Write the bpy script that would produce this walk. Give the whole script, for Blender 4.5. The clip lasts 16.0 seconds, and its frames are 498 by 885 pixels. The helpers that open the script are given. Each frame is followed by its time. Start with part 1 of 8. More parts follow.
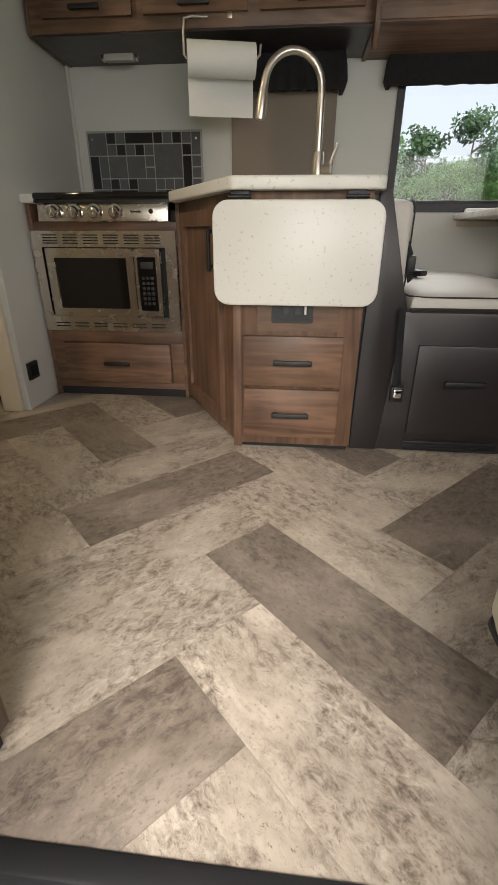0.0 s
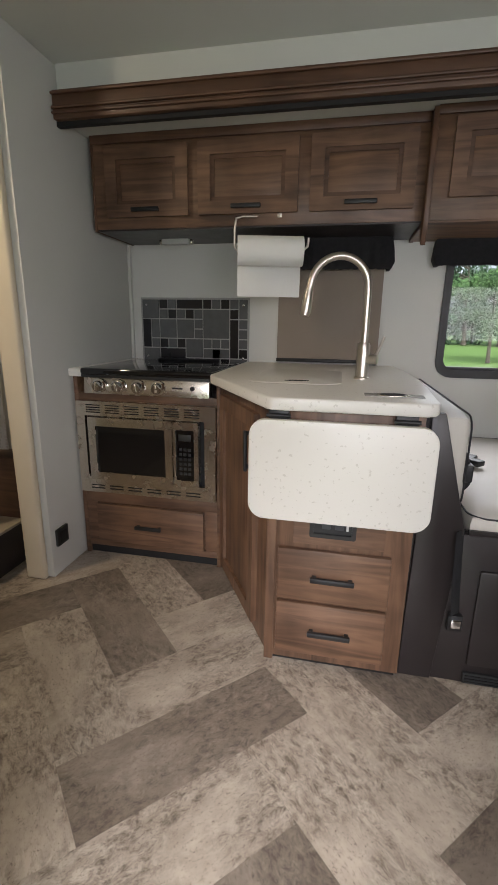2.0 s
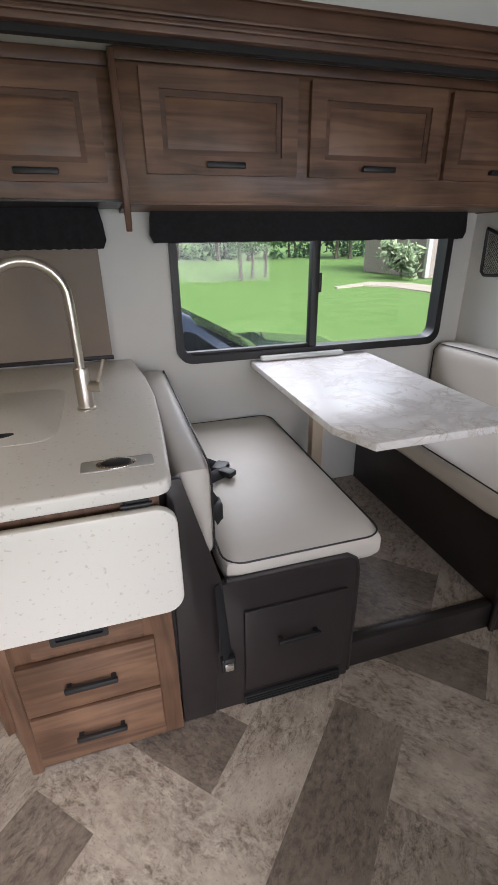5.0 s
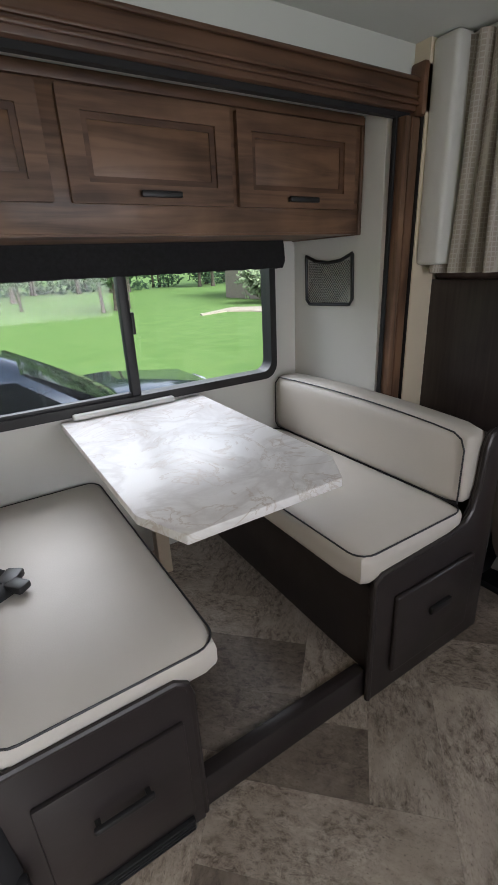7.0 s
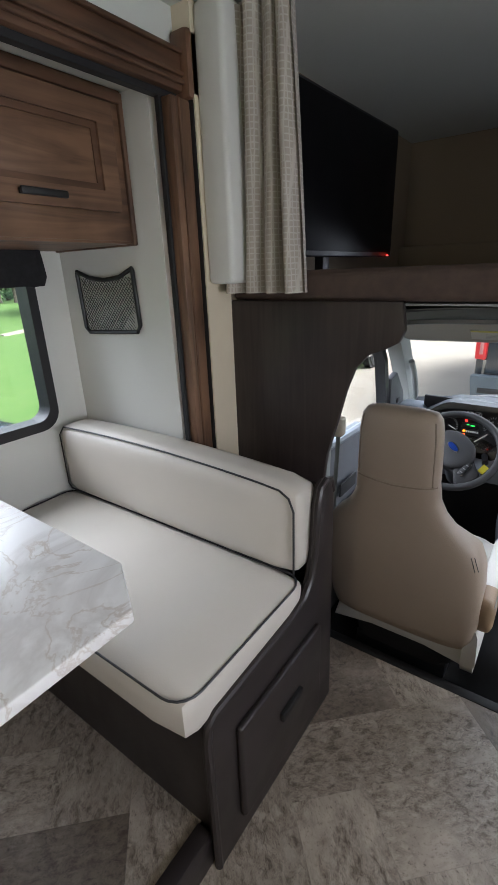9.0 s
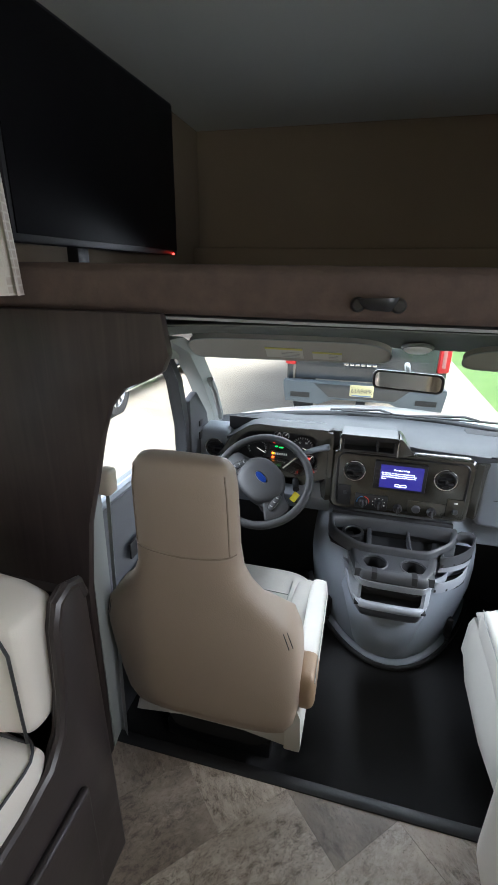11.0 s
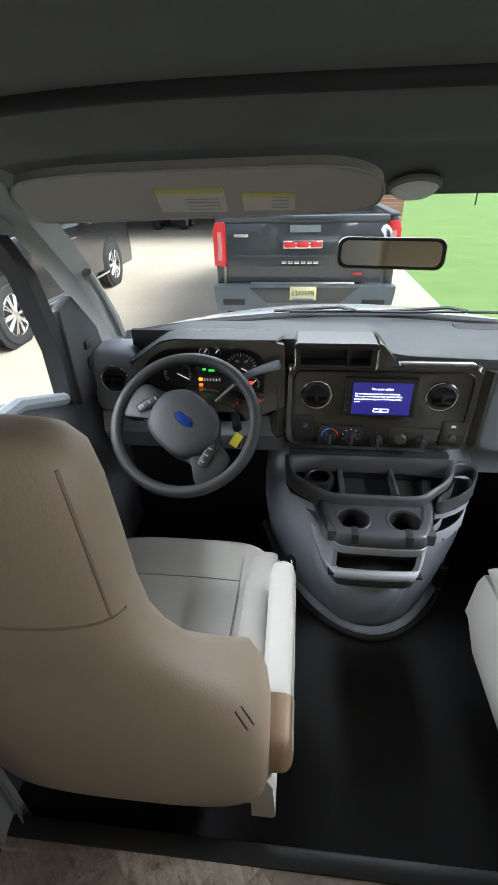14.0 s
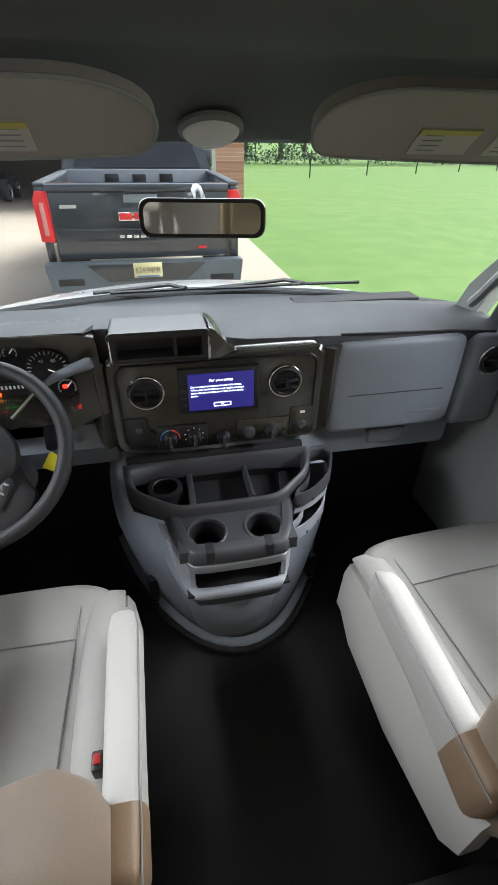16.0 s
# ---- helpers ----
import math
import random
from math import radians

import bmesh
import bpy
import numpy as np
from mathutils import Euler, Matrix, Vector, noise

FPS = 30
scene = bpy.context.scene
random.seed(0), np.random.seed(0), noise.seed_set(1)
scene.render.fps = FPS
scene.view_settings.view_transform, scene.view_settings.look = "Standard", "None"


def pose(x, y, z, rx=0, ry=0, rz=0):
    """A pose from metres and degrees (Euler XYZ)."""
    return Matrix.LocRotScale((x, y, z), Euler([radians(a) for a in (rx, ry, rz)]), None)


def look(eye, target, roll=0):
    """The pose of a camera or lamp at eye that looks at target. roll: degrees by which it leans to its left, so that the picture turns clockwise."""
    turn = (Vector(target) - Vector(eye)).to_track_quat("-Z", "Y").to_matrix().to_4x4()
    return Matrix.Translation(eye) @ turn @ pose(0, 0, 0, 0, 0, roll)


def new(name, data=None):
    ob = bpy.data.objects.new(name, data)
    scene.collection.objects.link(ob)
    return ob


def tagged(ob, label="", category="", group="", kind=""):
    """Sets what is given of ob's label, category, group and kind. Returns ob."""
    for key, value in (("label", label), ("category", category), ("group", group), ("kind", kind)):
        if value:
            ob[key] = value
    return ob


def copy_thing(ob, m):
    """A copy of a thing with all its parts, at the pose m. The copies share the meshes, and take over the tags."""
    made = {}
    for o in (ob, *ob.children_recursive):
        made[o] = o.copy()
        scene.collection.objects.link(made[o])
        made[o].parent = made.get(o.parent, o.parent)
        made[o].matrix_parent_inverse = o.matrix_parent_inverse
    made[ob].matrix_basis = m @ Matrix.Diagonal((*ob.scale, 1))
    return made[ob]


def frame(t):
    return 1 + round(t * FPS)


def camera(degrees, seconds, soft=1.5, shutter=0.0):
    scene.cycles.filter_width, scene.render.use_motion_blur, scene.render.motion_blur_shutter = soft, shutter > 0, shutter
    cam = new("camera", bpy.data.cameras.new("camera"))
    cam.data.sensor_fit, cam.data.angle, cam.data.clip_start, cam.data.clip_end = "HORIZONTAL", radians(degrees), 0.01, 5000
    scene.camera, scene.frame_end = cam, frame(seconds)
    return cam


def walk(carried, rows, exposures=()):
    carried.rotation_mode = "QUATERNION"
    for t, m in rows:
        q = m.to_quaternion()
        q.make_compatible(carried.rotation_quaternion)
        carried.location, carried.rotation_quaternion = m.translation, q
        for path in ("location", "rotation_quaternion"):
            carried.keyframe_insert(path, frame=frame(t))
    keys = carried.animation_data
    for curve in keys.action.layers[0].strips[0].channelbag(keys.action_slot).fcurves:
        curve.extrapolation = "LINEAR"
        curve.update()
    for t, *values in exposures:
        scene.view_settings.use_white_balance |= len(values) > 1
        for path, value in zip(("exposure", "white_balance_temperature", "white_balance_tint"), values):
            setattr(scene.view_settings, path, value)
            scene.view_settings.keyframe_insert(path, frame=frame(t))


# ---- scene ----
cam = camera(58.1, 16.0)
PATH = [
    (0, (0.877, 0.13, 0.746), (0.695, 1.937, -0.091), 0.2),
    (0.5, (0.863, 0.279, 0.922), (0.642, 2.102, 0.128), 0.3),
    (1, (0.886, 0.332, 1.017), (0.554, 2.186, 0.343), 0.5),
    (1.5, (0.889, 0.377, 1.072), (0.469, 2.248, 0.505), 0.9),
    (2, (0.863, 0.413, 1.107), (0.474, 2.307, 0.598), 0.9),
    (2.5, (0.91, 0.491, 1.131), (0.565, 2.374, 0.555), 1.2),
    (3, (0.972, 0.591, 1.202), (0.642, 2.434, 0.5), -0.3),
    (3.5, (0.968, 0.656, 1.249), (0.792, 2.503, 0.502), -0.3),
    (4, (0.969, 0.733, 1.285), (1.023, 2.57, 0.495), -0.7),
    (4.5, (1.005, 0.769, 1.359), (1.313, 2.567, 0.538), -0.9),
    (4.7, (1.018, 0.768, 1.392), (1.421, 2.542, 0.562), -0.8),
    (6.8, (1.372, 0.956, 1.406), (2.284, 2.573, 0.662), -2.7),
    (7, (1.411, 0.991, 1.409), (2.388, 2.573, 0.672), -2.8),
    (7.5, (1.547, 1.064, 1.407), (2.685, 2.541, 0.685), -3.0),
    (8, (1.638, 1.139, 1.409), (2.933, 2.483, 0.69), -3.0),
    (8.5, (1.715, 1.219, 1.405), (3.128, 2.434, 0.679), -3.0),
    (9, (1.816, 1.241, 1.409), (3.323, 2.347, 0.698), -2.2),
    (9.5, (1.982, 1.228, 1.421), (3.573, 2.211, 0.712), -1.2),
    (10, (2.112, 1.239, 1.424), (3.799, 2.054, 0.725), -0.2),
    (10.2, (2.155, 1.262, 1.416), (3.876, 1.996, 0.712), 0.3),
    (12.3, (2.464, 1.259, 1.35), (4.289, 1.423, 0.549), 0.7),
    (12.5, (2.499, 1.283, 1.328), (4.306, 1.431, 0.484), 0.6),
    (13, (2.606, 1.297, 1.265), (4.364, 1.492, 0.332), -1.4),
    (13.5, (2.696, 1.332, 1.212), (4.42, 1.525, 0.217), -1.3),
    (14, (2.824, 1.319, 1.205), (4.52, 1.508, 0.162), -1.3),
    (14.5, (2.983, 1.336, 1.167), (4.662, 1.462, 0.089), -1.3),
    (15, (3.044, 1.318, 1.153), (4.708, 1.335, 0.044), -0.9),
    (15.5, (3.042, 1.265, 1.156), (4.687, 1.123, 0.026), -0.5),
    (16, (3.024, 1.206, 1.159), (4.64, 0.863, 0.032), 0.8),
]
walk(cam, [(t, look(eye, target, roll)) for t, eye, target, roll in PATH],
     [(0, 1.0, 6600, 12), (2, 1.1, 6150, 15), (4, 1.15, 5950, 18), (7, 1.1, 5950, 14), (8.5, 1.3, 5800, 13), (10, 1.9, 5750, 11), (12.5, 1.65, 5750, 8), (14.5, 1.45, 6100, 10), (16, 1.35, 6150, 11)])

# ---- world, light ----
world = bpy.data.worlds.new("sky")
scene.world = world
world.use_nodes = True
wn = world.node_tree.nodes
sky = wn.new("ShaderNodeTexSky")
sky.sky_type = "NISHITA"
sky.sun_disc = False
sky.dust_density, sky.air_density, sky.ozone_density = 5.0, 0.8, 1.5
sky.sun_elevation, sky.sun_rotation = radians(41), radians(176)
wn["Background"].inputs[1].default_value = 0.15
haze = wn.new("ShaderNodeHueSaturation")
haze.inputs["Saturation"].default_value = 0.35
world.node_tree.links.new(sky.outputs[0], haze.inputs["Color"])
world.node_tree.links.new(haze.outputs[0], wn["Background"].inputs[0])
sun = new("sun", bpy.data.lights.new("sun", "SUN"))
sun.data.energy, sun.data.angle, sun.data.color = 2.0, radians(35), (1.0, 0.96, 0.90)
sun.matrix_world = look((0.5, -8, 7), (0, 0, 0))


def added_lamp(name, eye, target, w, h, watts, color=(0.93, 0.97, 1.0), spread=180):
    """An added area lamp; at the openings it stands in for sky light."""
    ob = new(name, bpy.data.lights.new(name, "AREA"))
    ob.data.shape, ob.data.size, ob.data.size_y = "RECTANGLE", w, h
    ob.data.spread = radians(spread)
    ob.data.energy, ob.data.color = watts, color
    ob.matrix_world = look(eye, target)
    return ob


# ---- materials ----
def mat(name, color, rough=0.5, metal=0.0, var=0.08, scale=8.0, bump=0.0, bscale=60.0, coat=0.0, color2=None):
    """A painted, plastic, metal or woven surface: colour with broad stains and fine grain."""
    m = bpy.data.materials.new(name)
    m.use_nodes = True
    n, l = m.node_tree.nodes, m.node_tree.links
    b = n["Principled BSDF"]
    b.inputs["Roughness"].default_value, b.inputs["Metallic"].default_value = rough, metal
    b.inputs["Coat Weight"].default_value = coat
    co = n.new("ShaderNodeTexCoord")
    broad = n.new("ShaderNodeTexNoise")
    broad.inputs["Scale"].default_value, broad.inputs["Detail"].default_value = scale, 6
    l.new(co.outputs["Object"], broad.inputs["Vector"])
    ramp = n.new("ShaderNodeMix")
    ramp.data_type = "RGBA"
    c2 = color2 or [c * (1 - 2 * var) for c in color]
    c1 = color if color2 else [min(1, c * (1 + var)) for c in color]
    ramp.inputs[6].default_value, ramp.inputs[7].default_value = (*c1, 1), (*c2, 1)
    l.new(broad.outputs["Fac"], ramp.inputs[0])
    l.new(ramp.outputs[2], b.inputs["Base Color"])
    rr = n.new("ShaderNodeMapRange")
    rr.inputs[3].default_value, rr.inputs[4].default_value = max(0, rough - 0.06), min(1, rough + 0.08)
    l.new(broad.outputs["Fac"], rr.inputs[0])
    l.new(rr.outputs[0], b.inputs["Roughness"])
    if bump:
        fine = n.new("ShaderNodeTexNoise")
        fine.inputs["Scale"].default_value, fine.inputs["Detail"].default_value = bscale, 4
        l.new(co.outputs["Object"], fine.inputs["Vector"])
        bp = n.new("ShaderNodeBump")
        bp.inputs["Strength"].default_value, bp.inputs["Distance"].default_value = bump, 0.002
        l.new(fine.outputs["Fac"], bp.inputs["Height"])
        l.new(bp.outputs[0], b.inputs["Normal"])
    return m


def wood(name, dark, light, along="z", rough=0.5, fine=1.0, coat=0.06):
    """Stained wood with grain that runs along one axis."""
    m = bpy.data.materials.new(name)
    m.use_nodes = True
    n, l = m.node_tree.nodes, m.node_tree.links
    b = n["Principled BSDF"]
    b.inputs["Roughness"].default_value, b.inputs["Coat Weight"].default_value = rough, coat
    co, mp, info = n.new("ShaderNodeTexCoord"), n.new("ShaderNodeMapping"), n.new("ShaderNodeObjectInfo")
    mp.inputs["Scale"].default_value = [(2.2 if a == along else 26 * fine) for a in "xyz"]
    l.new(co.outputs["Object"], mp.inputs["Vector"])
    add = n.new("ShaderNodeVectorMath")
    l.new(mp.outputs[0], add.inputs[0])
    rnd = n.new("ShaderNodeMath")
    rnd.operation = "MULTIPLY"
    rnd.inputs[1].default_value = 37.0
    l.new(info.outputs["Random"], rnd.inputs[0])
    l.new(rnd.outputs[0], add.inputs[1])
    grain = n.new("ShaderNodeTexNoise")
    grain.inputs["Scale"].default_value, grain.inputs["Detail"].default_value = 1.0, 8
    grain.inputs["Distortion"].default_value = 1.2
    l.new(add.outputs[0], grain.inputs["Vector"])
    blot = n.new("ShaderNodeTexNoise")
    blot.inputs["Scale"].default_value, blot.inputs["Detail"].default_value = 5.0, 3
    l.new(co.outputs["Object"], blot.inputs["Vector"])
    mix = n.new("ShaderNodeMath")
    mix.operation = "MULTIPLY_ADD"
    mix.inputs[1].default_value = 0.45
    half = n.new("ShaderNodeMath")
    half.operation = "MULTIPLY"
    half.inputs[1].default_value = 0.6
    l.new(grain.outputs["Fac"], half.inputs[0])
    l.new(blot.outputs["Fac"], mix.inputs[0])
    l.new(half.outputs[0], mix.inputs[2])
    ramp = n.new("ShaderNodeValToRGB")
    ramp.color_ramp.elements[0].position, ramp.color_ramp.elements[1].position = 0.36, 0.66
    ramp.color_ramp.elements[0].color, ramp.color_ramp.elements[1].color = (*dark, 1), (*light, 1)
    l.new(mix.outputs[0], ramp.inputs[0])
    l.new(ramp.outputs[0], b.inputs["Base Color"])
    bp = n.new("ShaderNodeBump")
    bp.inputs["Strength"].default_value, bp.inputs["Distance"].default_value = 0.15, 0.001
    l.new(grain.outputs["Fac"], bp.inputs["Height"])
    l.new(bp.outputs[0], b.inputs["Normal"])
    return m


def stone(name, base, spot, scale=120.0, size=0.06, vein=None, rough=0.22):
    """A pale speckled or veined worktop."""
    m = bpy.data.materials.new(name)
    m.use_nodes = True
    n, l = m.node_tree.nodes, m.node_tree.links
    b = n["Principled BSDF"]
    b.inputs["Roughness"].default_value = rough
    co = n.new("ShaderNodeTexCoord")
    src = n.new("ShaderNodeTexNoise")
    l.new(co.outputs["Object"], src.inputs["Vector"])
    ramp = n.new("ShaderNodeValToRGB")
    e = ramp.color_ramp.elements
    if vein:
        src.inputs["Scale"].default_value, src.inputs["Detail"].default_value, src.inputs["Distortion"].default_value = vein, 9, 0.7
        e[0].position, e[0].color = 0.489, (*base, 1)
        e[1].position, e[1].color = 0.523, (*base, 1)
        mid = e.new(0.502)
        mid.color = (*spot, 1)
    else:
        src.inputs["Scale"].default_value, src.inputs["Detail"].default_value = scale, 2
        e[0].position, e[0].color = 0.30, (*spot, 1)
        e[1].position, e[1].color = 0.30 + size, (*base, 1)
    l.new(src.outputs["Fac"], ramp.inputs[0])
    if vein:
        fade = n.new("ShaderNodeTexNoise")
        fade.inputs["Scale"].default_value = 4.0
        l.new(co.outputs["Object"], fade.inputs["Vector"])
        mx = n.new("ShaderNodeMix")
        mx.data_type = "RGBA"
        mx.inputs[7].default_value = (*base, 1)
        mr = n.new("ShaderNodeMapRange")
        mr.inputs[1].default_value, mr.inputs[2].default_value = 0.42, 0.62
        l.new(fade.outputs["Fac"], mr.inputs[0])
        l.new(mr.outputs[0], mx.inputs[0])
        l.new(ramp.outputs[0], mx.inputs[6])
        l.new(mx.outputs[2], b.inputs["Base Color"])
    else:
        l.new(ramp.outputs[0], b.inputs["Base Color"])
    return m


def marble(name, base, cloud, vein):
    """White laminate with soft grey clouds and thin broken brown veins."""
    m = bpy.data.materials.new(name)
    m.use_nodes = True
    n, l = m.node_tree.nodes, m.node_tree.links
    b = n["Principled BSDF"]
    b.inputs["Roughness"].default_value = 0.33
    co = n.new("ShaderNodeTexCoord")

    def noise(scale, detail, dist, rough=0.55):
        t = n.new("ShaderNodeTexNoise")
        for key, v in (("Scale", scale), ("Detail", detail), ("Distortion", dist), ("Roughness", rough)):
            t.inputs[key].default_value = v
        l.new(co.outputs["Object"], t.inputs["Vector"])
        return t.outputs["Fac"]

    def band(fac, mid, half):
        """1 on the line where the noise passes mid, falling to 0 at half."""
        d = n.new("ShaderNodeMath")
        d.operation = "SUBTRACT"
        d.inputs[1].default_value = mid
        l.new(fac, d.inputs[0])
        a = n.new("ShaderNodeMath")
        a.operation = "ABSOLUTE"
        l.new(d.outputs[0], a.inputs[0])
        r = n.new("ShaderNodeMapRange")
        r.inputs[1].default_value, r.inputs[2].default_value, r.inputs[3].default_value, r.inputs[4].default_value = 0.0, half, 1.0, 0.0
        l.new(a.outputs[0], r.inputs[0])
        return r.outputs[0]

    def times(a, c, k=1.0):
        x = n.new("ShaderNodeMath")
        x.operation = "MULTIPLY"
        l.new(a, x.inputs[0])
        l.new(c, x.inputs[1])
        y = n.new("ShaderNodeMath")
        y.operation = "MULTIPLY"
        y.inputs[1].default_value = k
        l.new(x.outputs[0], y.inputs[0])
        return y.outputs[0]

    def over(fac, a, c):
        x = n.new("ShaderNodeMix")
        x.data_type = "RGBA"
        l.new(fac, x.inputs[0])
        if isinstance(a, tuple):
            x.inputs[6].default_value = (*a, 1)
        else:
            l.new(a, x.inputs[6])
        x.inputs[7].default_value = (*c, 1)
        return x.outputs[2]

    fade = noise(5.0, 3, 0.3)
    wide = over(times(band(noise(3.2, 7, 1.0), 0.5, 0.07), fade, 1.25), base, cloud)
    thin = over(times(band(noise(4.4, 9, 1.4, 0.62), 0.52, 0.024), fade, 1.3), wide, vein)
    l.new(thin, b.inputs["Base Color"])
    return m


def glow(name, color, strength):
    m = mat(name, color, 0.4)
    b = m.node_tree.nodes["Principled BSDF"]
    b.inputs["Emission Color"].default_value, b.inputs["Emission Strength"].default_value = (*color, 1), strength
    return m


def glass(name, tint=(0.96, 0.98, 0.97), rough=0.0):
    m = bpy.data.materials.new(name)
    m.use_nodes = True
    n, l = m.node_tree.nodes, m.node_tree.links
    n.remove(n["Principled BSDF"])
    tr, gl, mx, fr = n.new("ShaderNodeBsdfTransparent"), n.new("ShaderNodeBsdfGlossy"), n.new("ShaderNodeMixShader"), n.new("ShaderNodeLayerWeight")
    pw, ml = n.new("ShaderNodeMath"), n.new("ShaderNodeMath")
    pw.operation, ml.operation = "POWER", "MULTIPLY_ADD"
    pw.inputs[1].default_value, ml.inputs[1].default_value, ml.inputs[2].default_value = 5.0, 0.5, 0.015
    l.new(fr.outputs["Facing"], pw.inputs[0])
    l.new(pw.outputs[0], ml.inputs[0])
    tr.inputs[0].default_value = (*tint, 1)
    gl.inputs["Roughness"].default_value = 0.02
    l.new(ml.outputs[0], mx.inputs[0])
    l.new(tr.outputs[0], mx.inputs[1])
    l.new(gl.outputs[0], mx.inputs[2])
    l.new(mx.outputs[0], n["Material Output"].inputs[0])
    return m


WALL = mat("wall_vinyl", (0.62, 0.62, 0.58), 0.55, var=0.03, scale=3, bump=0.15, bscale=220)
CEIL = mat("ceiling_vinyl", (0.60, 0.62, 0.58), 0.6, var=0.03, scale=2, bump=0.1, bscale=150)
CREAM = mat("cream_trim", (0.66, 0.58, 0.44), 0.5, var=0.04)
OAK = wood("brown_wood", (0.058, 0.030, 0.017), (0.200, 0.110, 0.063), "z")
OAKX = wood("brown_wood_across", (0.058, 0.030, 0.017), (0.200, 0.110, 0.063), "x")
DOAK = wood("dark_brown_wood", (0.05, 0.024, 0.013), (0.13, 0.066, 0.036), "x")
DOAKZ = wood("dark_brown_wood_upright", (0.05, 0.024, 0.013), (0.15, 0.075, 0.04), "z")
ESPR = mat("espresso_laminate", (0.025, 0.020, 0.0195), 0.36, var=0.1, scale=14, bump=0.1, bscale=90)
ESPRW = wood("espresso_panel", (0.016, 0.011, 0.010), (0.036, 0.026, 0.023), "z", 0.5, 1.6)
BLACK = mat("black_plastic", (0.012, 0.012, 0.013), 0.45, var=0.1, bump=0.1, bscale=200)
MATTE = mat("matte_black", (0.010, 0.010, 0.011), 0.7, var=0.1)
STEEL = mat("brushed_steel", (0.72, 0.66, 0.58), 0.25, 1.0, var=0.06, scale=20)
NICKEL = mat("brushed_nickel", (0.62, 0.57, 0.50), 0.3, 1.0, var=0.04)
CHROME = mat("chrome", (0.8, 0.8, 0.8), 0.08, 1.0, var=0.02)
QUARTZ = stone("speckled_solid_surface", (0.77, 0.745, 0.68), (0.64, 0.61, 0.54), 80, 0.06, rough=0.32)
MARBLE = marble("veined_laminate", (0.82, 0.81, 0.79), (0.60, 0.575, 0.545), (0.55, 0.485, 0.42))
SEAT = mat("grey_leatherette", (0.57, 0.535, 0.475), 0.5, var=0.04, scale=5, bump=0.18, bscale=260)
SEATY = mat("beige_leatherette", (0.46, 0.41, 0.33), 0.42, var=0.05, scale=5, bump=0.18, bscale=260)
PIPING = mat("dark_piping", (0.02, 0.02, 0.022), 0.5)
TAUPE = mat("taupe_leather", (0.26, 0.205, 0.155), 0.5, var=0.05, scale=4, bump=0.2, bscale=240)
TAN = mat("tan_leather", (0.22, 0.15, 0.09), 0.5, var=0.06, scale=4, bump=0.2, bscale=240)
SEAMT = mat("seam_leather", (0.17, 0.13, 0.095), 0.55)
PGREY = mat("grey_leather", (0.40, 0.39, 0.355), 0.62, var=0.06, scale=4, bump=0.2, bscale=240)
DASHG = mat("grey_dash_plastic", (0.20, 0.22, 0.25), 0.5, var=0.05, bump=0.15, bscale=300)
TOPPAD = mat("slate_dash_top", (0.030, 0.033, 0.037), 0.65, var=0.08, bump=0.2, bscale=300)
DASHD = mat("dark_dash_plastic", (0.045, 0.047, 0.052), 0.5, var=0.08, bump=0.15, bscale=300)
CARBON = mat("glossy_weave_trim", (0.036, 0.034, 0.026), 0.2, var=0.25, scale=260, coat=0.6)
LINER = mat("grey_headliner", (0.24, 0.25, 0.24), 0.8, var=0.05, bump=0.2, bscale=300)
# Darker copy of the grey headliner: the unlit roof's shade put into the colour.
HEADL = mat("shaded_headliner_cloth", (0.095, 0.10, 0.09), 0.85, var=0.06, bump=0.25, bscale=280)
VELVET = mat("brown_padded_cloth", (0.092, 0.060, 0.045), 0.85, scale=34, color2=(0.048, 0.033, 0.027), bump=0.5, bscale=160)
MAT_FLOOR = mat("black_vinyl_floor", (0.006, 0.006, 0.0065), 0.85, var=0.2, scale=6, bump=0.15, bscale=200)
PAPER = mat("paper_towel", (0.80, 0.80, 0.78), 0.9, var=0.02, bump=0.25, bscale=90)
GLASS = glass("clear_glass")
GRASS = mat("lawn_grass", (0.052, 0.148, 0.014), 0.9, scale=1.7, color2=(0.170, 0.265, 0.070), bump=0.9, bscale=28)
CONCRETE = mat("pale_concrete", (0.47, 0.415, 0.335), 0.85, scale=1.1, color2=(0.33, 0.285, 0.225), bump=0.3, bscale=60)


# ---- building helpers ----
def thing(name, at, label, category, group="", kind=""):
    ob = new(name)
    ob.empty_display_size = 0.05
    ob.location = at
    return tagged(ob, label, category, group, kind)


def inv(parent):
    """Children are given in world places: only a thing's own Empty is moved."""
    return Matrix.Translation(-parent.location) if parent.parent is None else Matrix.Identity(4)


def solid(name, bm, material, smooth=40):
    me = bpy.data.meshes.new(name)
    bmesh.ops.recalc_face_normals(bm, faces=bm.faces)
    bm.to_mesh(me)
    bm.free()
    me.materials.append(material)
    for p in me.polygons:
        p.use_smooth = True
    me.set_sharp_from_angle(angle=radians(smooth))
    return me


def part(name, bm, material, parent, label="", smooth=40):
    """Links a bmesh, given in world places, as one mesh under a thing or a part."""
    ob = new(name, solid(name, bm, material, smooth))
    ob.parent = parent
    ob.matrix_parent_inverse = inv(parent)
    if label:
        ob["label"] = label
    return ob


def whole(name, bm, material, label, category, group="", kind="", smooth=40):
    return tagged(new(name, solid(name, bm, material, smooth)), label, category, group, kind)


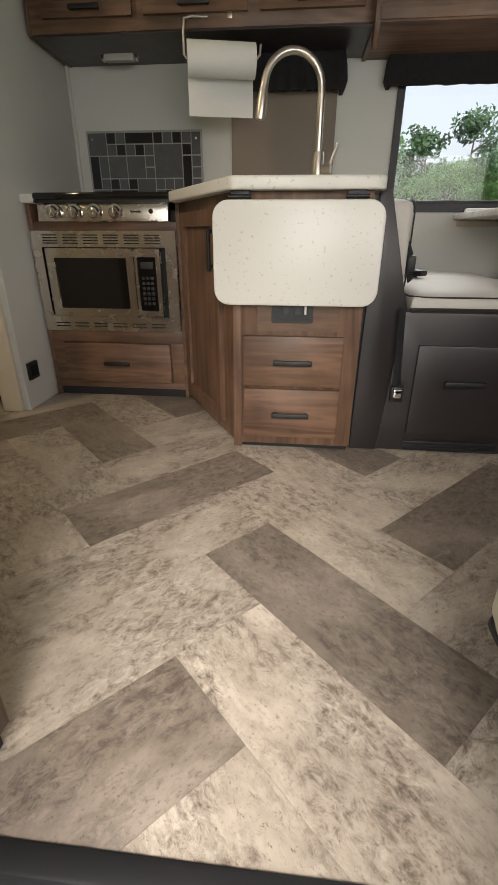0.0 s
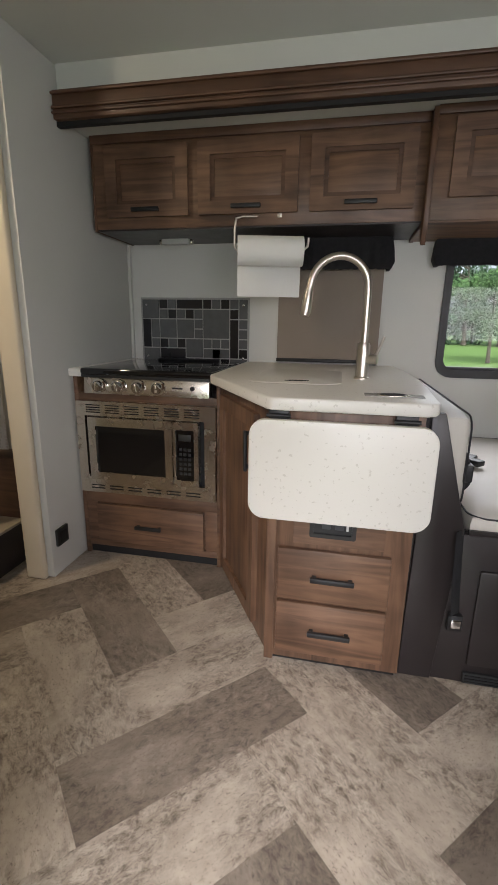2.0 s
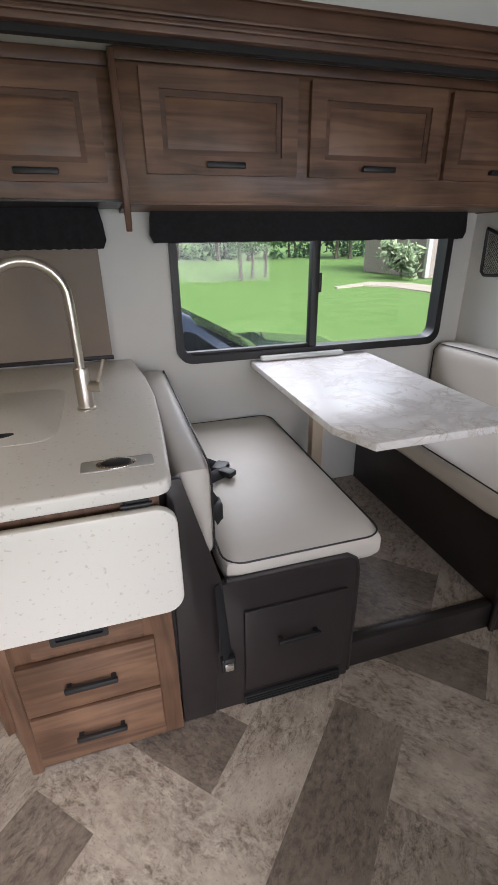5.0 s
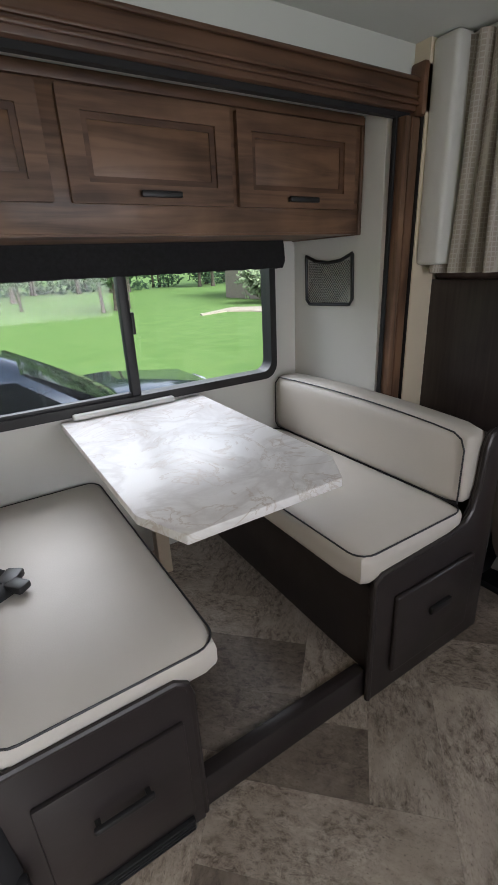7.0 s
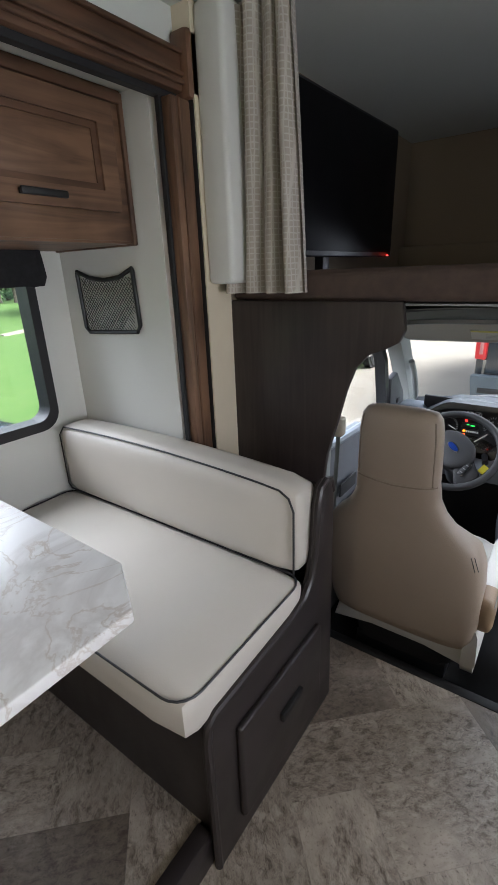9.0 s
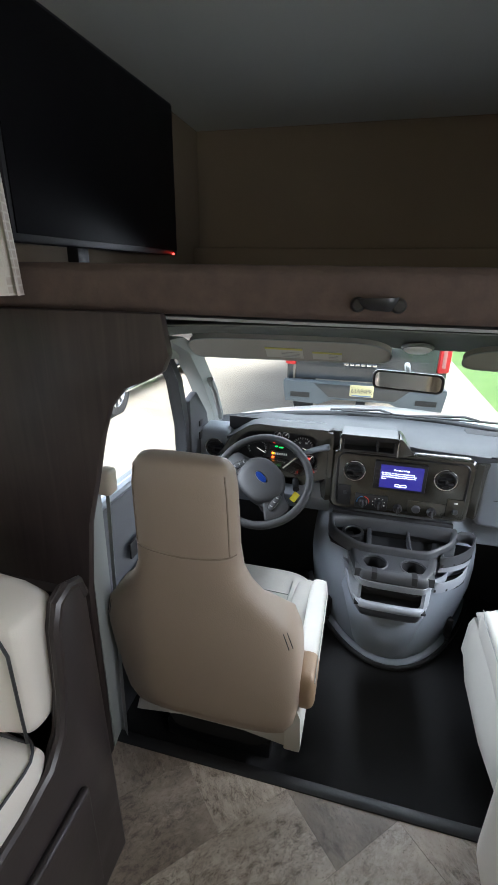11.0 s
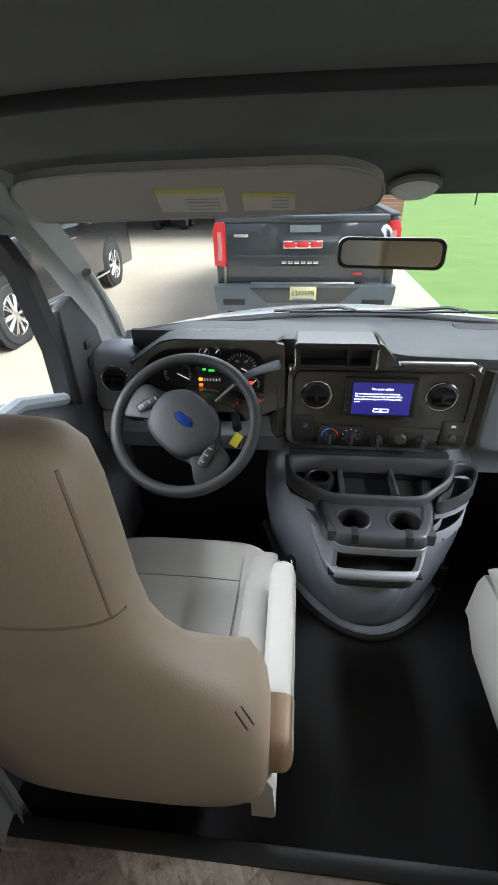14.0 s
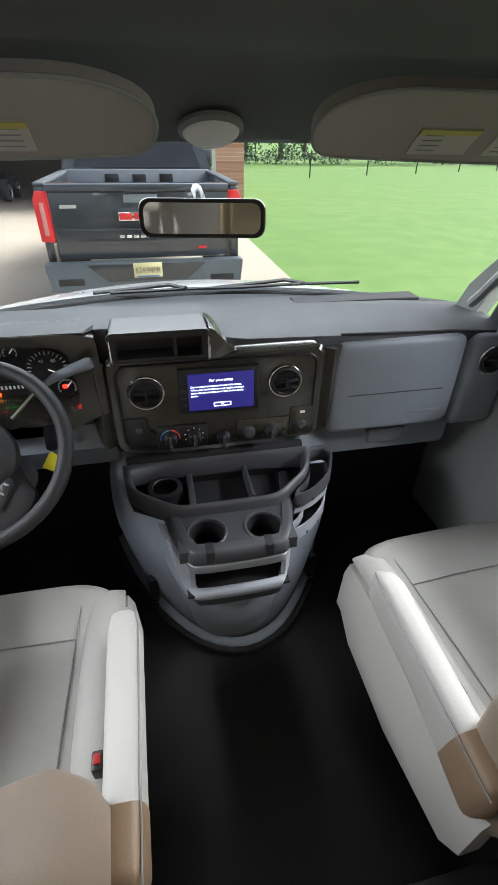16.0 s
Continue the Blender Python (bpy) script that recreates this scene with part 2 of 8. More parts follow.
def box(x0, x1, y0, y1, z0, z1, r=0.0, seg=2, bm=None):
    """A box with rounded edges."""
    b = bmesh.new()
    bmesh.ops.create_cube(b, size=1)
    bmesh.ops.transform(b, matrix=Matrix.Translation(((x0 + x1) / 2, (y0 + y1) / 2, (z0 + z1) / 2)) @ Matrix.Diagonal((x1 - x0, y1 - y0, z1 - z0, 1)), verts=b.verts)
    if r:
        bmesh.ops.bevel(b, geom=list(b.edges), offset=r, segments=seg, profile=0.5, affect="EDGES", clamp_overlap=True)
    return join(bm, b)


def join(bm, b):
    if bm is None:
        return b
    me = bpy.data.meshes.new("tmp")
    b.to_mesh(me)
    b.free()
    bm.from_mesh(me)
    bpy.data.meshes.remove(me)
    return bm


def turned(bm, m):
    bmesh.ops.transform(bm, matrix=m, verts=bm.verts)
    return bm


def soften(pts, n=2):
    """A closed outline with its corners cut round."""
    for _ in range(n):
        out = []
        for a, b in zip(pts, pts[1:] + pts[:1]):
            out += [tuple(0.75 * u + 0.25 * v for u, v in zip(a, b)), tuple(0.25 * u + 0.75 * v for u, v in zip(a, b))]
        pts = out
    return pts


AX = {"x": (1, 2, 0), "y": (0, 2, 1), "z": (0, 1, 2)}


def prism(pts, axis, a, b, r=0.0, bm=None, seg=2):
    """A polygon (x, y / x, z / y, z) drawn out along the other axis from a to b."""
    q = bmesh.new()
    i, j, k = AX[axis]
    rows = []
    for d in (a, b):
        row = []
        for u, v in pts:
            c = [0, 0, 0]
            c[i], c[j], c[k] = u, v, d
            row.append(q.verts.new(c))
        rows.append(row)
    q.faces.new(rows[0])
    q.faces.new(rows[1])
    for n in range(len(pts)):
        q.faces.new((rows[0][n], rows[0][n - 1], rows[1][n - 1], rows[1][n]))
    bmesh.ops.recalc_face_normals(q, faces=q.faces)
    if r:
        bmesh.ops.bevel(q, geom=[e for e in q.edges if len(e.link_faces) == 2 and e.calc_face_angle(0) > 0.5], offset=r, segments=seg, profile=0.5, affect="EDGES", clamp_overlap=True)
    return join(bm, q)


def rounded(u0, u1, v0, v1, r, n=6):
    """The outline of a rectangle with round corners."""
    out = []
    for cu, cv, s in ((u1 - r, v1 - r, 0), (u0 + r, v1 - r, 90), (u0 + r, v0 + r, 180), (u1 - r, v0 + r, 270)):
        for k in range(n + 1):
            a = radians(s + 90 * k / n)
            out.append((cu + r * math.cos(a), cv + r * math.sin(a)))
    return out


def frame_ring(outer, inner, axis, a, b, bm=None):
    """A frame between two outlines with as many points each."""
    q = bmesh.new()
    i, j, k = AX[axis]
    loops = []
    for pts, d in ((outer, a), (outer, b), (inner, b), (inner, a)):
        row = []
        for u, v in pts:
            c = [0, 0, 0]
            c[i], c[j], c[k] = u, v, d
            row.append(q.verts.new(c))
        loops.append(row)
    m = len(outer)
    for s in range(4):
        p, t = loops[s], loops[(s + 1) % 4]
        for n in range(m):
            q.faces.new((p[n - 1], p[n], t[n], t[n - 1]))
    bmesh.ops.recalc_face_normals(q, faces=q.faces)
    return join(bm, q)


def tube(pts, r, n=10, bm=None, closed=False, flat=1.0):
    """A round bar along a line of places; r may be a list."""
    q = bmesh.new()
    P = [Vector(p) for p in pts]
    m = len(P)
    rings, side = [], None
    for k, p in enumerate(P):
        a = P[(k - 1) % m] if (k or closed) else p
        b = P[(k + 1) % m] if (k < m - 1 or closed) else p
        d = (b - a).normalized()
        if side is None:
            side = d.orthogonal().normalized()
        side = (side - d * side.dot(d)).normalized()
        up = d.cross(side)
        rr = r[k] if isinstance(r, (list, tuple)) else r
        rings.append([q.verts.new(p + rr * (math.cos(2 * math.pi * s / n) * side + flat * math.sin(2 * math.pi * s / n) * up)) for s in range(n)])
    for k in range(m if closed else m - 1):
        p, t = rings[k], rings[(k + 1) % m]
        for s in range(n):
            q.faces.new((p[s - 1], p[s], t[s], t[s - 1]))
    if not closed:
        q.faces.new(rings[0])
        q.faces.new(rings[-1])
    return join(bm, q)


def lathe(profile, m, n=20, bm=None):
    """A turned body: (radius, height) pairs round z, then placed by m."""
    q = bmesh.new()
    rings = []
    for r, h in profile:
        rings.append([q.verts.new((r * math.cos(2 * math.pi * s / n), r * math.sin(2 * math.pi * s / n), h)) for s in range(n)] if r > 1e-6 else [q.verts.new((0, 0, h))])
    for p, t in zip(rings, rings[1:]):
        for s in range(n if len(p) + len(t) > 2 else 0):
            v = [p[s - 1], p[s], t[s], t[s - 1]] if len(p) > 1 and len(t) > 1 else ([p[0], t[s], t[s - 1]] if len(t) > 1 else [p[s - 1], p[s], t[0]])
            if len(set(v)) > 2:
                q.faces.new(v)
    turned(q, m)
    return join(bm, q)


def pillow(x0, x1, y0, y1, z0, z1, r=0.035, crown=0.02, n=10, top="z", bm=None):
    """A cushion: a rounded box whose face swells."""
    b = bmesh.new()
    bmesh.ops.create_cube(b, size=1)
    bmesh.ops.subdivide_edges(b, edges=list(b.edges), cuts=n, use_grid_fill=True)
    s = Vector((x1 - x0, y1 - y0, z1 - z0))
    c = Vector(((x0 + x1) / 2, (y0 + y1) / 2, (z0 + z1) / 2))
    for v in b.verts:
        p = Vector(v.co)
        q = Vector((p.x * s.x, p.y * s.y, p.z * s.z))
        h = Vector((max(s.x / 2 - r, 0), max(s.y / 2 - r, 0), max(s.z / 2 - r, 0)))
        core = Vector([max(-h[k], min(h[k], q[k])) for k in range(3)])
        d = q - core
        if d.length > 1e-9:
            q = core + d.normalized() * r
        k = "xyz".index(top)
        o = [a for a in range(3) if a != k]
        swell = crown * (1 - (2 * p[o[0]]) ** 4) * (1 - (2 * p[o[1]]) ** 4)
        q[k] += swell * (2 * p[k])
        v.co = c + q
    return join(bm, b)
# Added lamp outside the doorway, standing in for daylight.
added_lamp("doorway_fill", (1.0, -1.35, 1.25), (0.10, 2, 0.40), 1.7, 1.5, 14, (0.985, 0.99, 1.0), 150)
# Added lamp in the unseen sofa window, brightening cabinets, seats and bunk.
added_lamp("sofa_window_fill", (2.15, -0.13, 1.25), (2.05, 2.4, 1.2), 1.35, 0.56, 4.5, (1.0, 0.955, 0.92), 130)
# Added lamp outside, above the window's view, to brighten table and seats.
added_lamp("dinette_window_fill", (2.0, 4.15, 2.35), (1.75, 2.2, 0.75), 2.8, 1.4, 19, (1.0, 0.98, 0.96), 110)
# Added lamp hidden under the bunk, above the windscreen, to brighten the cab.
added_lamp("windscreen_fill", (4.45, 1.085, 1.285), (3.75, 1.085, 0.2), 1.5, 0.55, 13, (0.97, 0.985, 1.0), 160)
# Added lamps outside, higher than the cab windows show, to brighten the cab.
for side in (1, -1):
    added_lamp("cab_window_fill", (3.55, 1.085 + side * 1.55, 1.42), (3.75, 1.085, 0.45), 0.9, 0.24, 12, (0.97, 0.985, 1.0), 140)

# ---- structure: coach body ----
GROUND = -0.75
S = "structure"


def wall(name, bm, material, label):
    return whole(name, bm, material, label, "wall", kind=S)


# slide-out back wall with two window openings
WX0, WX1, WZ0, WZ1 = 1.335, 2.74, 0.885, 1.62
KX0, KX1, KZ0, KZ1 = 0.56, 1.02, 0.96, 1.50
YB = 2.87
bm = None
for x0, x1, z0, z1 in ((-0.45, WX0, 0, WZ0), (WX0, WX1, 0, WZ0), (WX1, 3.0, 0, 1.95), (WX0, WX1, WZ1, 1.95), (-0.45, WX0, WZ0, 1.95)):
    bm = box(x0, x1, YB, YB + 0.05, z0, z1, bm=bm)
wall("wall_slide_back", bm, WALL, "pale grey vinyl back wall of the slide-out room")
wall("wall_slide_end", prism([(2.30, 0.0), (2.33, 1.92), (YB, 1.92), (YB, 0)], "x", 2.885, 2.935), WALL, "pale grey vinyl end wall of the slide-out room")
ks = wall("wall_kitchen_side", box(-0.44, -0.335, 1.985, YB, 0.0, 2.09, 0.004), WALL, "pale grey vinyl side wall beside the cooker")
part("edge_trim", box(-0.455, -0.36, 1.955, 1.985, 0.0, 2.09, 0.012, 3), CREAM, ks, "cream rounded wall end cap")
wall("wall_coach_far", box(2.975, 3.10, 2.235, 2.30, 0, 2.09), CREAM, "cream wall strip beside the slide-out opening")
wall("wall_coach_far_rear", box(-2.4, -0.455, 2.26, 2.32, -0.0, 2.09), WALL, "pale grey vinyl far wall by the bed")
wall("wall_coach_above_slide", box(-0.33, 2.975, 2.30, 2.345, 1.985, 2.09), CEIL, "pale strip of wall above the slide-out opening")
DX0, DX1, YD = 0.50, 1.14, -0.12
# The gap from x 1.45 to 2.85 is an unseen window, added for light.
bm = None
for x0, x1, z0, z1 in ((-2.4, DX0, -0.35, 2.09), (DX1, 1.45, -0.35, 2.09), (1.45, 2.85, -0.35, 0.95), (1.45, 2.85, 1.55, 2.09), (2.85, 3.2, -0.35, 2.09), (DX0, DX1, 1.62, 2.09)):
    bm = box(x0, x1, YD - 0.05, YD, z0, z1, bm=bm)
wall("wall_door_side", bm, WALL, "pale grey vinyl wall with the open entrance doorway")
wall("wall_rear", box(-2.45, -2.4, YD, 2.32, 0, 2.09), WALL, "pale grey vinyl rear wall")
whole("ceiling", box(-2.4, 5.0, YD, 2.345, 2.09, 2.13), CEIL, "pale padded vinyl ceiling", "ceiling", kind=S)
whole("slide_ceiling", box(-0.335, 2.885, 2.345, YB, 1.905, 1.95), CEIL, "pale ceiling of the slide-out room", "ceiling", kind=S)

# floor, entrance well, cab floor
bm = box(-2.4, 3.16, 0.40, 2.30, -0.06, 0.0)
box(-2.4, 0.47, YD, 0.40, -0.06, 0.0, bm=bm)
box(1.17, 3.16, YD, 0.40, -0.06, 0.0, bm=bm)
FLOOR = whole("floor", bm, mat("grout_under_planks", (0.20, 0.165, 0.13), 0.7), "grey-brown wood-look vinyl plank floor in a herringbone", "floor", kind=S)
sf = whole("slide_floor", box(1.12, 2.885, 1.80, YB, 0.0, 0.10), ESPR, "raised floor of the slide-out room", "floor", kind=S)
whole("entrance_step", box(0.47, 1.17, YD - 0.05, 0.40, -0.42, -0.36), MATTE, "dark entrance step well", "step", kind=S)
bm = box(0.45, 0.47, YD, 0.40, -0.42, -0.005)
box(1.17, 1.19, YD, 0.40, -0.42, -0.005, bm=bm)
box(0.45, 1.19, 0.40, 0.412, -0.42, -0.062, bm=bm)
whole("entrance_well_sides", bm, MATTE, "dark sides of the entrance well", "step", kind=S)
whole("floor_edge_trim", box(0.47, 1.17, 0.385, 0.425, -0.045, 0.006, 0.006), BLACK, "black rubber edge of the floor at the entrance", "trim", kind=S)
whole("cab_floor", box(3.16, 5.0, 0.10, 2.05, -0.16, -0.10, 0), MAT_FLOOR, "black vinyl cab floor", "floor", kind=S)
whole("cab_step_trim", box(3.145, 3.185, 0.10, 2.25, -0.16, 0.008, 0.008), BLACK, "black edge strip of the step to the cab", "trim", kind=S)

# unseen warm ceiling lamp, added over the bed end for warm light on the left
cl0 = thing("ceiling_light", (-0.95, 1.25, 2.09), "unseen small round warm ceiling light added near the bed", "ceiling light")
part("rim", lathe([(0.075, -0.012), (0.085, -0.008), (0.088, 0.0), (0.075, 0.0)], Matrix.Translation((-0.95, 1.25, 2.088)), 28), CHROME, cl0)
part("lens", lathe([(0, -0.016), (0.05, -0.014), (0.074, -0.006), (0.074, 0.0), (0, 0.0)], Matrix.Translation((-0.95, 1.25, 2.088)), 28), glow("warm_lens", (1.0, 0.72, 0.38), 6.0), cl0, "lit warm lens of the added light")
# Added area lamp that gives the unseen fixture its light.
added_lamp("bed_end_fill", (-0.95, 1.25, 2.06), (-0.45, 1.5, 0.0), 0.14, 0.14, 6.0, (1.0, 0.80, 0.52))

# raised step and bed base beside the kitchen wall
whole("bed_step", box(-2.2, -0.56, 1.83, 2.26, 0.0, 0.20, 0.006), ESPR, "dark raised step to the bed", "step", kind=S)
st = whole("bed_step_top", box(-2.2, -0.55, 1.82, 2.10, 0.20, 0.212), mat("step_vinyl", (0.36, 0.30, 0.22), 0.6, var=0.2, scale=12), "tan vinyl step top", "step", kind=S)
wall("bed_base", box(-2.2, -0.56, 2.10, 2.255, 0.20, 0.50, 0.005), DOAK, "brown wooden bed base panel")

# slide-out trim: fascia beam and post
beam = thing("fascia_beam", (1.3, 2.28, 1.87), "dark brown grooved wooden fascia beam over the slide-out", "beam", kind=S)
part("board", box(-0.335, 2.995, 2.262, 2.30, 1.885, 1.988, 0.006), DOAK, beam)
for k, z in enumerate((1.90, 1.918, 1.968)):
    part("moulding", box(-0.335, 2.99, 2.250, 2.2625, z, z + 0.012, 0.005), DOAK, beam)
part("seal", box(-0.335, 2.96, 2.285, 2.31, 1.868, 1.885), MATTE, beam, "black rubber seal")
part("end_block", box(2.955, 3.02, 2.235, 2.30, 1.868, 2.03, 0.012), DOAKZ, beam)
post = thing("slide_post", (2.94, 2.26, 0), "brown wooden trim post beside the slide-out", "post", kind=S)
part("board", box(2.893, 2.972, 2.25, 2.30, 0.0, 1.868, 0.008), OAK, post)
# Raised darker strip stands in for the shade of a groove.
part("groove", box(2.918, 2.926, 2.246, 2.2505, 0.0, 1.866, 0.002), DOAKZ, post)
part("seal", box(2.882, 2.894, 2.284, 2.302, 0.0, 1.868, 0.003), MATTE, post, "black rubber seal")
part("back_seal", box(2.972, 2.979, 2.24, 2.29, 0.0, 1.868), MATTE, post, "black rubber seal")
whole("plinth", box(1.67, 2.30, 1.755, 1.80, 0.0, 0.118, 0.006), ESPR, "dark plinth under the dinette", "plinth", kind=S)

# ---- structure: over-cab bunk and cab shell ----
PX = 3.10
arch = [(2.30, -0.1), (2.30, 1.318), (1.645, 1.318), (1.632, 1.24), (1.648, 1.205), (1.69, 1.182), (1.735, 1.165), (1.775, 1.12), (1.80, 1.05), (1.83, 0.93), (1.86, 0.82), (1.885, 0.62), (1.89, -0.1)]
wall("cab_side_panel", prism(arch, "x", PX, PX + 0.025, 0.004), ESPRW, "espresso wood-look panel beside the cab opening")
arch2 = [(2 * 1.085 - y, z) for y, z in arch]
wall("cab_side_panel_right", prism(arch2, "x", PX, PX + 0.025, 0.004), ESPRW, "espresso wood-look panel beside the cab opening")
bm = pillow(3.126, 3.226, -0.12, 2.25, 1.314, 1.408, 0.022, 0.003, 16, "x")
edge = whole("bunk_edge", bm, VELVET, "brown padded cloth edge of the over-cab bunk", "bunk edge", kind=S)
whole("bunk_floor", box(3.20, 5.0, YD, 2.30, 1.312, 1.375), MATTE, "dark floor of the over-cab bunk", "floor", kind=S)
TAUPEW = mat("taupe_bunk_wall", (0.27, 0.215, 0.150), 0.8, var=0.06, scale=3, bump=0.15, bscale=150)
wall("wall_bunk_front", box(4.95, 5.0, YD, 2.30, 1.375, 2.09), TAUPEW, "taupe cloth front wall of the bunk")
wall("bunk_front_ledge", box(4.86, 4.95, YD, 2.30, 1.375, 1.52, 0.02), TAUPEW, "taupe padded ledge at the front of the bunk")
wall("wall_bunk_far", box(3.10, 5.0, 2.25, 2.30, 1.31, 2.09), TAUPEW, "taupe cloth side wall of the bunk")
wall("wall_bunk_near", box(3.10, 5.0, YD - 0.05, YD, 1.31, 2.09), TAUPEW, "taupe cloth side wall of the bunk")

nose = box(3.975, 4.0, 0.10, 2.07, 1.165, 1.31)
box(3.12, 4.0, 1.93, 2.30, 1.215, 1.31, bm=nose)
box(3.12, 4.0, -0.12, 0.24, 1.215, 1.31, bm=nose)
box(3.14, 4.0, 0.24, 1.93, 1.3045, 1.310, bm=nose)
wall("bunk_underside", nose, LINER, "grey underside of the over-cab bunk")

# ---- outside ----
bm = box(-400, 400, -400, 400, GROUND - 0.4, GROUND - 0.03)
whole("ground", bm, GRASS, "bright green mown lawn", "lawn", kind=S)
whole("driveway", box(-8, 21, -1.0, 8.2, GROUND - 0.1, GROUND, 0), CONCRETE, "pale concrete driveway", "driveway", kind=S)

# ---- kitchen ----
def at(m):
    return lambda bm: turned(bm, m)


def panel_door(parent, w, z0, z1, m, material=None, handle="bottom", name="door", raised=True, hw=0.13):
    """A framed door with a recessed, bevelled panel. Local x is its width, -y its front."""
    material = material or OAKX
    bm = frame_ring(rounded(0, w, z0, z1, 0.004, 2), rounded(0.055, w - 0.055, z0 + 0.052, z1 - 0.052, 0.002, 2), "y", -0.020, 0.0)
    d = part(name, turned(bm, m), material, parent)
    if raised:
        bm = frame_ring(rounded(0.054, w - 0.054, z0 + 0.051, z1 - 0.051, 0.002, 2), rounded(0.072, w - 0.072, z0 + 0.069, z1 - 0.069, 0.002, 2), "y", -0.011, 0.0)
        part("panel_bead", turned(bm, m), DOAK, d)
    part("panel", turned(box(0.05, w - 0.05, -0.007, 0.0, z0 + 0.047, z1 - 0.047, 0.001), m), material, d)
    bar_handle(d, m, w, z0, z1, handle, hw)
    return d


def bar_handle(d, m, w, z0, z1, where, hw=0.13):
    if where == "side":
        bm = box(w - 0.04, w - 0.022, -0.046, -0.034, z1 - 0.20, z1 - 0.06, 0.004)
        for z in (z1 - 0.19, z1 - 0.075):
            box(w - 0.037, w - 0.025, -0.036, -0.019, z, z + 0.012, bm=bm)
    else:
        zc = z0 + 0.026 if where == "bottom" else (z0 + z1) / 2
        bm = box(w / 2 - hw / 2, w / 2 + hw / 2, -0.046, -0.034, zc - 0.009, zc + 0.009, 0.004)
        for x in (w / 2 - hw / 2 + 0.006, w / 2 + hw / 2 - 0.018):
            box(x, x + 0.012, -0.036, -0.019, zc - 0.006, zc + 0.006, bm=bm)
    part("handle", turned(bm, m), BLACK, d, "black bar handle")


def drawer(parent, w, z0, z1, m, material=None, hw=0.13):
    d = part("drawer", turned(box(0, w, -0.020, 0.0, z0, z1, 0.005), m), material or OAKX, parent)
    bar_handle(d, m, w, z0, z1, "middle", hw)
    return d


M = Matrix.Translation

# cooker cabinet with microwave and drawer
cab = thing("cooker_cabinet", (0.02, 2.5, 0), "brown stained wooden cabinet holding a cooktop and microwave", "cabinet")
for name, size in (("side_panel", (-0.325, -0.305, 2.235, 2.86, 0.0, 0.878)), ("side_panel", (0.345, 0.362, 2.235, 2.86, 0.0, 0.878)),
                   ("base_board", (-0.305, 0.345, 2.262, 2.86, 0.05, 0.06)), ("shelf", (-0.305, 0.345, 2.30, 2.86, 0.30, 0.32)),
                   ("top_rail", (-0.305, 0.345, 2.236, 2.262, 0.765, 0.80)), ("bottom_rail", (-0.305, 0.345, 2.236, 2.262, 0.045, 0.075)),
                   ("middle_rail", (-0.305, 0.345, 2.236, 2.262, 0.275, 0.335)), ("stile", (-0.305, -0.25, 2.236, 2.262, 0.075, 0.275)),
                   ("stile", (0.29, 0.345, 2.236, 2.262, 0.075, 0.275)), ("drawer_back", (-0.25, 0.29, 2.252, 2.262, 0.075, 0.275))):
    part(name, box(*size, 0.0015), OAKX, cab)
part("toe_kick", box(-0.325, 0.362, 2.25, 2.27, 0.0, 0.045), MATTE, cab, "black toe kick")
drawer(cab, 0.53, 0.08, 0.272, M((-0.245, 2.236, 0)))

mw = thing("microwave_oven", (0.015, 2.3, 0.33), "stainless steel built-in microwave with slotted trim frame", "microwave")
bm = frame_ring(rounded(-0.314, 0.343, 0.331, 0.764, 0.006, 2), rounded(-0.272, 0.294, 0.398, 0.698, 0.004, 2), "y", 2.218, 2.236)
part("trim_frame", bm, STEEL, mw)
# Vent slots are raised matte black strips, dark like shaded openings.
for g in range(6):
    for k in range(4):
        x = -0.262 + g * 0.0935
        part("slot", box(x, x + 0.068, 2.2155, 2.2185, 0.712 + k * 0.011, 0.7165 + k * 0.011, 0.001), MATTE, mw, "raised black strip for a shaded vent slot")
    for k in range(2):
        x = -0.262 + g * 0.0935
        part("slot", box(x, x + 0.068, 2.2155, 2.2185, 0.350 + k * 0.014, 0.355 + k * 0.014, 0.001), MATTE, mw, "raised black strip for a shaded vent slot")
part("cavity", box(-0.272, 0.294, 2.245, 2.55, 0.398, 0.698), MATTE, mw)
dr = part("door", frame_ring(rounded(-0.250, 0.152, 0.402, 0.694, 0.006, 2), rounded(-0.214, 0.118, 0.438, 0.655, 0.004, 2), "y", 2.200, 2.236), STEEL, mw)
BLKGLASS = mat("black_glass", (0.006, 0.006, 0.007), 0.06, var=0.02, coat=0.4)
part("window", box(-0.216, 0.120, 2.206, 2.232, 0.436, 0.657), BLKGLASS, dr, "black glass window")
part("control_surround", frame_ring(rounded(0.156, 0.272, 0.402, 0.694, 0.006, 2), rounded(0.168, 0.252, 0.43, 0.66, 0.004, 2), "y", 2.200, 2.236), STEEL, mw)
cp = part("control_panel", box(0.166, 0.254, 2.206, 2.232, 0.428, 0.662), BLKGLASS, mw, "black glass control panel")
KEYG = mat("grey_key_print", (0.022, 0.022, 0.022), 0.5)
for r in range(6):
    for c in range(3):
        part("button", box(0.182 + c * 0.020, 0.196 + c * 0.020, 2.204, 2.2065, 0.455 + r * 0.022, 0.468 + r * 0.022, 0.001), KEYG, cp)
part("display", box(0.180, 0.238, 2.204, 2.2065, 0.61, 0.64, 0.001), KEYG, cp)

ck = thing("cooktop", (0.03, 2.5, 0.80), "black glass gas cooktop cover with steel knob panel", "cooktop")
part("knob_panel", prism([(2.212, 0.80), (2.222, 0.876), (2.26, 0.876), (2.26, 0.80)], "x", -0.262, 0.318, 0.003), STEEL, ck)
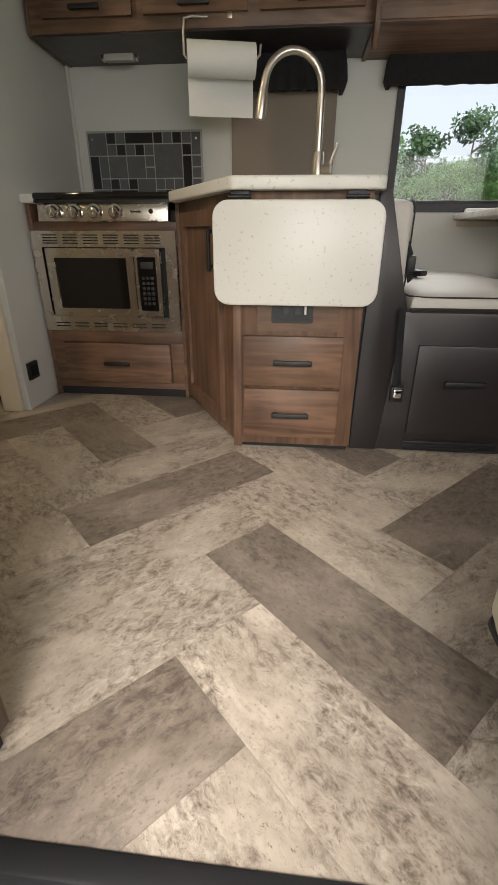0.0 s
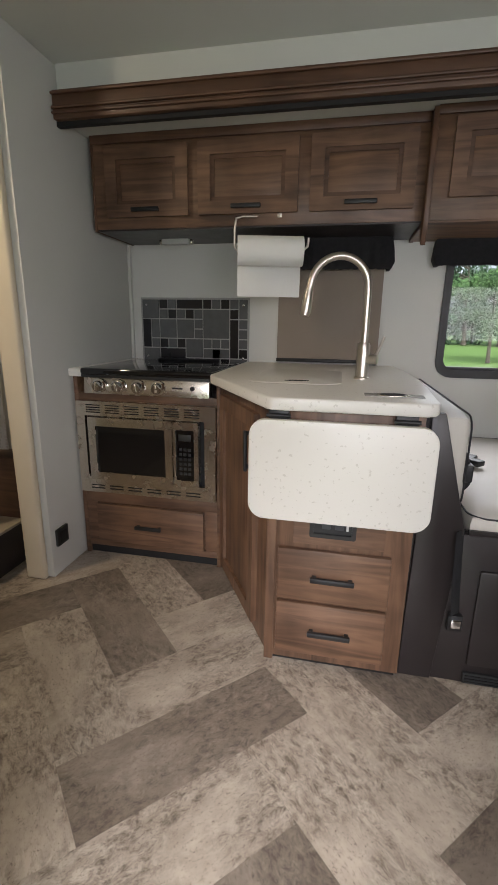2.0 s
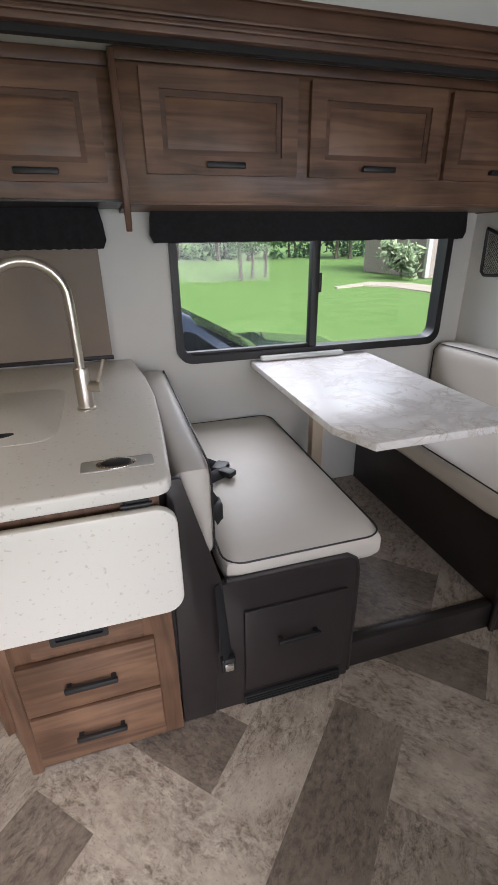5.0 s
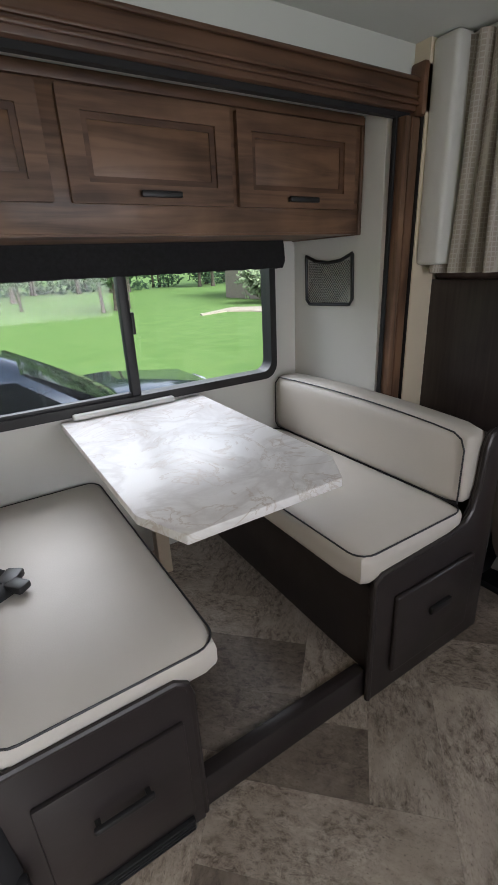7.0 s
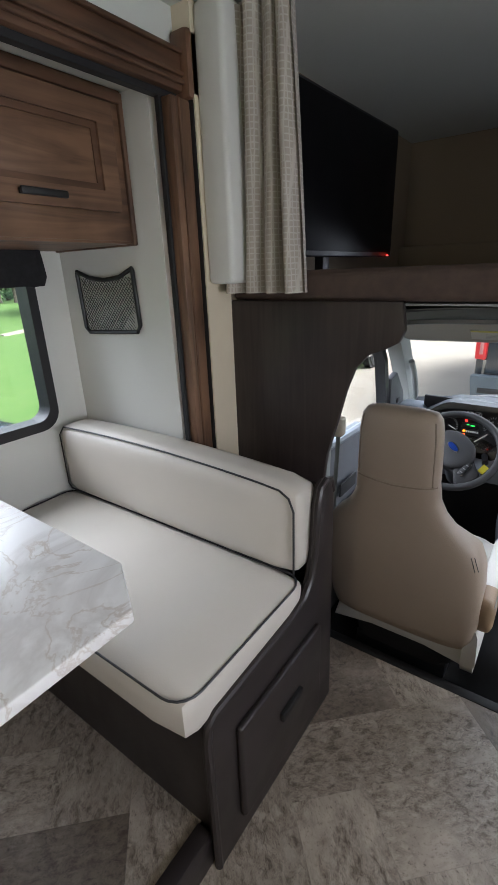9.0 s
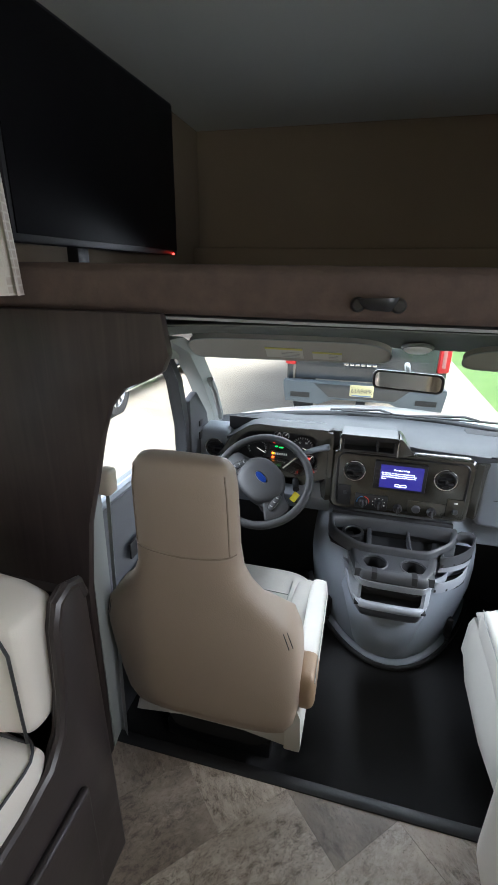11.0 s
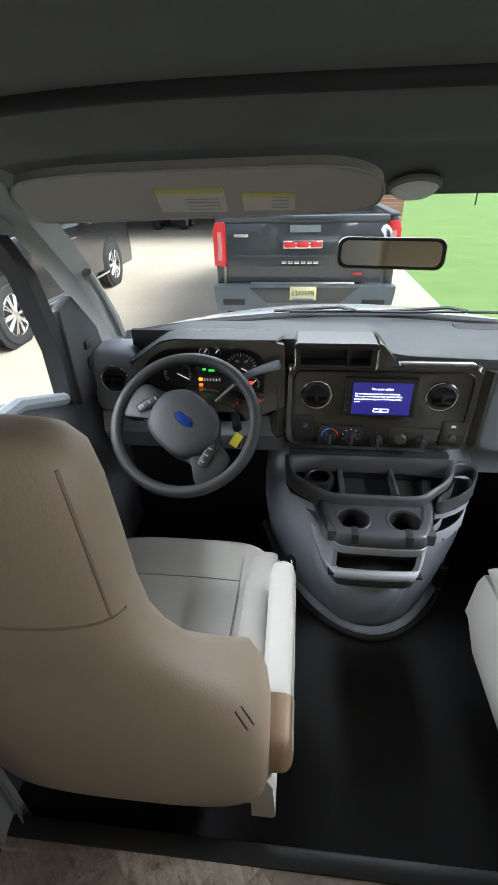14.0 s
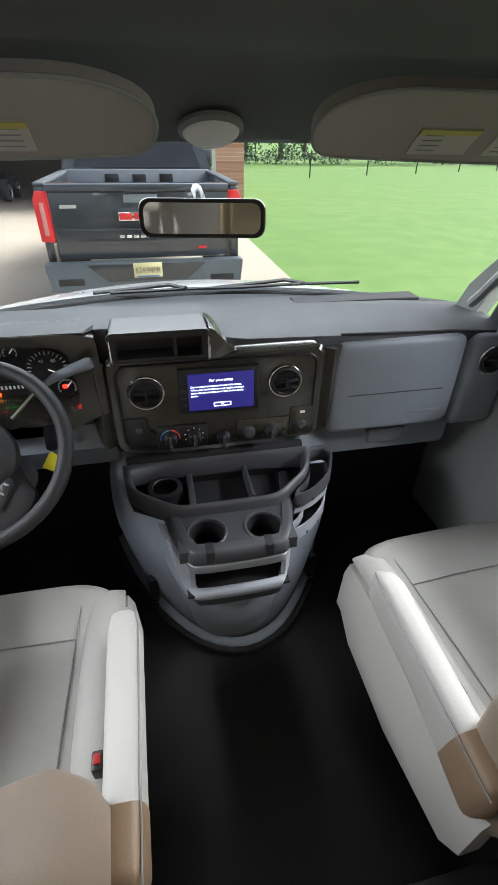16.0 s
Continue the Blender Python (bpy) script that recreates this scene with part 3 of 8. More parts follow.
for x in (-0.185, -0.093, -0.001, 0.091):
    mm = Matrix.Translation((x, 2.216, 0.838)) @ Matrix.Rotation(radians(97), 4, "X")
    kb = part("knob", lathe([(0, 0.034), (0.018, 0.034), (0.022, 0.03), (0.024, 0.008), (0.032, 0.006), (0.033, 0.0), (0, 0)], mm, 24), CHROME, ck, "chrome control knob")
    part("knob_grip", box(x - 0.004, x + 0.004, 2.176, 2.190, 0.82, 0.858, 0.002), STEEL, kb)
part("igniter", lathe([(0, 0.008), (0.009, 0.008), (0.010, 0)], Matrix.Translation((0.245, 2.216, 0.84)) @ Matrix.Rotation(radians(97), 4, "X"), 16), BLACK, ck)
part("maker_bar", box(0.155, 0.20, 2.212, 2.2165, 0.835, 0.842), BLACK, ck)
part("glass_cover", box(-0.272, 0.335, 2.205, 2.79, 0.883, 0.912, 0.010, 3), BLKGLASS, ck, "glossy black glass cover")
part("burner_tray", box(-0.27, 0.333, 2.21, 2.80, 0.872, 0.884, 0.002), BLACK, ck)
part("rear_hinge", tube([(-0.15, 2.80, 0.915), (0.2, 2.80, 0.915)], 0.006), BLACK, ck)
whole("worktop_strip", box(-0.335, -0.27, 2.215, 2.86, 0.872, 0.908, 0.006, 2), QUARTZ, "pale speckled worktop strip beside the cooktop", "worktop")

# mosaic glass splash panel
sp = thing("splash_panel", (0.04, 2.86, 0.893), "glass splash panel of black and grey mosaic tiles", "splash panel")
GROUT = mat("pale_grout", (0.34, 0.34, 0.32), 0.5)
TD = mat("dark_glass_tile", (0.016, 0.016, 0.018), 0.12, var=0.15)
TG = mat("grey_glass_tile", (0.11, 0.115, 0.115), 0.15, var=0.12, scale=30)
part("backing", box(-0.270, 0.352, 2.860, 2.868, 0.888, 1.244, 0.001), GROUT, sp)
MOSAIC = ["aaBcDDDEfGhi", "aajKlMnoooPi", "QrssttuoooVw", "QrssttvoooVx", "QyZ1233456V7", "88999330W0V=", "88999+N/*X!!"]
rows_z = [1.236 - 0.0525 * k for k in range(7)] + [0.896]
done = set()
for r, row in enumerate(MOSAIC):
    for c, ch in enumerate(row):
        if ch in done:
            continue
        done.add(ch)
        cs = [(rr, cc) for rr, q in enumerate(MOSAIC) for cc, x in enumerate(q) if x == ch]
        r0, r1 = min(a for a, _ in cs), max(a for a, _ in cs)
        c0, c1 = min(a for _, a in cs), max(a for _, a in cs)
        g, cw = 0.003, 0.607 / 12
        part("tile", box(-0.262 + c0 * cw + g, -0.262 + (c1 + 1) * cw - g, 2.855, 2.8605, rows_z[r1 + 1] + g, rows_z[r0] - g, 0.001, 1), TD if ch.isupper() or ch in "92=" else TG, sp)
for x in (-0.235, 0.32):
    for z in (0.925, 1.205):
        part("screw", lathe([(0, 0.004), (0.006, 0.003), (0.007, 0)], Matrix.Translation((x, 2.855, z)) @ Matrix.Rotation(radians(90), 4, "X"), 12), CHROME, sp, "chrome screw")

# angled sink cabinet
E1, E2 = Vector((0.366, 2.233)), Vector((0.667, 1.712))
ang = math.atan2(E2.y - E1.y, E2.x - E1.x)
mA = Matrix.Translation((E1.x, E1.y, 0)) @ Matrix.Rotation(ang, 4, "Z")
wA = (E2 - E1).length
sc = thing("sink_cabinet", (0.8, 2.2, 0), "brown stained wooden sink cabinet with drawers and an angled door", "cabinet")
bm = box(0.0, wA, 0.0, 0.018, 0.02, 0.872, 0.002)
part("angled_side", turned(bm, mA), OAK, sc)
panel_door(sc, wA - 0.16, 0.06, 0.83, mA @ M((0.05, 0, 0)), OAK, "side", raised=False)
part("corner_post", box(0.660, 0.690, 1.702, 1.73, 0.0, 0.872, 0.003), OAK, sc)
bm = box(0.690, 1.098, 1.702, 1.72, 0.02, 0.872, 0.001)
part("face_frame", bm, OAK, sc)
part("end_side", box(1.080, 1.098, 1.72, 2.86, 0.02, 0.872, 0.001), OAK, sc)
part("toe_kick", box(0.68, 1.09, 1.715, 1.74, 0.0, 0.02), MATTE, sc)
drawer(sc, 0.345, 0.255, 0.433, M((0.700, 1.702, 0)), hw=0.135)
drawer(sc, 0.345, 0.055, 0.243, M((0.700, 1.702, 0)), hw=0.135)
op = part("outlet_panel", frame_ring(rounded(0.745, 1.02, 0.450, 0.60, 0.003, 2), rounded(0.80, 0.93, 0.482, 0.57, 0.004, 2), "y", 1.693, 1.703), OAKX, sc)
po = part("outlet", frame_ring(rounded(0.795, 0.935, 0.477, 0.575, 0.006, 2), rounded(0.808, 0.922, 0.49, 0.562, 0.004, 2), "y", 1.688, 1.699), BLACK, sc, "black power outlet")
part("outlet_face", box(0.806, 0.924, 1.6945, 1.7015, 0.488, 0.564), BLACK, po)
for x in (0.832, 0.872):
    part("socket", box(x, x + 0.026, 1.6925, 1.6955, 0.505, 0.545, 0.003), DASHD, po)
part("switch", box(0.905, 0.912, 1.6915, 1.6955, 0.505, 0.545, 0.001), PAPER, po, "white switch")

# worktop, flap, sink cover, faucet
pts = [(0.338, 2.86), (0.338, 2.165), (0.652, 1.668), (0.672, 1.654), (1.095, 1.662), (1.120, 1.675), (1.130, 1.70), (1.148, 2.0), (1.156, 2.3), (1.145, 2.55), (1.118, 2.80), (1.112, 2.86)]
wt = whole("worktop", prism(pts, "z", 0.872, 0.910, 0.008, seg=3), QUARTZ, "pale speckled solid-surface kitchen worktop", "worktop")
fl = thing("worktop_flap", (0.87, 1.68, 0.54), "pale speckled drop-down worktop flap with round corners, folded down", "worktop flap")
part("leaf", prism(rounded(0.606, 1.132, 0.538, 0.846, 0.05, 8), "y", 1.652, 1.678, 0.006, seg=2), QUARTZ, fl)
for x in (0.69, 1.045):
    h = part("hinge", box(x - 0.03, x + 0.03, 1.675, 1.70, 0.835, 0.873, 0.004), BLACK, fl, "black folding hinge")
    part("hinge_pin", tube([(x - 0.035, 1.672, 0.855), (x + 0.035, 1.672, 0.855)], 0.006), BLACK, h)


def ellipse(cx, cy, a, b, rot=0, n=28):
    c, s = math.cos(rot), math.sin(rot)
    return [(cx + a * math.cos(t) * c - b * math.sin(t) * s, cy + a * math.cos(t) * s + b * math.sin(t) * c) for t in (2 * math.pi * k / n for k in range(n))]


sk = thing("sink_cover", (0.72, 2.15, 0.91), "pale flush sink cover with a finger hole", "sink cover")
part("lid", prism(rounded(0.52, 0.86, 1.98, 2.48, 0.07), "z", 0.9095, 0.9115, 0.0008), QUARTZ, sk)
# Matte black disc laid on the lid for the hole's shade.
part("finger_hole_shade", prism(ellipse(0.70, 2.055, 0.045, 0.017, 0.15), "z", 0.911, 0.9125), MATTE, sk, "dark disc standing in for the shade of a finger hole")
pu = thing("pop_up_outlet", (1.02, 1.79, 0.91), "flush dark pop-up socket in a clear plate", "socket")
part("plate", prism(rounded(0.93, 1.10, 1.755, 1.815, 0.008), "z", 0.9101, 0.9118, 0.0006), mat("clear_plate", (0.46, 0.45, 0.42), 0.2), pu)
part("ring", prism(ellipse(1.012, 1.785, 0.047, 0.030), "z", 0.911, 0.914, 0.001), STEEL, pu)
part("cap", prism(ellipse(1.012, 1.785, 0.036, 0.022), "z", 0.9125, 0.9155, 0.001), BLACK, pu)

fa = thing("faucet", (0.935, 2.216, 0.91), "brushed nickel gooseneck pull-down kitchen faucet", "faucet")
B = Vector((0.935, 2.216, 0.91))
dx = Vector((-0.228, -0.062, 0)).normalized()
part("base", lathe([(0, 0), (0.030, 0), (0.030, 0.006), (0.025, 0.010), (0.024, 0.125), (0.021, 0.135), (0, 0.135)], M(B), 24), NICKEL, fa)
neck = [B + Vector((0, 0, 0.13)), B + Vector((0, 0, 0.22)), B + Vector((0, 0, 0.32))]
R = 0.108
for k in range(1, 15):
    a = radians(180 * k / 15)
    neck.append(B + Vector((0, 0, 0.335)) + dx * (R - R * math.cos(a)) + Vector((0, 0, R * math.sin(a))))
neck.append(B + dx * 0.222 + Vector((0, 0, 0.315)))
part("neck", tube(neck, 0.014, 16), NICKEL, fa)
part("spray_head", tube([B + dx * 0.2215 + Vector((0, 0, 0.325)), B + dx * 0.224 + Vector((0, 0, 0.30)), B + dx * 0.230 + Vector((0, 0, 0.25)), B + dx * 0.234 + Vector((0, 0, 0.232))], [0.0155, 0.018, 0.0195, 0.017], 16), NICKEL, fa)
side = Vector((0.06, -0.02, 0)).normalized()
lv = part("lever_hub", tube([B + Vector((0, 0, 0.075)), B + side * 0.055 + Vector((0, 0, 0.075))], 0.018, 16), NICKEL, fa)
part("lever", tube([B + side * 0.045 + Vector((0, 0, 0.08)), B + side * 0.075 + Vector((0, 0, 0.16))], [0.007, 0.005], 10), NICKEL, lv)

# roller shade and valances
SHADE = mat("taupe_shade_cloth", (0.27, 0.225, 0.185), 0.9, var=0.05, scale=6, bump=0.3, bscale=300)
rs = thing("roller_shade", (0.77, 2.85, 0.92), "taupe roller shade drawn down over the sink window", "shade")
part("cloth", box(0.508, 1.030, 2.852, 2.856, 0.93, 1.51), SHADE, rs)
part("bottom_bar", box(0.505, 1.035, 2.842, 2.860, 0.918, 0.936, 0.004), BLACK, rs)
VAL = mat("black_valance_cloth", (0.008, 0.008, 0.010), 0.85, var=0.3, scale=60, bump=0.3, bscale=200)


def valance(x0, x1, z0, z1, y, label):
    v = thing("valance", ((x0 + x1) / 2, YB, z0), label, "valance", "black window valances")
    n = 40
    b = bmesh.new()
    cols = []
    for k in range(n + 1):
        u = k / n
        x = x0 + (x1 - x0) * u
        cols.append([b.verts.new((x, y - 0.006 * math.sin(u * 60) * f, z1 + (z0 - z1) * f + (0.002 * math.sin(u * 95) if f > 0.9 else 0))) for f in (0, 0.25, 0.5, 0.75, 1.0)])
    for p, q in zip(cols, cols[1:]):
        for i in range(4):
            b.faces.new((p[i], p[i + 1], q[i + 1], q[i]))
    r = bmesh.ops.extrude_face_region(b, geom=list(b.faces))
    bmesh.ops.translate(b, vec=(0, 0.012, 0), verts=[g for g in r["geom"] if isinstance(g, bmesh.types.BMVert)])
    part("skirt", b, VAL, v)
    for x, s in ((x0, -1), (x1, 1)):
        part("return", prism([(x, z1), (x + s * 0.012, z1 - 0.06), (x + s * 0.018, z0 + 0.03), (x + s * 0.004, z0), (x - s * 0.012, z0), (x - s * 0.012, z1)], "y", y, YB, 0.003), VAL, v)
    return v


valance(0.50, 1.050, 1.372, 1.52, 2.76, "black cloth window valance over the sink window")
valance(1.262, 2.755, 1.388, 1.545, 2.795, "black cloth window valance over the dinette window")

# upper cabinets
uc = thing("upper_cabinet", (0.42, 2.7, 1.52), "brown stained wooden overhead kitchen cabinet with three doors", "cabinet", "overhead cabinets")
part("face_frame", box(-0.303, 1.145, 2.49, 2.51, 1.522, 1.885, 0.002), OAKX, uc)
part("top_rail", box(-0.306, 1.145, 2.478, 2.492, 1.868, 1.904, 0.004), DOAK, uc)
part("box_body", box(-0.303, 1.145, 2.51, 2.865, 1.535, 1.90), DOAK, uc)
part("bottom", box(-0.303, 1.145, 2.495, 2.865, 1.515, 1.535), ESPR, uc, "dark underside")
part("end_edge", box(-0.308, -0.298, 2.484, 2.865, 1.512, 1.9, 0.002), DOAKZ, uc)
for x0, x1 in ((-0.238, 0.150), (0.196, 0.630), (0.680, 1.094)):
    panel_door(uc, x1 - x0, 1.568, 1.852, M((x0, 2.49, 0)))
ub = thing("upper_cabinet", (2.0, 2.7, 1.5), "brown stained wooden overhead cabinet above the dinette with three doors", "cabinet", "overhead cabinets")
part("face_frame", box(1.150, 2.872, 2.44, 2.46, 1.512, 1.885, 0.002), OAKX, ub)
part("top_rail", box(1.148, 2.874, 2.428, 2.442, 1.872, 1.904, 0.004), DOAK, ub)
part("box_body", box(1.150, 2.872, 2.46, 2.865, 1.535, 1.90), DOAK, ub)
part("bottom", box(1.150, 2.872, 2.445, 2.865, 1.505, 1.535), OAKX, ub)
part("end_bracket", prism([(2.43, 1.90), (2.43, 1.50), (2.46, 1.425), (2.50, 1.50), (2.865, 1.50), (2.865, 1.90)], "x", 1.132, 1.152, 0.002), DOAKZ, ub)
part("end_edge", box(2.866, 2.882, 2.43, 2.865, 1.50, 1.9, 0.003), OAK, ub)
for x0, x1 in ((1.214, 1.716), (1.763, 2.280), (2.306, 2.828)):
    panel_door(ub, x1 - x0, 1.59, 1.862, M((x0, 2.44, 0)))
hl = thing("hood_light", (0.0, 2.7, 1.5), "slim grey under-cabinet hood light", "light fixture")
part("body", box(-0.07, 0.07, 2.70, 2.74, 1.488, 1.516, 0.005), mat("hood_grey", (0.45, 0.45, 0.43), 0.4), hl)
for x in (-0.085, 0.075):
    part("clip", box(x, x + 0.012, 2.705, 2.735, 1.49, 1.512, 0.003), STEEL, hl)

# paper towel holder with roll
ph = thing("paper_towel_holder", (0.52, 2.5, 1.52), "nickel wire paper towel holder under the cabinet with a white roll", "paper towel holder")
part("arm", tube([(0.560, 2.535, 1.566), (0.40, 2.47, 1.556), (0.372, 2.455, 1.545), (0.366, 2.455, 1.50), (0.366, 2.455, 1.43), (0.372, 2.457, 1.42), (0.66, 2.525, 1.425), (0.675, 2.53, 1.44), (0.68, 2.53, 1.475)], 0.0055, 10), NICKEL, ph)
part("mount", box(0.545, 0.565, 2.488, 2.545, 1.55, 1.575, 0.003), NICKEL, ph)
ax0, ax1 = Vector((0.378, 2.46, 1.418)), Vector((0.655, 2.525, 1.418))
dirx = (ax1 - ax0).normalized()
rl = part("roll", tube([ax0, ax1], 0.062, 32), PAPER, ph, "white paper towel roll")
part("core", tube([ax0 - dirx * 0.002, ax1 + dirx * 0.002], 0.021, 16), mat("cardboard", (0.30, 0.21, 0.12), 0.9), rl)
nrm = dirx.cross(Vector((0, 0, 1))).normalized()
b = bmesh.new()
grid = []
for k in range(7):
    z = 1.418 - 0.187 * k / 6
    off = nrm * (-0.0605 - 0.003 * math.sin(k))
    grid.append([b.verts.new(ax0 + (ax1 - ax0) * u + off + Vector((0, 0, z - 1.418)) + nrm * 0.004 * math.sin(u * 7 + k * 0.5)) for u in (0.0, 0.25, 0.5, 0.75, 1.0)])
for p, q in zip(grid, grid[1:]):
    for i in range(4):
        b.faces.new((p[i], p[i + 1], q[i + 1], q[i]))
r = bmesh.ops.extrude_face_region(b, geom=list(b.faces))
bmesh.ops.translate(b, vec=nrm * 0.0015, verts=[g for g in r["geom"] if isinstance(g, bmesh.types.BMVert)])
part("loose_sheet", b, PAPER, ph)

whole("corner_seam", box(-0.334, -0.318, 2.846, 2.869, 0.91, 1.515, 0.004), WALL, "slim pale corner trim beside the splash panel", "trim", kind=S)
tg_ = thing("toe_grille", (1.45, 1.73, 0.0), "black air grille at the foot of the dinette bench", "grille")
part("frame", box(1.30, 1.64, 1.722, 1.736, 0.008, 0.046, 0.003), BLACK, tg_)
for k in range(3):
    part("slat", box(1.305, 1.635, 1.717, 1.724, 0.014 + 0.011 * k, 0.018 + 0.011 * k, 0.001), MATTE, tg_)
# black outlet on the kitchen side wall
wo = thing("wall_outlet", (-0.33, 2.05, 0.13), "black square outlet box on the wall", "outlet")
part("plate", box(-0.336, -0.322, 2.015, 2.095, 0.135, 0.215, 0.004), BLACK, wo)
part("face", box(-0.324, -0.318, 2.03, 2.08, 0.15, 0.20, 0.003), MATTE, wo)

# ---- dinette ----
def piped(parent, loop, r=0.003):
    part("piping", tube(loop, r, 6, closed=True), PIPING, parent, "dark piping")


def loop_z(x0, x1, y0, y1, z, r=0.05):
    return [(x, y, z) for x, y in rounded(x0, x1, y0, y1, r, 5)]


def loop_x(y0, y1, z0, z1, x, r=0.05):
    return [(x, y, z) for y, z in rounded(y0, y1, z0, z1, r, 5)]


# window
wi = thing("window_1", (2.03, YB, 0.87), "black-framed sliding window above the dinette", "window", kind=S)
part("window_frame", frame_ring(rounded(1.318, 2.752, 0.862, 1.63, 0.075), rounded(1.352, 2.718, 0.900, 1.595, 0.055), "y", 2.850, 2.925), BLACK, wi)
part("mullion", box(1.985, 2.025, 2.856, 2.90, 0.90, 1.595, 0.004), BLACK, wi)
part("latch", box(2.022, 2.036, 2.850, 2.868, 1.16, 1.25, 0.003), BLACK, wi)
part("inner_rail", box(1.352, 1.985, 2.862, 2.895, 0.898, 0.916, 0.002), BLACK, wi)
for x0, x1, y in ((1.352, 1.987, 2.888), (2.02, 2.718, 2.880)):
    p = part("pane", box(x0, x1, y, y + 0.004, 0.90, 1.595), GLASS, wi)
    p.visible_shadow = False

# rear bench
b1 = thing("dinette_bench", (1.45, 2.3, 0), "espresso dinette bench with a drawer front and lap belt", "bench", "dinette benches")
prof = [(1.205, 0.0), (1.675, 0.0), (1.675, 0.46), (1.668, 0.495), (1.64, 0.515), (1.25, 0.515), (1.205, 0.50)]
part("front_panel", prism(prof, "y", 1.735, 1.765, 0.004), ESPR, b1)
part("rim", tube([(1.678, 1.742, 0.02), (1.678, 1.742, 0.46), (1.668, 1.742, 0.498), (1.64, 1.742, 0.518), (1.26, 1.742, 0.518)], 0.010, 8), ESPR, b1)
part("inner_side", box(1.645, 1.668, 1.765, 2.86, 0.10, 0.47), ESPR, b1)
part("seat_board", box(1.20, 1.668, 1.765, 2.86, 0.45, 0.47), ESPR, b1)
part("back_panel", prism([(1.102, 0.0), (1.205, 0.0), (1.245, 0.53), (1.155, 0.875), (1.118, 0.875)], "y", 1.728, 1.75, 0.004), ESPR, b1)
part("back_board", box(1.10, 1.125, 1.75, 2.86, 0.10, 0.865), ESPR, b1)
d = part("drawer", box(1.305, 1.645, 1.722, 1.737, 0.075, 0.405, 0.006), ESPR, b1)
bar_handle(d, M((1.305, 1.737, 0)), 0.34, 0.075, 0.48, "middle", 0.14)
bl = part("belt_strap", tube([(1.235, 1.728, 0.53), (1.238, 1.722, 0.42), (1.242, 1.716, 0.33), (1.248, 1.712, 0.255)], 0.022, 8, flat=0.12), MATTE, b1, "black lap belt strap")
part("belt_buckle", box(1.226, 1.270, 1.698, 1.722, 0.205, 0.262, 0.006), BLACK, bl)
part("belt_tongue", box(1.234, 1.262, 1.690, 1.70, 0.222, 0.252, 0.003), CHROME, bl, "chrome belt tongue")

c1 = thing("seat_cushion", (1.5, 2.3, 0.47), "grey leatherette bench seat cushion with dark piping", "cushion", "dinette cushions")
part("pad", pillow(1.255, 1.775, 1.748, 2.855, 0.468, 0.574, 0.040, 0.012), SEAT, c1)
piped(c1, loop_z(1.262, 1.770, 1.755, 2.85, 0.560, 0.06))
k1 = thing("back_cushion", (1.2, 2.3, 0.57), "grey leatherette bench back cushion with dark piping", "cushion", "dinette cushions")
part("pad", pillow(1.138, 1.252, 1.795, 2.855, 0.565, 0.862, 0.040, 0.010, top="x"), SEAT, k1)
piped(k1, loop_x(1.80, 2.85, 0.57, 0.855, 1.244, 0.05))
bu = thing("loose_seat_belt", (1.28, 1.91, 0.575), "black seat belt lying on the bench seat", "seat belt")
part("webbing", tube([(1.25, 1.88, 0.72), (1.272, 1.90, 0.68), (1.28, 1.915, 0.63), (1.29, 1.93, 0.60)], 0.02, 8, flat=0.2), MATTE, bu)
part("buckle", box(1.262, 1.292, 1.885, 1.935, 0.625, 0.685, 0.007), BLACK, bu)

bx = thing("belt_buckles", (1.36, 2.25, 0.585), "black lap belt buckles lying on the bench seat", "seat belt")
part("webbing", tube([(1.27, 2.36, 0.60), (1.30, 2.34, 0.606), (1.335, 2.31, 0.602), (1.36, 2.28, 0.598)], 0.022, 8, flat=0.2), MATTE, bx)
part("webbing", tube([(1.27, 2.16, 0.60), (1.31, 2.18, 0.612), (1.35, 2.21, 0.606), (1.375, 2.235, 0.600)], 0.022, 8, flat=0.2), MATTE, bx)
part("buckle", turned(box(-0.026, 0.026, -0.035, 0.035, 0.0, 0.026, 0.007), Matrix.Translation((1.372, 2.265, 0.592)) @ Matrix.Rotation(radians(-35), 4, "Z")), BLACK, bx)
part("buckle", turned(box(-0.022, 0.022, -0.03, 0.03, 0.0, 0.024, 0.007), Matrix.Translation((1.385, 2.215, 0.594)) @ Matrix.Rotation(radians(40), 4, "Z")), BLACK, bx)

# forward bench
b2 = thing("dinette_bench", (2.6, 2.3, 0), "espresso dinette bench with a curved end panel and a cupboard door", "bench", "dinette benches")
prof = [(2.300, 0.0), (2.300, 0.45), (2.306, 0.485), (2.33, 0.505), (2.66, 0.518), (2.735, 0.535), (2.775, 0.58), (2.795, 0.66), (2.805, 0.80), (2.82, 0.845), (2.85, 0.858), (2.88, 0.848), (2.892, 0.81), (2.912, 0.0)]
part("end_panel", prism(prof, "y", 1.732, 1.762, 0.004), ESPR, b2)
part("rim", tube([(x, 1.740, z) for x, z in prof[:-1]], 0.011, 8), ESPR, b2)
part("inner_side", box(2.310, 2.335, 1.762, 2.86, 0.0, 0.47), ESPR, b2)
part("seat_board", box(2.31, 2.88, 1.762, 2.86, 0.45, 0.47), ESPR, b2)
part("back_board", box(2.86, 2.882, 1.762, 2.86, 0.0, 0.83), ESPR, b2)
d = part("door", box(2.385, 2.80, 1.714, 1.734, 0.085, 0.405, 0.010, 3), ESPR, b2)
part("handle", box(2.555, 2.665, 1.700, 1.716, 0.255, 0.285, 0.005), BLACK, d, "black recessed handle")
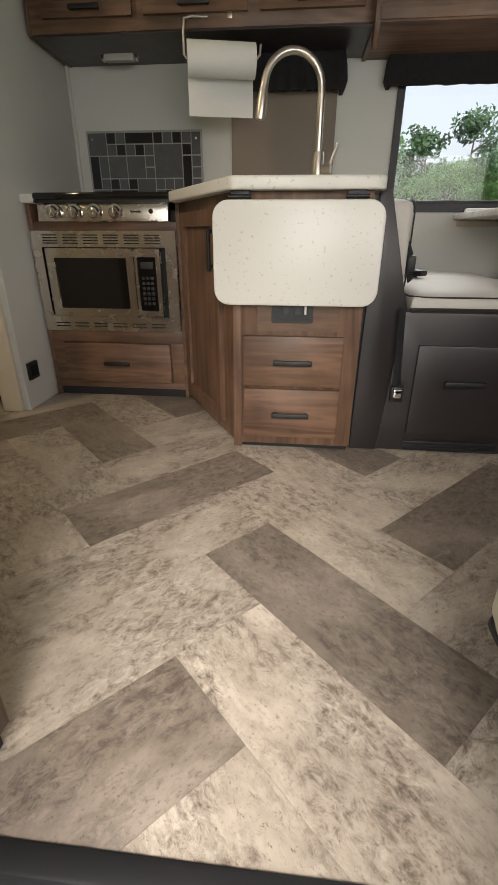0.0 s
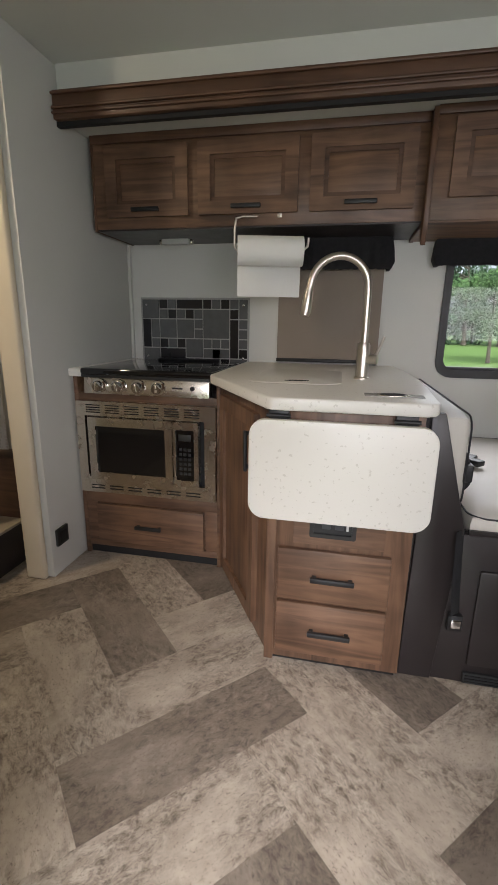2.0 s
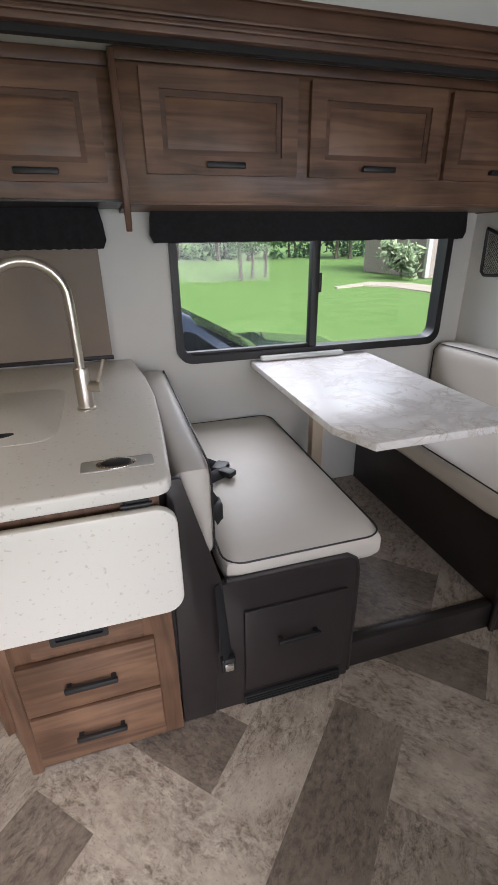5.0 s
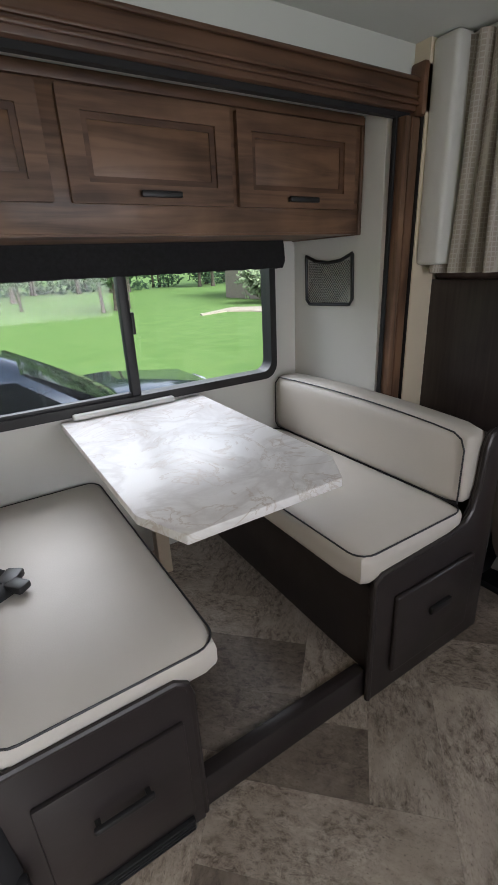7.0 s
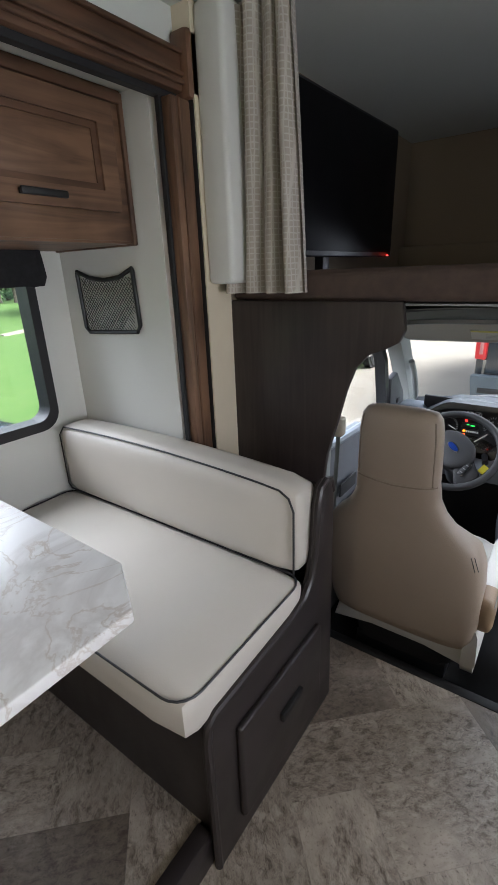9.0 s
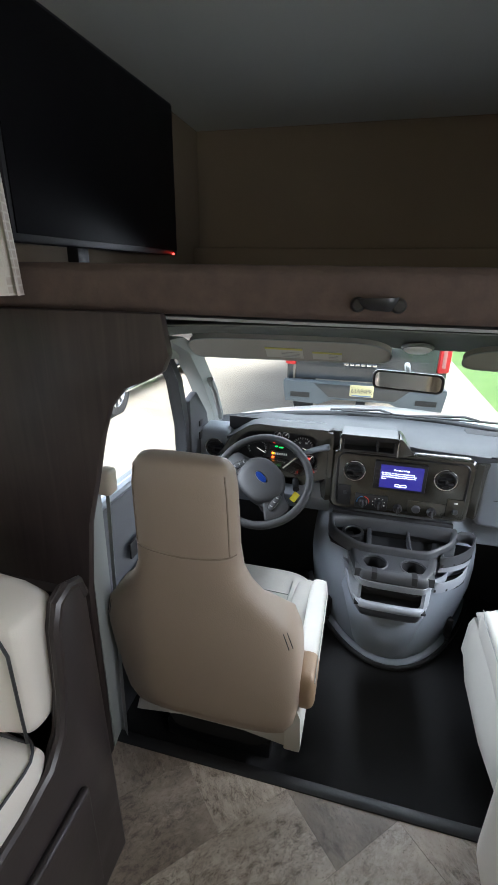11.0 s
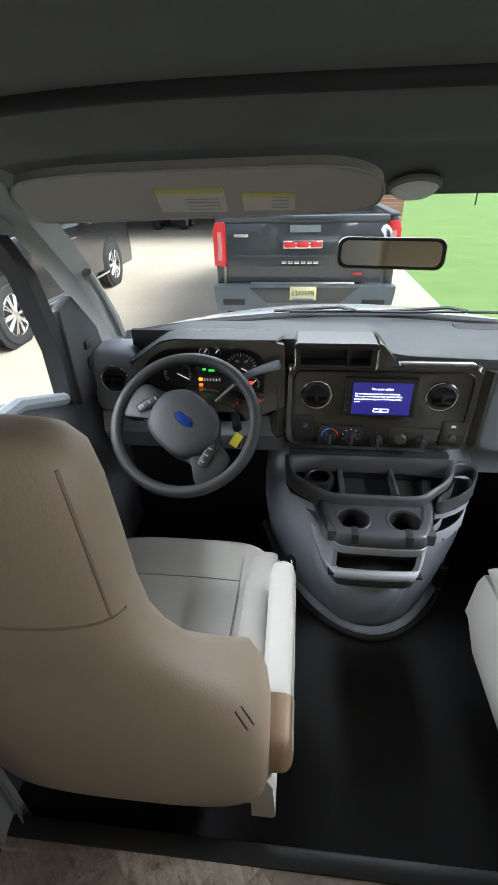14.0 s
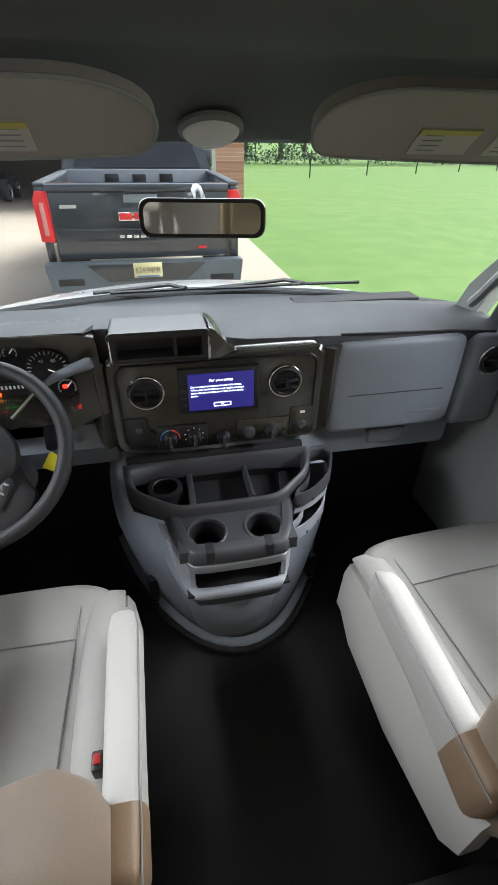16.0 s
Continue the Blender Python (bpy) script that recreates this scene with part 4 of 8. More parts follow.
c2 = thing("seat_cushion", (2.5, 2.3, 0.47), "grey leatherette bench seat cushion with dark piping", "cushion", "dinette cushions")
part("pad", pillow(2.242, 2.76, 1.745, 2.855, 0.470, 0.598, 0.045, 0.012), SEAT, c2)
piped(c2, loop_z(2.250, 2.755, 1.753, 2.85, 0.584, 0.06))
k2 = thing("back_cushion", (2.79, 2.3, 0.59), "grey leatherette bench back cushion with a curved top and dark piping", "cushion", "dinette cushions")
bm = pillow(2.728, 2.862, 1.762, 2.858, 0.585, 0.862, 0.045, 0.012, 14, top="x")
for v in bm.verts:
    if v.co.z > 0.7:
        v.co.z += 0.03 * (1 - ((v.co.y - 2.4) / 0.65) ** 2) * (v.co.z - 0.7) / 0.16
part("pad", bm, SEAT, k2)
lp = [(2.733, y, z + (0.03 * (1 - ((y - 2.4) / 0.65) ** 2) * (z - 0.7) / 0.16 if z > 0.7 else 0)) for y, z in
      [(1.79, 0.60)] + [(1.775, 0.60 + 0.2 * k / 4) for k in range(5)] + [(1.79, 0.835), (1.82, 0.85)] + [(1.82 + 0.99 * k / 12, 0.852) for k in range(1, 13)] + [(2.845, 0.82), (2.848, 0.62), (2.83, 0.60)]]
part("piping", tube(lp, 0.003, 6, closed=True), PIPING, k2, "dark piping")

# table
tb = thing("dinette_table", (1.98, 2.3, 0.1), "white veined marble-look dinette table with clipped corners", "table")
outl = [(1.672, 2.845), (1.670, 1.955), (1.735, 1.798), (2.205, 1.798), (2.288, 1.930), (2.302, 2.845)]
part("tabletop", prism(outl, "z", 0.826, 0.854, 0.004), MARBLE, tb)
BEIGE = mat("beige_laminate", (0.50, 0.42, 0.31), 0.45, var=0.05)
part("leg", box(1.935, 1.995, 2.66, 2.715, 0.10, 0.822, 0.005), BEIGE, tb)
part("wall_cleat", box(1.70, 2.28, 2.835, 2.868, 0.795, 0.822, 0.003), BEIGE, tb)
part("brace", tube([(1.965, 2.69, 0.55), (1.965, 2.82, 0.80)], 0.012, 8), BLACK, tb)
whole("table_wall_rail", box(1.72, 2.16, 2.812, 2.848, 0.855, 0.878, 0.008, 3), mat("white_plastic", (0.72, 0.72, 0.70), 0.35), "white plastic rail behind the dinette table", "rail")

# net pocket on the end wall
npk = thing("net_pocket", (2.88, 2.6, 1.22), "black mesh storage pocket on the wall", "net pocket")
outer = [(2.470, 1.428), (2.462, 1.25), (2.478, 1.228), (2.745, 1.218), (2.765, 1.235), (2.772, 1.424)]
seqs = outer + [(2.772, 1.432), (2.70, 1.408), (2.62, 1.400), (2.54, 1.408), (2.47, 1.434)]
part("rim", tube([(2.878, y, z) for y, z in seqs], 0.0075, 8, closed=True), BLACK, npk)
bm = None
for k in range(-14, 32):
    for s in (1, -1):
        y0 = 2.47 + k * 0.0145
        pts = [(y0 + s * 0.5 * (j / 12) * 0.36 if s > 0 else y0 + 0.3 - 0.5 * (j / 12) * 0.36, 1.228 + 0.18 * j / 12) for j in range(13)]
        pts = [(y, z) for y, z in pts if 2.472 < y < 2.762]
        if len(pts) > 1:
            bm = tube([(2.877, pts[0][0], pts[0][1]), (2.877, pts[-1][0], pts[-1][1])], 0.0012, 3, bm=bm)
part("netting", bm, BLACK, npk)

# column box, curtain, television
whole("corner_column", box(2.985, 3.095, 2.135, 2.238, 1.376, 2.088, 0.018, 3), WALL, "pale grey boxed column beside the bunk curtain", "column", kind=S)
CURT = mat("pale_patterned_curtain", (0.50, 0.46, 0.39), 0.9, scale=30, color2=(0.38, 0.355, 0.32), bump=0.35, bscale=160)


def curtain_texture(m):
    n, l = m.node_tree.nodes, m.node_tree.links
    b = n["Principled BSDF"]
    co = n.new("ShaderNodeTexCoord")
    vo = n.new("ShaderNodeTexVoronoi")
    vo.feature = "DISTANCE_TO_EDGE"
    vo.inputs["Scale"].default_value, vo.inputs["Randomness"].default_value = 62, 0.12
    l.new(co.outputs["Object"], vo.inputs["Vector"])
    st = n.new("ShaderNodeMapRange")
    st.inputs[1].default_value, st.inputs[2].default_value = 0.05, 0.16
    l.new(vo.outputs["Distance"], st.inputs[0])
    mx = n.new("ShaderNodeMix")
    mx.data_type = "RGBA"
    mx.inputs[6].default_value, mx.inputs[7].default_value = (0.46, 0.425, 0.37, 1), (0.35, 0.315, 0.27, 1)
    l.new(st.outputs[0], mx.inputs[0])
    l.new(mx.outputs[2], b.inputs["Base Color"])


curtain_texture(CURT)


def curtain(name, at, label, y0, y1, z0, z1, x, folds, depth, flare=0.1, mat_=None):
    cu = thing(name, at, label, "curtain")
    b = bmesh.new()
    n, m = folds * 14, 14
    cols = []
    for k in range(n + 1):
        u = k / n
        col = []
        for j in range(m + 1):
            f = j / m
            y = y0 + (y1 - y0) * u
            y += (u - 0.5) * flare * f
            w = math.sin(u * folds * 2 * math.pi + 0.8 * math.sin(u * 5)) * depth * (0.6 + 0.5 * f) + 0.35 * depth * math.sin(u * folds * 4.3 + 2 * f)
            col.append(b.verts.new((x + w, y + 0.25 * depth * math.cos(u * folds * 2 * math.pi), z1 + (z0 - z1) * f)))
        cols.append(col)
    for p, q in zip(cols, cols[1:]):
        for i in range(m):
            b.faces.new((p[i], p[i + 1], q[i + 1], q[i]))
    r = bmesh.ops.extrude_face_region(b, geom=list(b.faces))
    bmesh.ops.translate(b, vec=(0.003, 0, 0), verts=[g for g in r["geom"] if isinstance(g, bmesh.types.BMVert)])
    part("cloth", b, mat_ or CURT, cu, smooth=80)
    return cu


cu = curtain("bunk_curtain", (3.1, 2.1, 1.345), "pale beige patterned bunk curtain gathered to one side", 1.965, 2.150, 1.345, 2.072, 3.055, 4, 0.030, 0.09)
part("rail", tube([(3.075, -0.1, 2.078), (3.075, 2.24, 2.078)], 0.008, 8), mat("white_rail", (0.6, 0.6, 0.58), 0.4), cu)
curtain("bed_curtain", (-0.75, 2.0, 0.52), "grey-beige curtain hanging by the bed", 1.9, 2.2, 0.52, 2.0, -0.70, 5, 0.03, 0.05)

SCREEN = mat("satin_black_screen", (0.006, 0.006, 0.007), 0.4, var=0.02)
SCREEN.node_tree.nodes["Principled BSDF"].inputs["Specular IOR Level"].default_value = 0.06
tv = thing("television", (3.8, 2.15, 1.40), "black flat-screen television on the bunk floor bracket", "television")
mt = M((3.30, 2.115, 0)) @ Matrix.Rotation(radians(-2), 4, "Z")
part("case", turned(box(0, 0.93, 0, 0.04, 1.455, 1.998, 0.008), mt), BLACK, tv)
part("screen", turned(box(0.012, 0.918, -0.004, 0.002, 1.475, 1.986, 0.001), mt), SCREEN, tv, "dark glossy screen")
part("standby_lamp", turned(box(0.88, 0.888, -0.006, 0.0, 1.458, 1.464), mt), glow("red_lamp", (1.0, 0.03, 0.02), 3), tv, "red standby light")
part("bracket", box(3.62, 3.68, 2.17, 2.25, 1.55, 1.75, 0.006), BLACK, tv)
part("foot", box(3.50, 3.72, 2.10, 2.20, 1.375, 1.40, 0.008), STEEL, tv, "bare metal foot")
part("foot_stem", box(3.58, 3.64, 2.13, 2.17, 1.40, 1.46, 0.006), BLACK, tv)

# bunk latch
la = thing("bunk_latch", (3.12, 1.26, 1.34), "black bunk strap latch with two round bolts", "latch")
bm = tube([(3.126, 1.276, 1.347), (3.108, 1.268, 1.347), (3.104, 1.258, 1.347), (3.104, 1.236, 1.347), (3.108, 1.226, 1.347), (3.126, 1.218, 1.347)], 0.0135, 10, flat=0.28)
part("strap", bm, BLACK, la)
for y in (1.281, 1.213):
    part("bolt", lathe([(0, 0.012), (0.009, 0.011), (0.0125, 0.006), (0.014, 0)], Matrix.Translation((3.126, y, 1.345)) @ Matrix.Rotation(radians(-90), 4, "Y"), 18), BLACK, la)

# ---- cab ----
CY = 1.085


def loft(rings, closed=True, cap=True, bm=None):
    """A skin over rings of places with as many points each."""
    q = bmesh.new()
    vs = [[q.verts.new(p) for p in r] for r in rings]
    n = len(rings[0])
    for a, b in zip(vs, vs[1:]):
        for k in range(n if closed else n - 1):
            q.faces.new((a[k], a[(k + 1) % n], b[(k + 1) % n], b[k]))
    if cap and closed:
        q.faces.new(vs[0])
        q.faces.new(vs[-1])
    return join(bm, q)


def sheet(rings, t, bm=None):
    """An open skin with thickness t."""
    q = loft(rings, closed=False)
    bmesh.ops.recalc_face_normals(q, faces=q.faces)
    bmesh.ops.solidify(q, geom=list(q.faces), thickness=t)
    return join(bm, q)


def oval(cx, cy, a, b, z, n=28, e=3.0):
    out = []
    for k in range(n):
        t = 2 * math.pi * k / n
        c, s = math.cos(t), math.sin(t)
        out.append((cx + a * math.copysign(abs(c) ** (2 / e), c), cy + b * math.copysign(abs(s) ** (2 / e), s), z))
    return out


def lettering(name, words, size, m, material, parent, depth=0.0004, align="CENTER"):
    cu = bpy.data.curves.new(name, "FONT")
    cu.body, cu.size, cu.align_x, cu.align_y, cu.extrude = words, size, align, "CENTER", depth
    tmp = bpy.data.objects.new("tmp", cu)
    me = bpy.data.meshes.new_from_object(tmp)
    bpy.data.objects.remove(tmp)
    bpy.data.curves.remove(cu)
    me.transform(m)
    me.materials.clear()
    me.materials.append(material)
    ob = new(name, me)
    ob.parent = parent
    ob.matrix_parent_inverse = inv(parent)
    return ob


# a face that looks back along -x: text x runs to -y, text y runs up
FACE = Matrix(((0, 0, -1, 0), (-1, 0, 0, 0), (0, 1, 0, 0), (0, 0, 0, 1)))


def back_x(y):
    return 4.62 - 0.30 * ((y - CY) / 0.87) ** 2


def top_x(y):
    return 3.95 - 0.10 * ((y - CY) / 0.80) ** 2


# windscreen, pillars, headliner
ws = thing("windscreen", (4.3, CY, 0.7), "wide curved cab windscreen", "windscreen", kind=S)
ys = [CY + 0.85 * (k / 10 - 1) for k in range(21)]
p = part("pane", sheet([[(back_x(y), y, 0.705) for y in ys], [((back_x(y) + top_x(CY + (y - CY) * 0.93)) / 2 + 0.02, CY + (y - CY) * 0.965, 0.94) for y in ys], [(top_x(CY + (y - CY) * 0.93), CY + (y - CY) * 0.93, 1.158) for y in ys]], 0.005), GLASS, ws)
p.visible_shadow = False
part("lower_seal", tube([(back_x(y) - 0.005, y, 0.703) for y in ys], 0.010, 8), MATTE, ws)
for s in (1, -1):
    e = CY + s * 0.865
    pil = part("pillar", loft([[(x + dx_, y + dy_, z) for dx_, dy_ in ((-0.05, -0.03 * s), (0.03, -0.045 * s), (0.06, 0.03 * s), (-0.02, 0.05 * s))] for x, y, z in ((4.33, e, 0.60), (4.22, CY + s * 0.858, 0.80), (4.02, CY + s * 0.83, 0.98), (3.80, CY + s * 0.795, 1.13), (3.60, CY + s * 0.78, 1.20))]), LINER, ws, "grey windscreen pillar trim")
    part("grab_handle", tube([(4.20, CY + s * 0.80, 0.76), (4.15, CY + s * 0.785, 0.80), (4.03, CY + s * 0.77, 0.93), (3.99, CY + s * 0.775, 0.985)], 0.014, 8), LINER, pil)
HEAD = ((3.86, 0.94, 1.192, 0.0), (3.76, 0.945, 1.228, 0.01), (3.69, 0.95, 1.243, 0.015), (3.62, 0.96, 1.236, 0.03), (3.55, 0.97, 1.244, 0.04), (3.49, 0.98, 1.268, 0.05), (3.455, 0.99, 1.292, 0.05), (3.40, 1.0, 1.3005, 0.045), (3.14, 1.03, 1.3025, 0.05))
part("header", sheet([[(top_x(CY + (y - CY) * 0.93) + 0.02, CY + (y - CY) * 0.93, 1.152) for y in ys]] + [[(x, CY + (y - CY) * w, z - drop * abs((y - CY) / 0.85) ** 4) for y in ys] for x, w, z, drop in HEAD], 0.002), HEADL, ws, "grey padded headliner darkened as if in shade", 70)
part("edge_roll", tube([(3.452, CY + (y - CY) * 0.99, 1.288 - 0.05 * abs((y - CY) / 0.85) ** 4) for y in ys], 0.013, 12), MATTE, ws, "black padded edge roll")

DOORC = mat("door_card_plastic", (0.105, 0.11, 0.12), 0.5, var=0.06, bump=0.15, bscale=300)
# doors
for s, nm in ((1, "driver"), (-1, "passenger")):
    yd = CY + s * 0.875
    dr = thing("cab_door", (3.6, yd, -0.1), "grey moulded %s door with a wide window" % nm, "door", "cab doors")
    bm = prism([(3.14, -0.12), (4.42, -0.12), (4.42, 0.60), (4.10, 0.66), (3.92, 0.66), (3.70, 0.745), (3.14, 0.765)], "y", min(yd, yd + s * 0.05), max(yd, yd + s * 0.05), 0.006)
    part("panel", bm, DOORC, dr)
    part("sill", tube([(3.16, yd - s * 0.005, 0.765), (3.70, yd - s * 0.005, 0.745), (3.90, yd - s * 0.005, 0.665)], 0.018, 8), DASHG, dr)
    part("armrest", pillow(3.30, 3.86, yd - 0.075 if s > 0 else yd, yd if s > 0 else yd + 0.075, 0.36, 0.45, 0.025, 0.004, 6), DASHD, dr)
    sw = part("switch_plate", box(3.62, 3.80, yd - s * 0.066 - 0.02, yd - s * 0.066 + 0.02, 0.449, 0.457, 0.003), BLACK, dr)
    for k in range(2):
        part("switch", box(3.66 + 0.05 * k, 3.695 + 0.05 * k, yd - s * 0.066 - 0.013, yd - s * 0.066 + 0.013, 0.456, 0.464, 0.003), DASHG, sw)
    part("pull_pocket", box(3.40, 3.56, yd - s * 0.022 - 0.004, yd - s * 0.022 + 0.004, 0.50, 0.56, 0.01), MATTE, dr)
    part("front_divider", loft([[(x - 0.022, yd - 0.02, z), (x + 0.022, yd - 0.02, z), (x + 0.022, yd + 0.03, z), (x - 0.022, yd + 0.03, z)] for x, z in ((3.935, 0.64), (3.93, 0.80), (3.87, 1.0), (3.77, 1.13))]), BLACK, dr, "black window divider")
    part("mirror_switch_panel", prism([(3.95, 0.62), (4.20, 0.62), (4.14, 0.80), (4.02, 0.92), (3.94, 0.90)], "y", min(yd - s * 0.03, yd), max(yd - s * 0.03, yd), 0.006), DASHD, dr)
    part("mirror_switch", box(4.03, 4.075, yd - s * 0.034 - 0.004, yd - s * 0.034 + 0.004, 0.70, 0.735, 0.003), BLACK, dr)
    part("lock_switch", box(4.03, 4.07, yd - s * 0.034 - 0.004, yd - s * 0.034 + 0.004, 0.76, 0.785, 0.003), KEYG, dr)
    part("top_frame", loft([[(x, yd - s * 0.05, z - 0.03), (x, yd + s * 0.02, z - 0.03), (x, yd + s * 0.02, z + 0.04), (x, yd - s * 0.05, z + 0.04)] for x, z in ((3.13, 1.16), (3.35, 1.185), (3.60, 1.17), (3.80, 1.125))]), LINER, dr)
    g = part("window_pane", prism([(3.16, 0.75), (3.70, 0.74), (3.91, 0.66), (3.92, 0.85), (3.78, 1.12), (3.35, 1.17), (3.16, 1.15)], "y", yd + s * 0.012, yd + s * 0.016), GLASS, dr)
    g.visible_shadow = False
    bp_ = thing("seat_belt_pillar", (3.17, yd, -0.1), "pale grey cab door pillar with a belt guide", "pillar", "belt pillars", S)
    part("pillar", loft([[(x - 0.04, yd - s * 0.07, z), (x + 0.045, yd - s * 0.06, z), (x + 0.045, yd + s * 0.04, z), (x - 0.04, yd + s * 0.04, z)] for x, z in ((3.17, -0.1), (3.17, 0.5), (3.175, 0.85), (3.19, 1.05), (3.23, 1.2))]), LINER, bp_)
    part("belt_guide", box(3.17, 3.215, yd - s * 0.10 - 0.02, yd - s * 0.10 + 0.02, 0.86, 0.93, 0.012, 3), SEATY, bp_)
    part("belt", tube([(3.19, yd - s * 0.10, 0.87), (3.185, yd - s * 0.085, 0.3), (3.18, yd - s * 0.08, -0.05)], 0.02, 8, flat=0.12), LINER, bp_)

kp = thing("kick_panel", (4.1, 0.23, -0.1), "pale grey carpeted kick panel beside the passenger footwell", "panel", kind=S)
part("board", box(3.86, 4.32, 0.212, 0.226, -0.09, 0.52, 0.004), LINER, kp)
wall("firewall", box(4.30, 4.36, 0.15, 2.02, -0.16, 0.62), MATTE, "black cab firewall")

# dashboard
da = thing("dashboard", (4.2, CY, 0.35), "grey and black moulded dashboard with dark weave trim", "dashboard")
def brow(y):
    """Height of the dashboard's front edge across the cab."""
    pts = ((0.20, 0.715), (0.40, 0.735), (0.77, 0.745), (1.0, 0.752), (1.05, 0.760), (1.10, 0.790), (1.34, 0.797), (1.66, 0.798), (1.70, 0.790), (1.79, 0.728), (1.88, 0.712), (2.0, 0.71))
    for (a, za), (b_, zb) in zip(pts, pts[1:]):
        if y <= b_:
            return za + (zb - za) * max(0.0, (y - a) / (b_ - a))
    return pts[-1][1]


ring = []
for y in [CY + 0.86 * (k / 45 - 1) for k in range(91)]:
    b_ = back_x(y) - 0.015
    f_ = 4.132 if 1.36 < y < 1.80 else 4.045 + 0.02 * ((y - CY) / 0.86) ** 4
    h_ = brow(y) + 0.002
    if 1.36 < y < 1.80:
        ring.append([(4.145, y, 0.60), (4.138, y, h_ - 0.03), (4.135, y, h_ - 0.010), (4.03, y, h_ - 0.005), (4.024, y, h_ + 0.001), (4.06, y, h_ + 0.004), (f_ + 0.12, y, h_ - 0.2 * (h_ - 0.73)), ((f_ + 0.22 + b_) / 2, y, 0.728), (b_, y, 0.702), (b_, y, 0.60)])
        continue
    ring.append([(f_ + 0.05, y, 0.60), (f_ + 0.004, y, h_ - 0.06), (f_, y, h_ - 0.018), (f_ + 0.008, y, h_ - 0.004), (f_ + 0.03, y, h_), (f_ + 0.10, y, h_ + 0.002), (f_ + 0.22, y, h_ - 0.25 * (h_ - 0.73)), ((f_ + 0.22 + b_) / 2, y, 0.728), (b_, y, 0.702), (b_, y, 0.60)])
part("top_pad", loft(ring), TOPPAD, da)
part("defrost_slot", box(4.36, 4.43, 0.36, 0.78, 0.722, 0.7335, 0.002), MATTE, da)
part("pad_seam", tube([(4.052, y, brow(y) + 0.001) for y in (0.30, 0.45, 0.60, 0.75)], 0.004, 6), MATTE, da)
part("airbag_panel", loft([[(4.036 + dx_, y, z) for y, z in rounded(0.385, 0.768, 0.452, 0.728, 0.03, 4)] for dx_ in (0.10, 0.010)] + [[(4.038, y, z) for y, z in rounded(0.391, 0.762, 0.458, 0.722, 0.03, 4)], [(4.034, y, z) for y, z in rounded(0.40, 0.753, 0.467, 0.713, 0.03, 4)]]), DASHG, da, "smooth grey airbag panel")
part("airbag_word", box(4.0325, 4.0345, 0.42, 0.53, 0.500, 0.509, 0.001), DASHG, da)
part("airbag_seam", box(4.0325, 4.0355, 0.43, 0.715, 0.572, 0.575), DASHD, da)
gb = part("glove_box", loft([[(4.10 + dx_, y, z) for y, z in rounded(0.32, 0.765, 0.33, 0.446, 0.02, 4)] for dx_ in (0.10, 0.01)] + [[(4.10, y, z) for y, z in rounded(0.328, 0.757, 0.338, 0.438, 0.02, 4)]]), DASHG, da)
part("glove_latch", box(4.088, 4.102, 0.49, 0.60, 0.365, 0.415, 0.008), DASHG, gb)
part("latch_recess", box(4.096, 4.1015, 0.48, 0.61, 0.405, 0.42, 0.002), DASHD, gb)
part("centre_panel", loft([[(4.10, y, z) for y, z in rounded(0.795, 1.345, 0.462, 0.738, 0.035)], [(4.03, y, z) for y, z in rounded(0.795, 1.345, 0.462, 0.738, 0.035)], [(4.018, y, z) for y, z in rounded(0.805, 1.335, 0.472, 0.728, 0.03)]]), CARBON, da, "glossy dark weave centre panel")
part("stack_bead", tube([(4.016, y, z) for y, z in rounded(0.822, 1.318, 0.486, 0.716, 0.03)], 0.004, 6, closed=True), BLACK, da)
for y, t_ in ((0.772, -1), (1.368, 1)):
    part("end_trim", loft([[(4.03, y - t_ * 0.028, z), (4.018, y - t_ * 0.005, z), (4.035 + (0.75 - z) * 0.1, y + t_ * 0.022, z), (4.08, y + t_ * 0.030, z), (4.11, y, z)] for z in (0.49, 0.56, 0.64, 0.69, 0.722)]), CARBON, da, "glossy dark weave end trim")


def circle_x(x, y, z, r, n=28):
    return [(x, y + r * math.cos(a), z + r * math.sin(a)) for a in (2 * math.pi * k / n for k in range(n))]


def vent(y, z, x=4.014, r=0.042):
    v = part("air_vent", tube(circle_x(x, y, z, r), 0.0032, 8, closed=True), CHROME, da, "round air vent with a thin chrome ring")
    part("vent_well", lathe([(0, 0.001), (r, 0.001), (r, -0.001), (0, -0.001)], Matrix.Translation((x - 0.001, y, z)) @ Matrix.Rotation(radians(-90), 4, "Y"), 24), MATTE, v)
    part("vent_ring", tube(circle_x(x - 0.004, y, z, r - 0.007), 0.0045, 8, closed=True), BLACK, v)
    for k in (-1, 1):
        h = math.sqrt(max(0.0, (r - 0.012) ** 2 - (k * 0.010) ** 2))
        part("slat", turned(box(-0.014, 0.004, y - h, y + h, -0.0025, 0.0025, 0.001), Matrix.Translation((x - 0.002, 0, z + k * 0.010)) @ Matrix.Rotation(radians(-18), 4, "Y")), BLACK, v)
    part("vane_grip", box(x - 0.020, x - 0.006, y - 0.003, y + 0.003, z - 0.012, z + 0.012, 0.001), BLACK, v)


for y, z in ((1.252, 0.643), (0.903, 0.646)):
    vent(y, z)
vent(1.862, 0.665, 4.045)
vent(0.302, 0.650, 4.028, 0.040)

# touch screen
ra = thing("touch_screen_radio", (4.02, 1.07, 0.57), "black touch-screen radio showing a blue safety notice", "radio")
part("bezel", box(4.004, 4.03, 0.974, 1.174, 0.581, 0.701, 0.004), BLACK, ra)
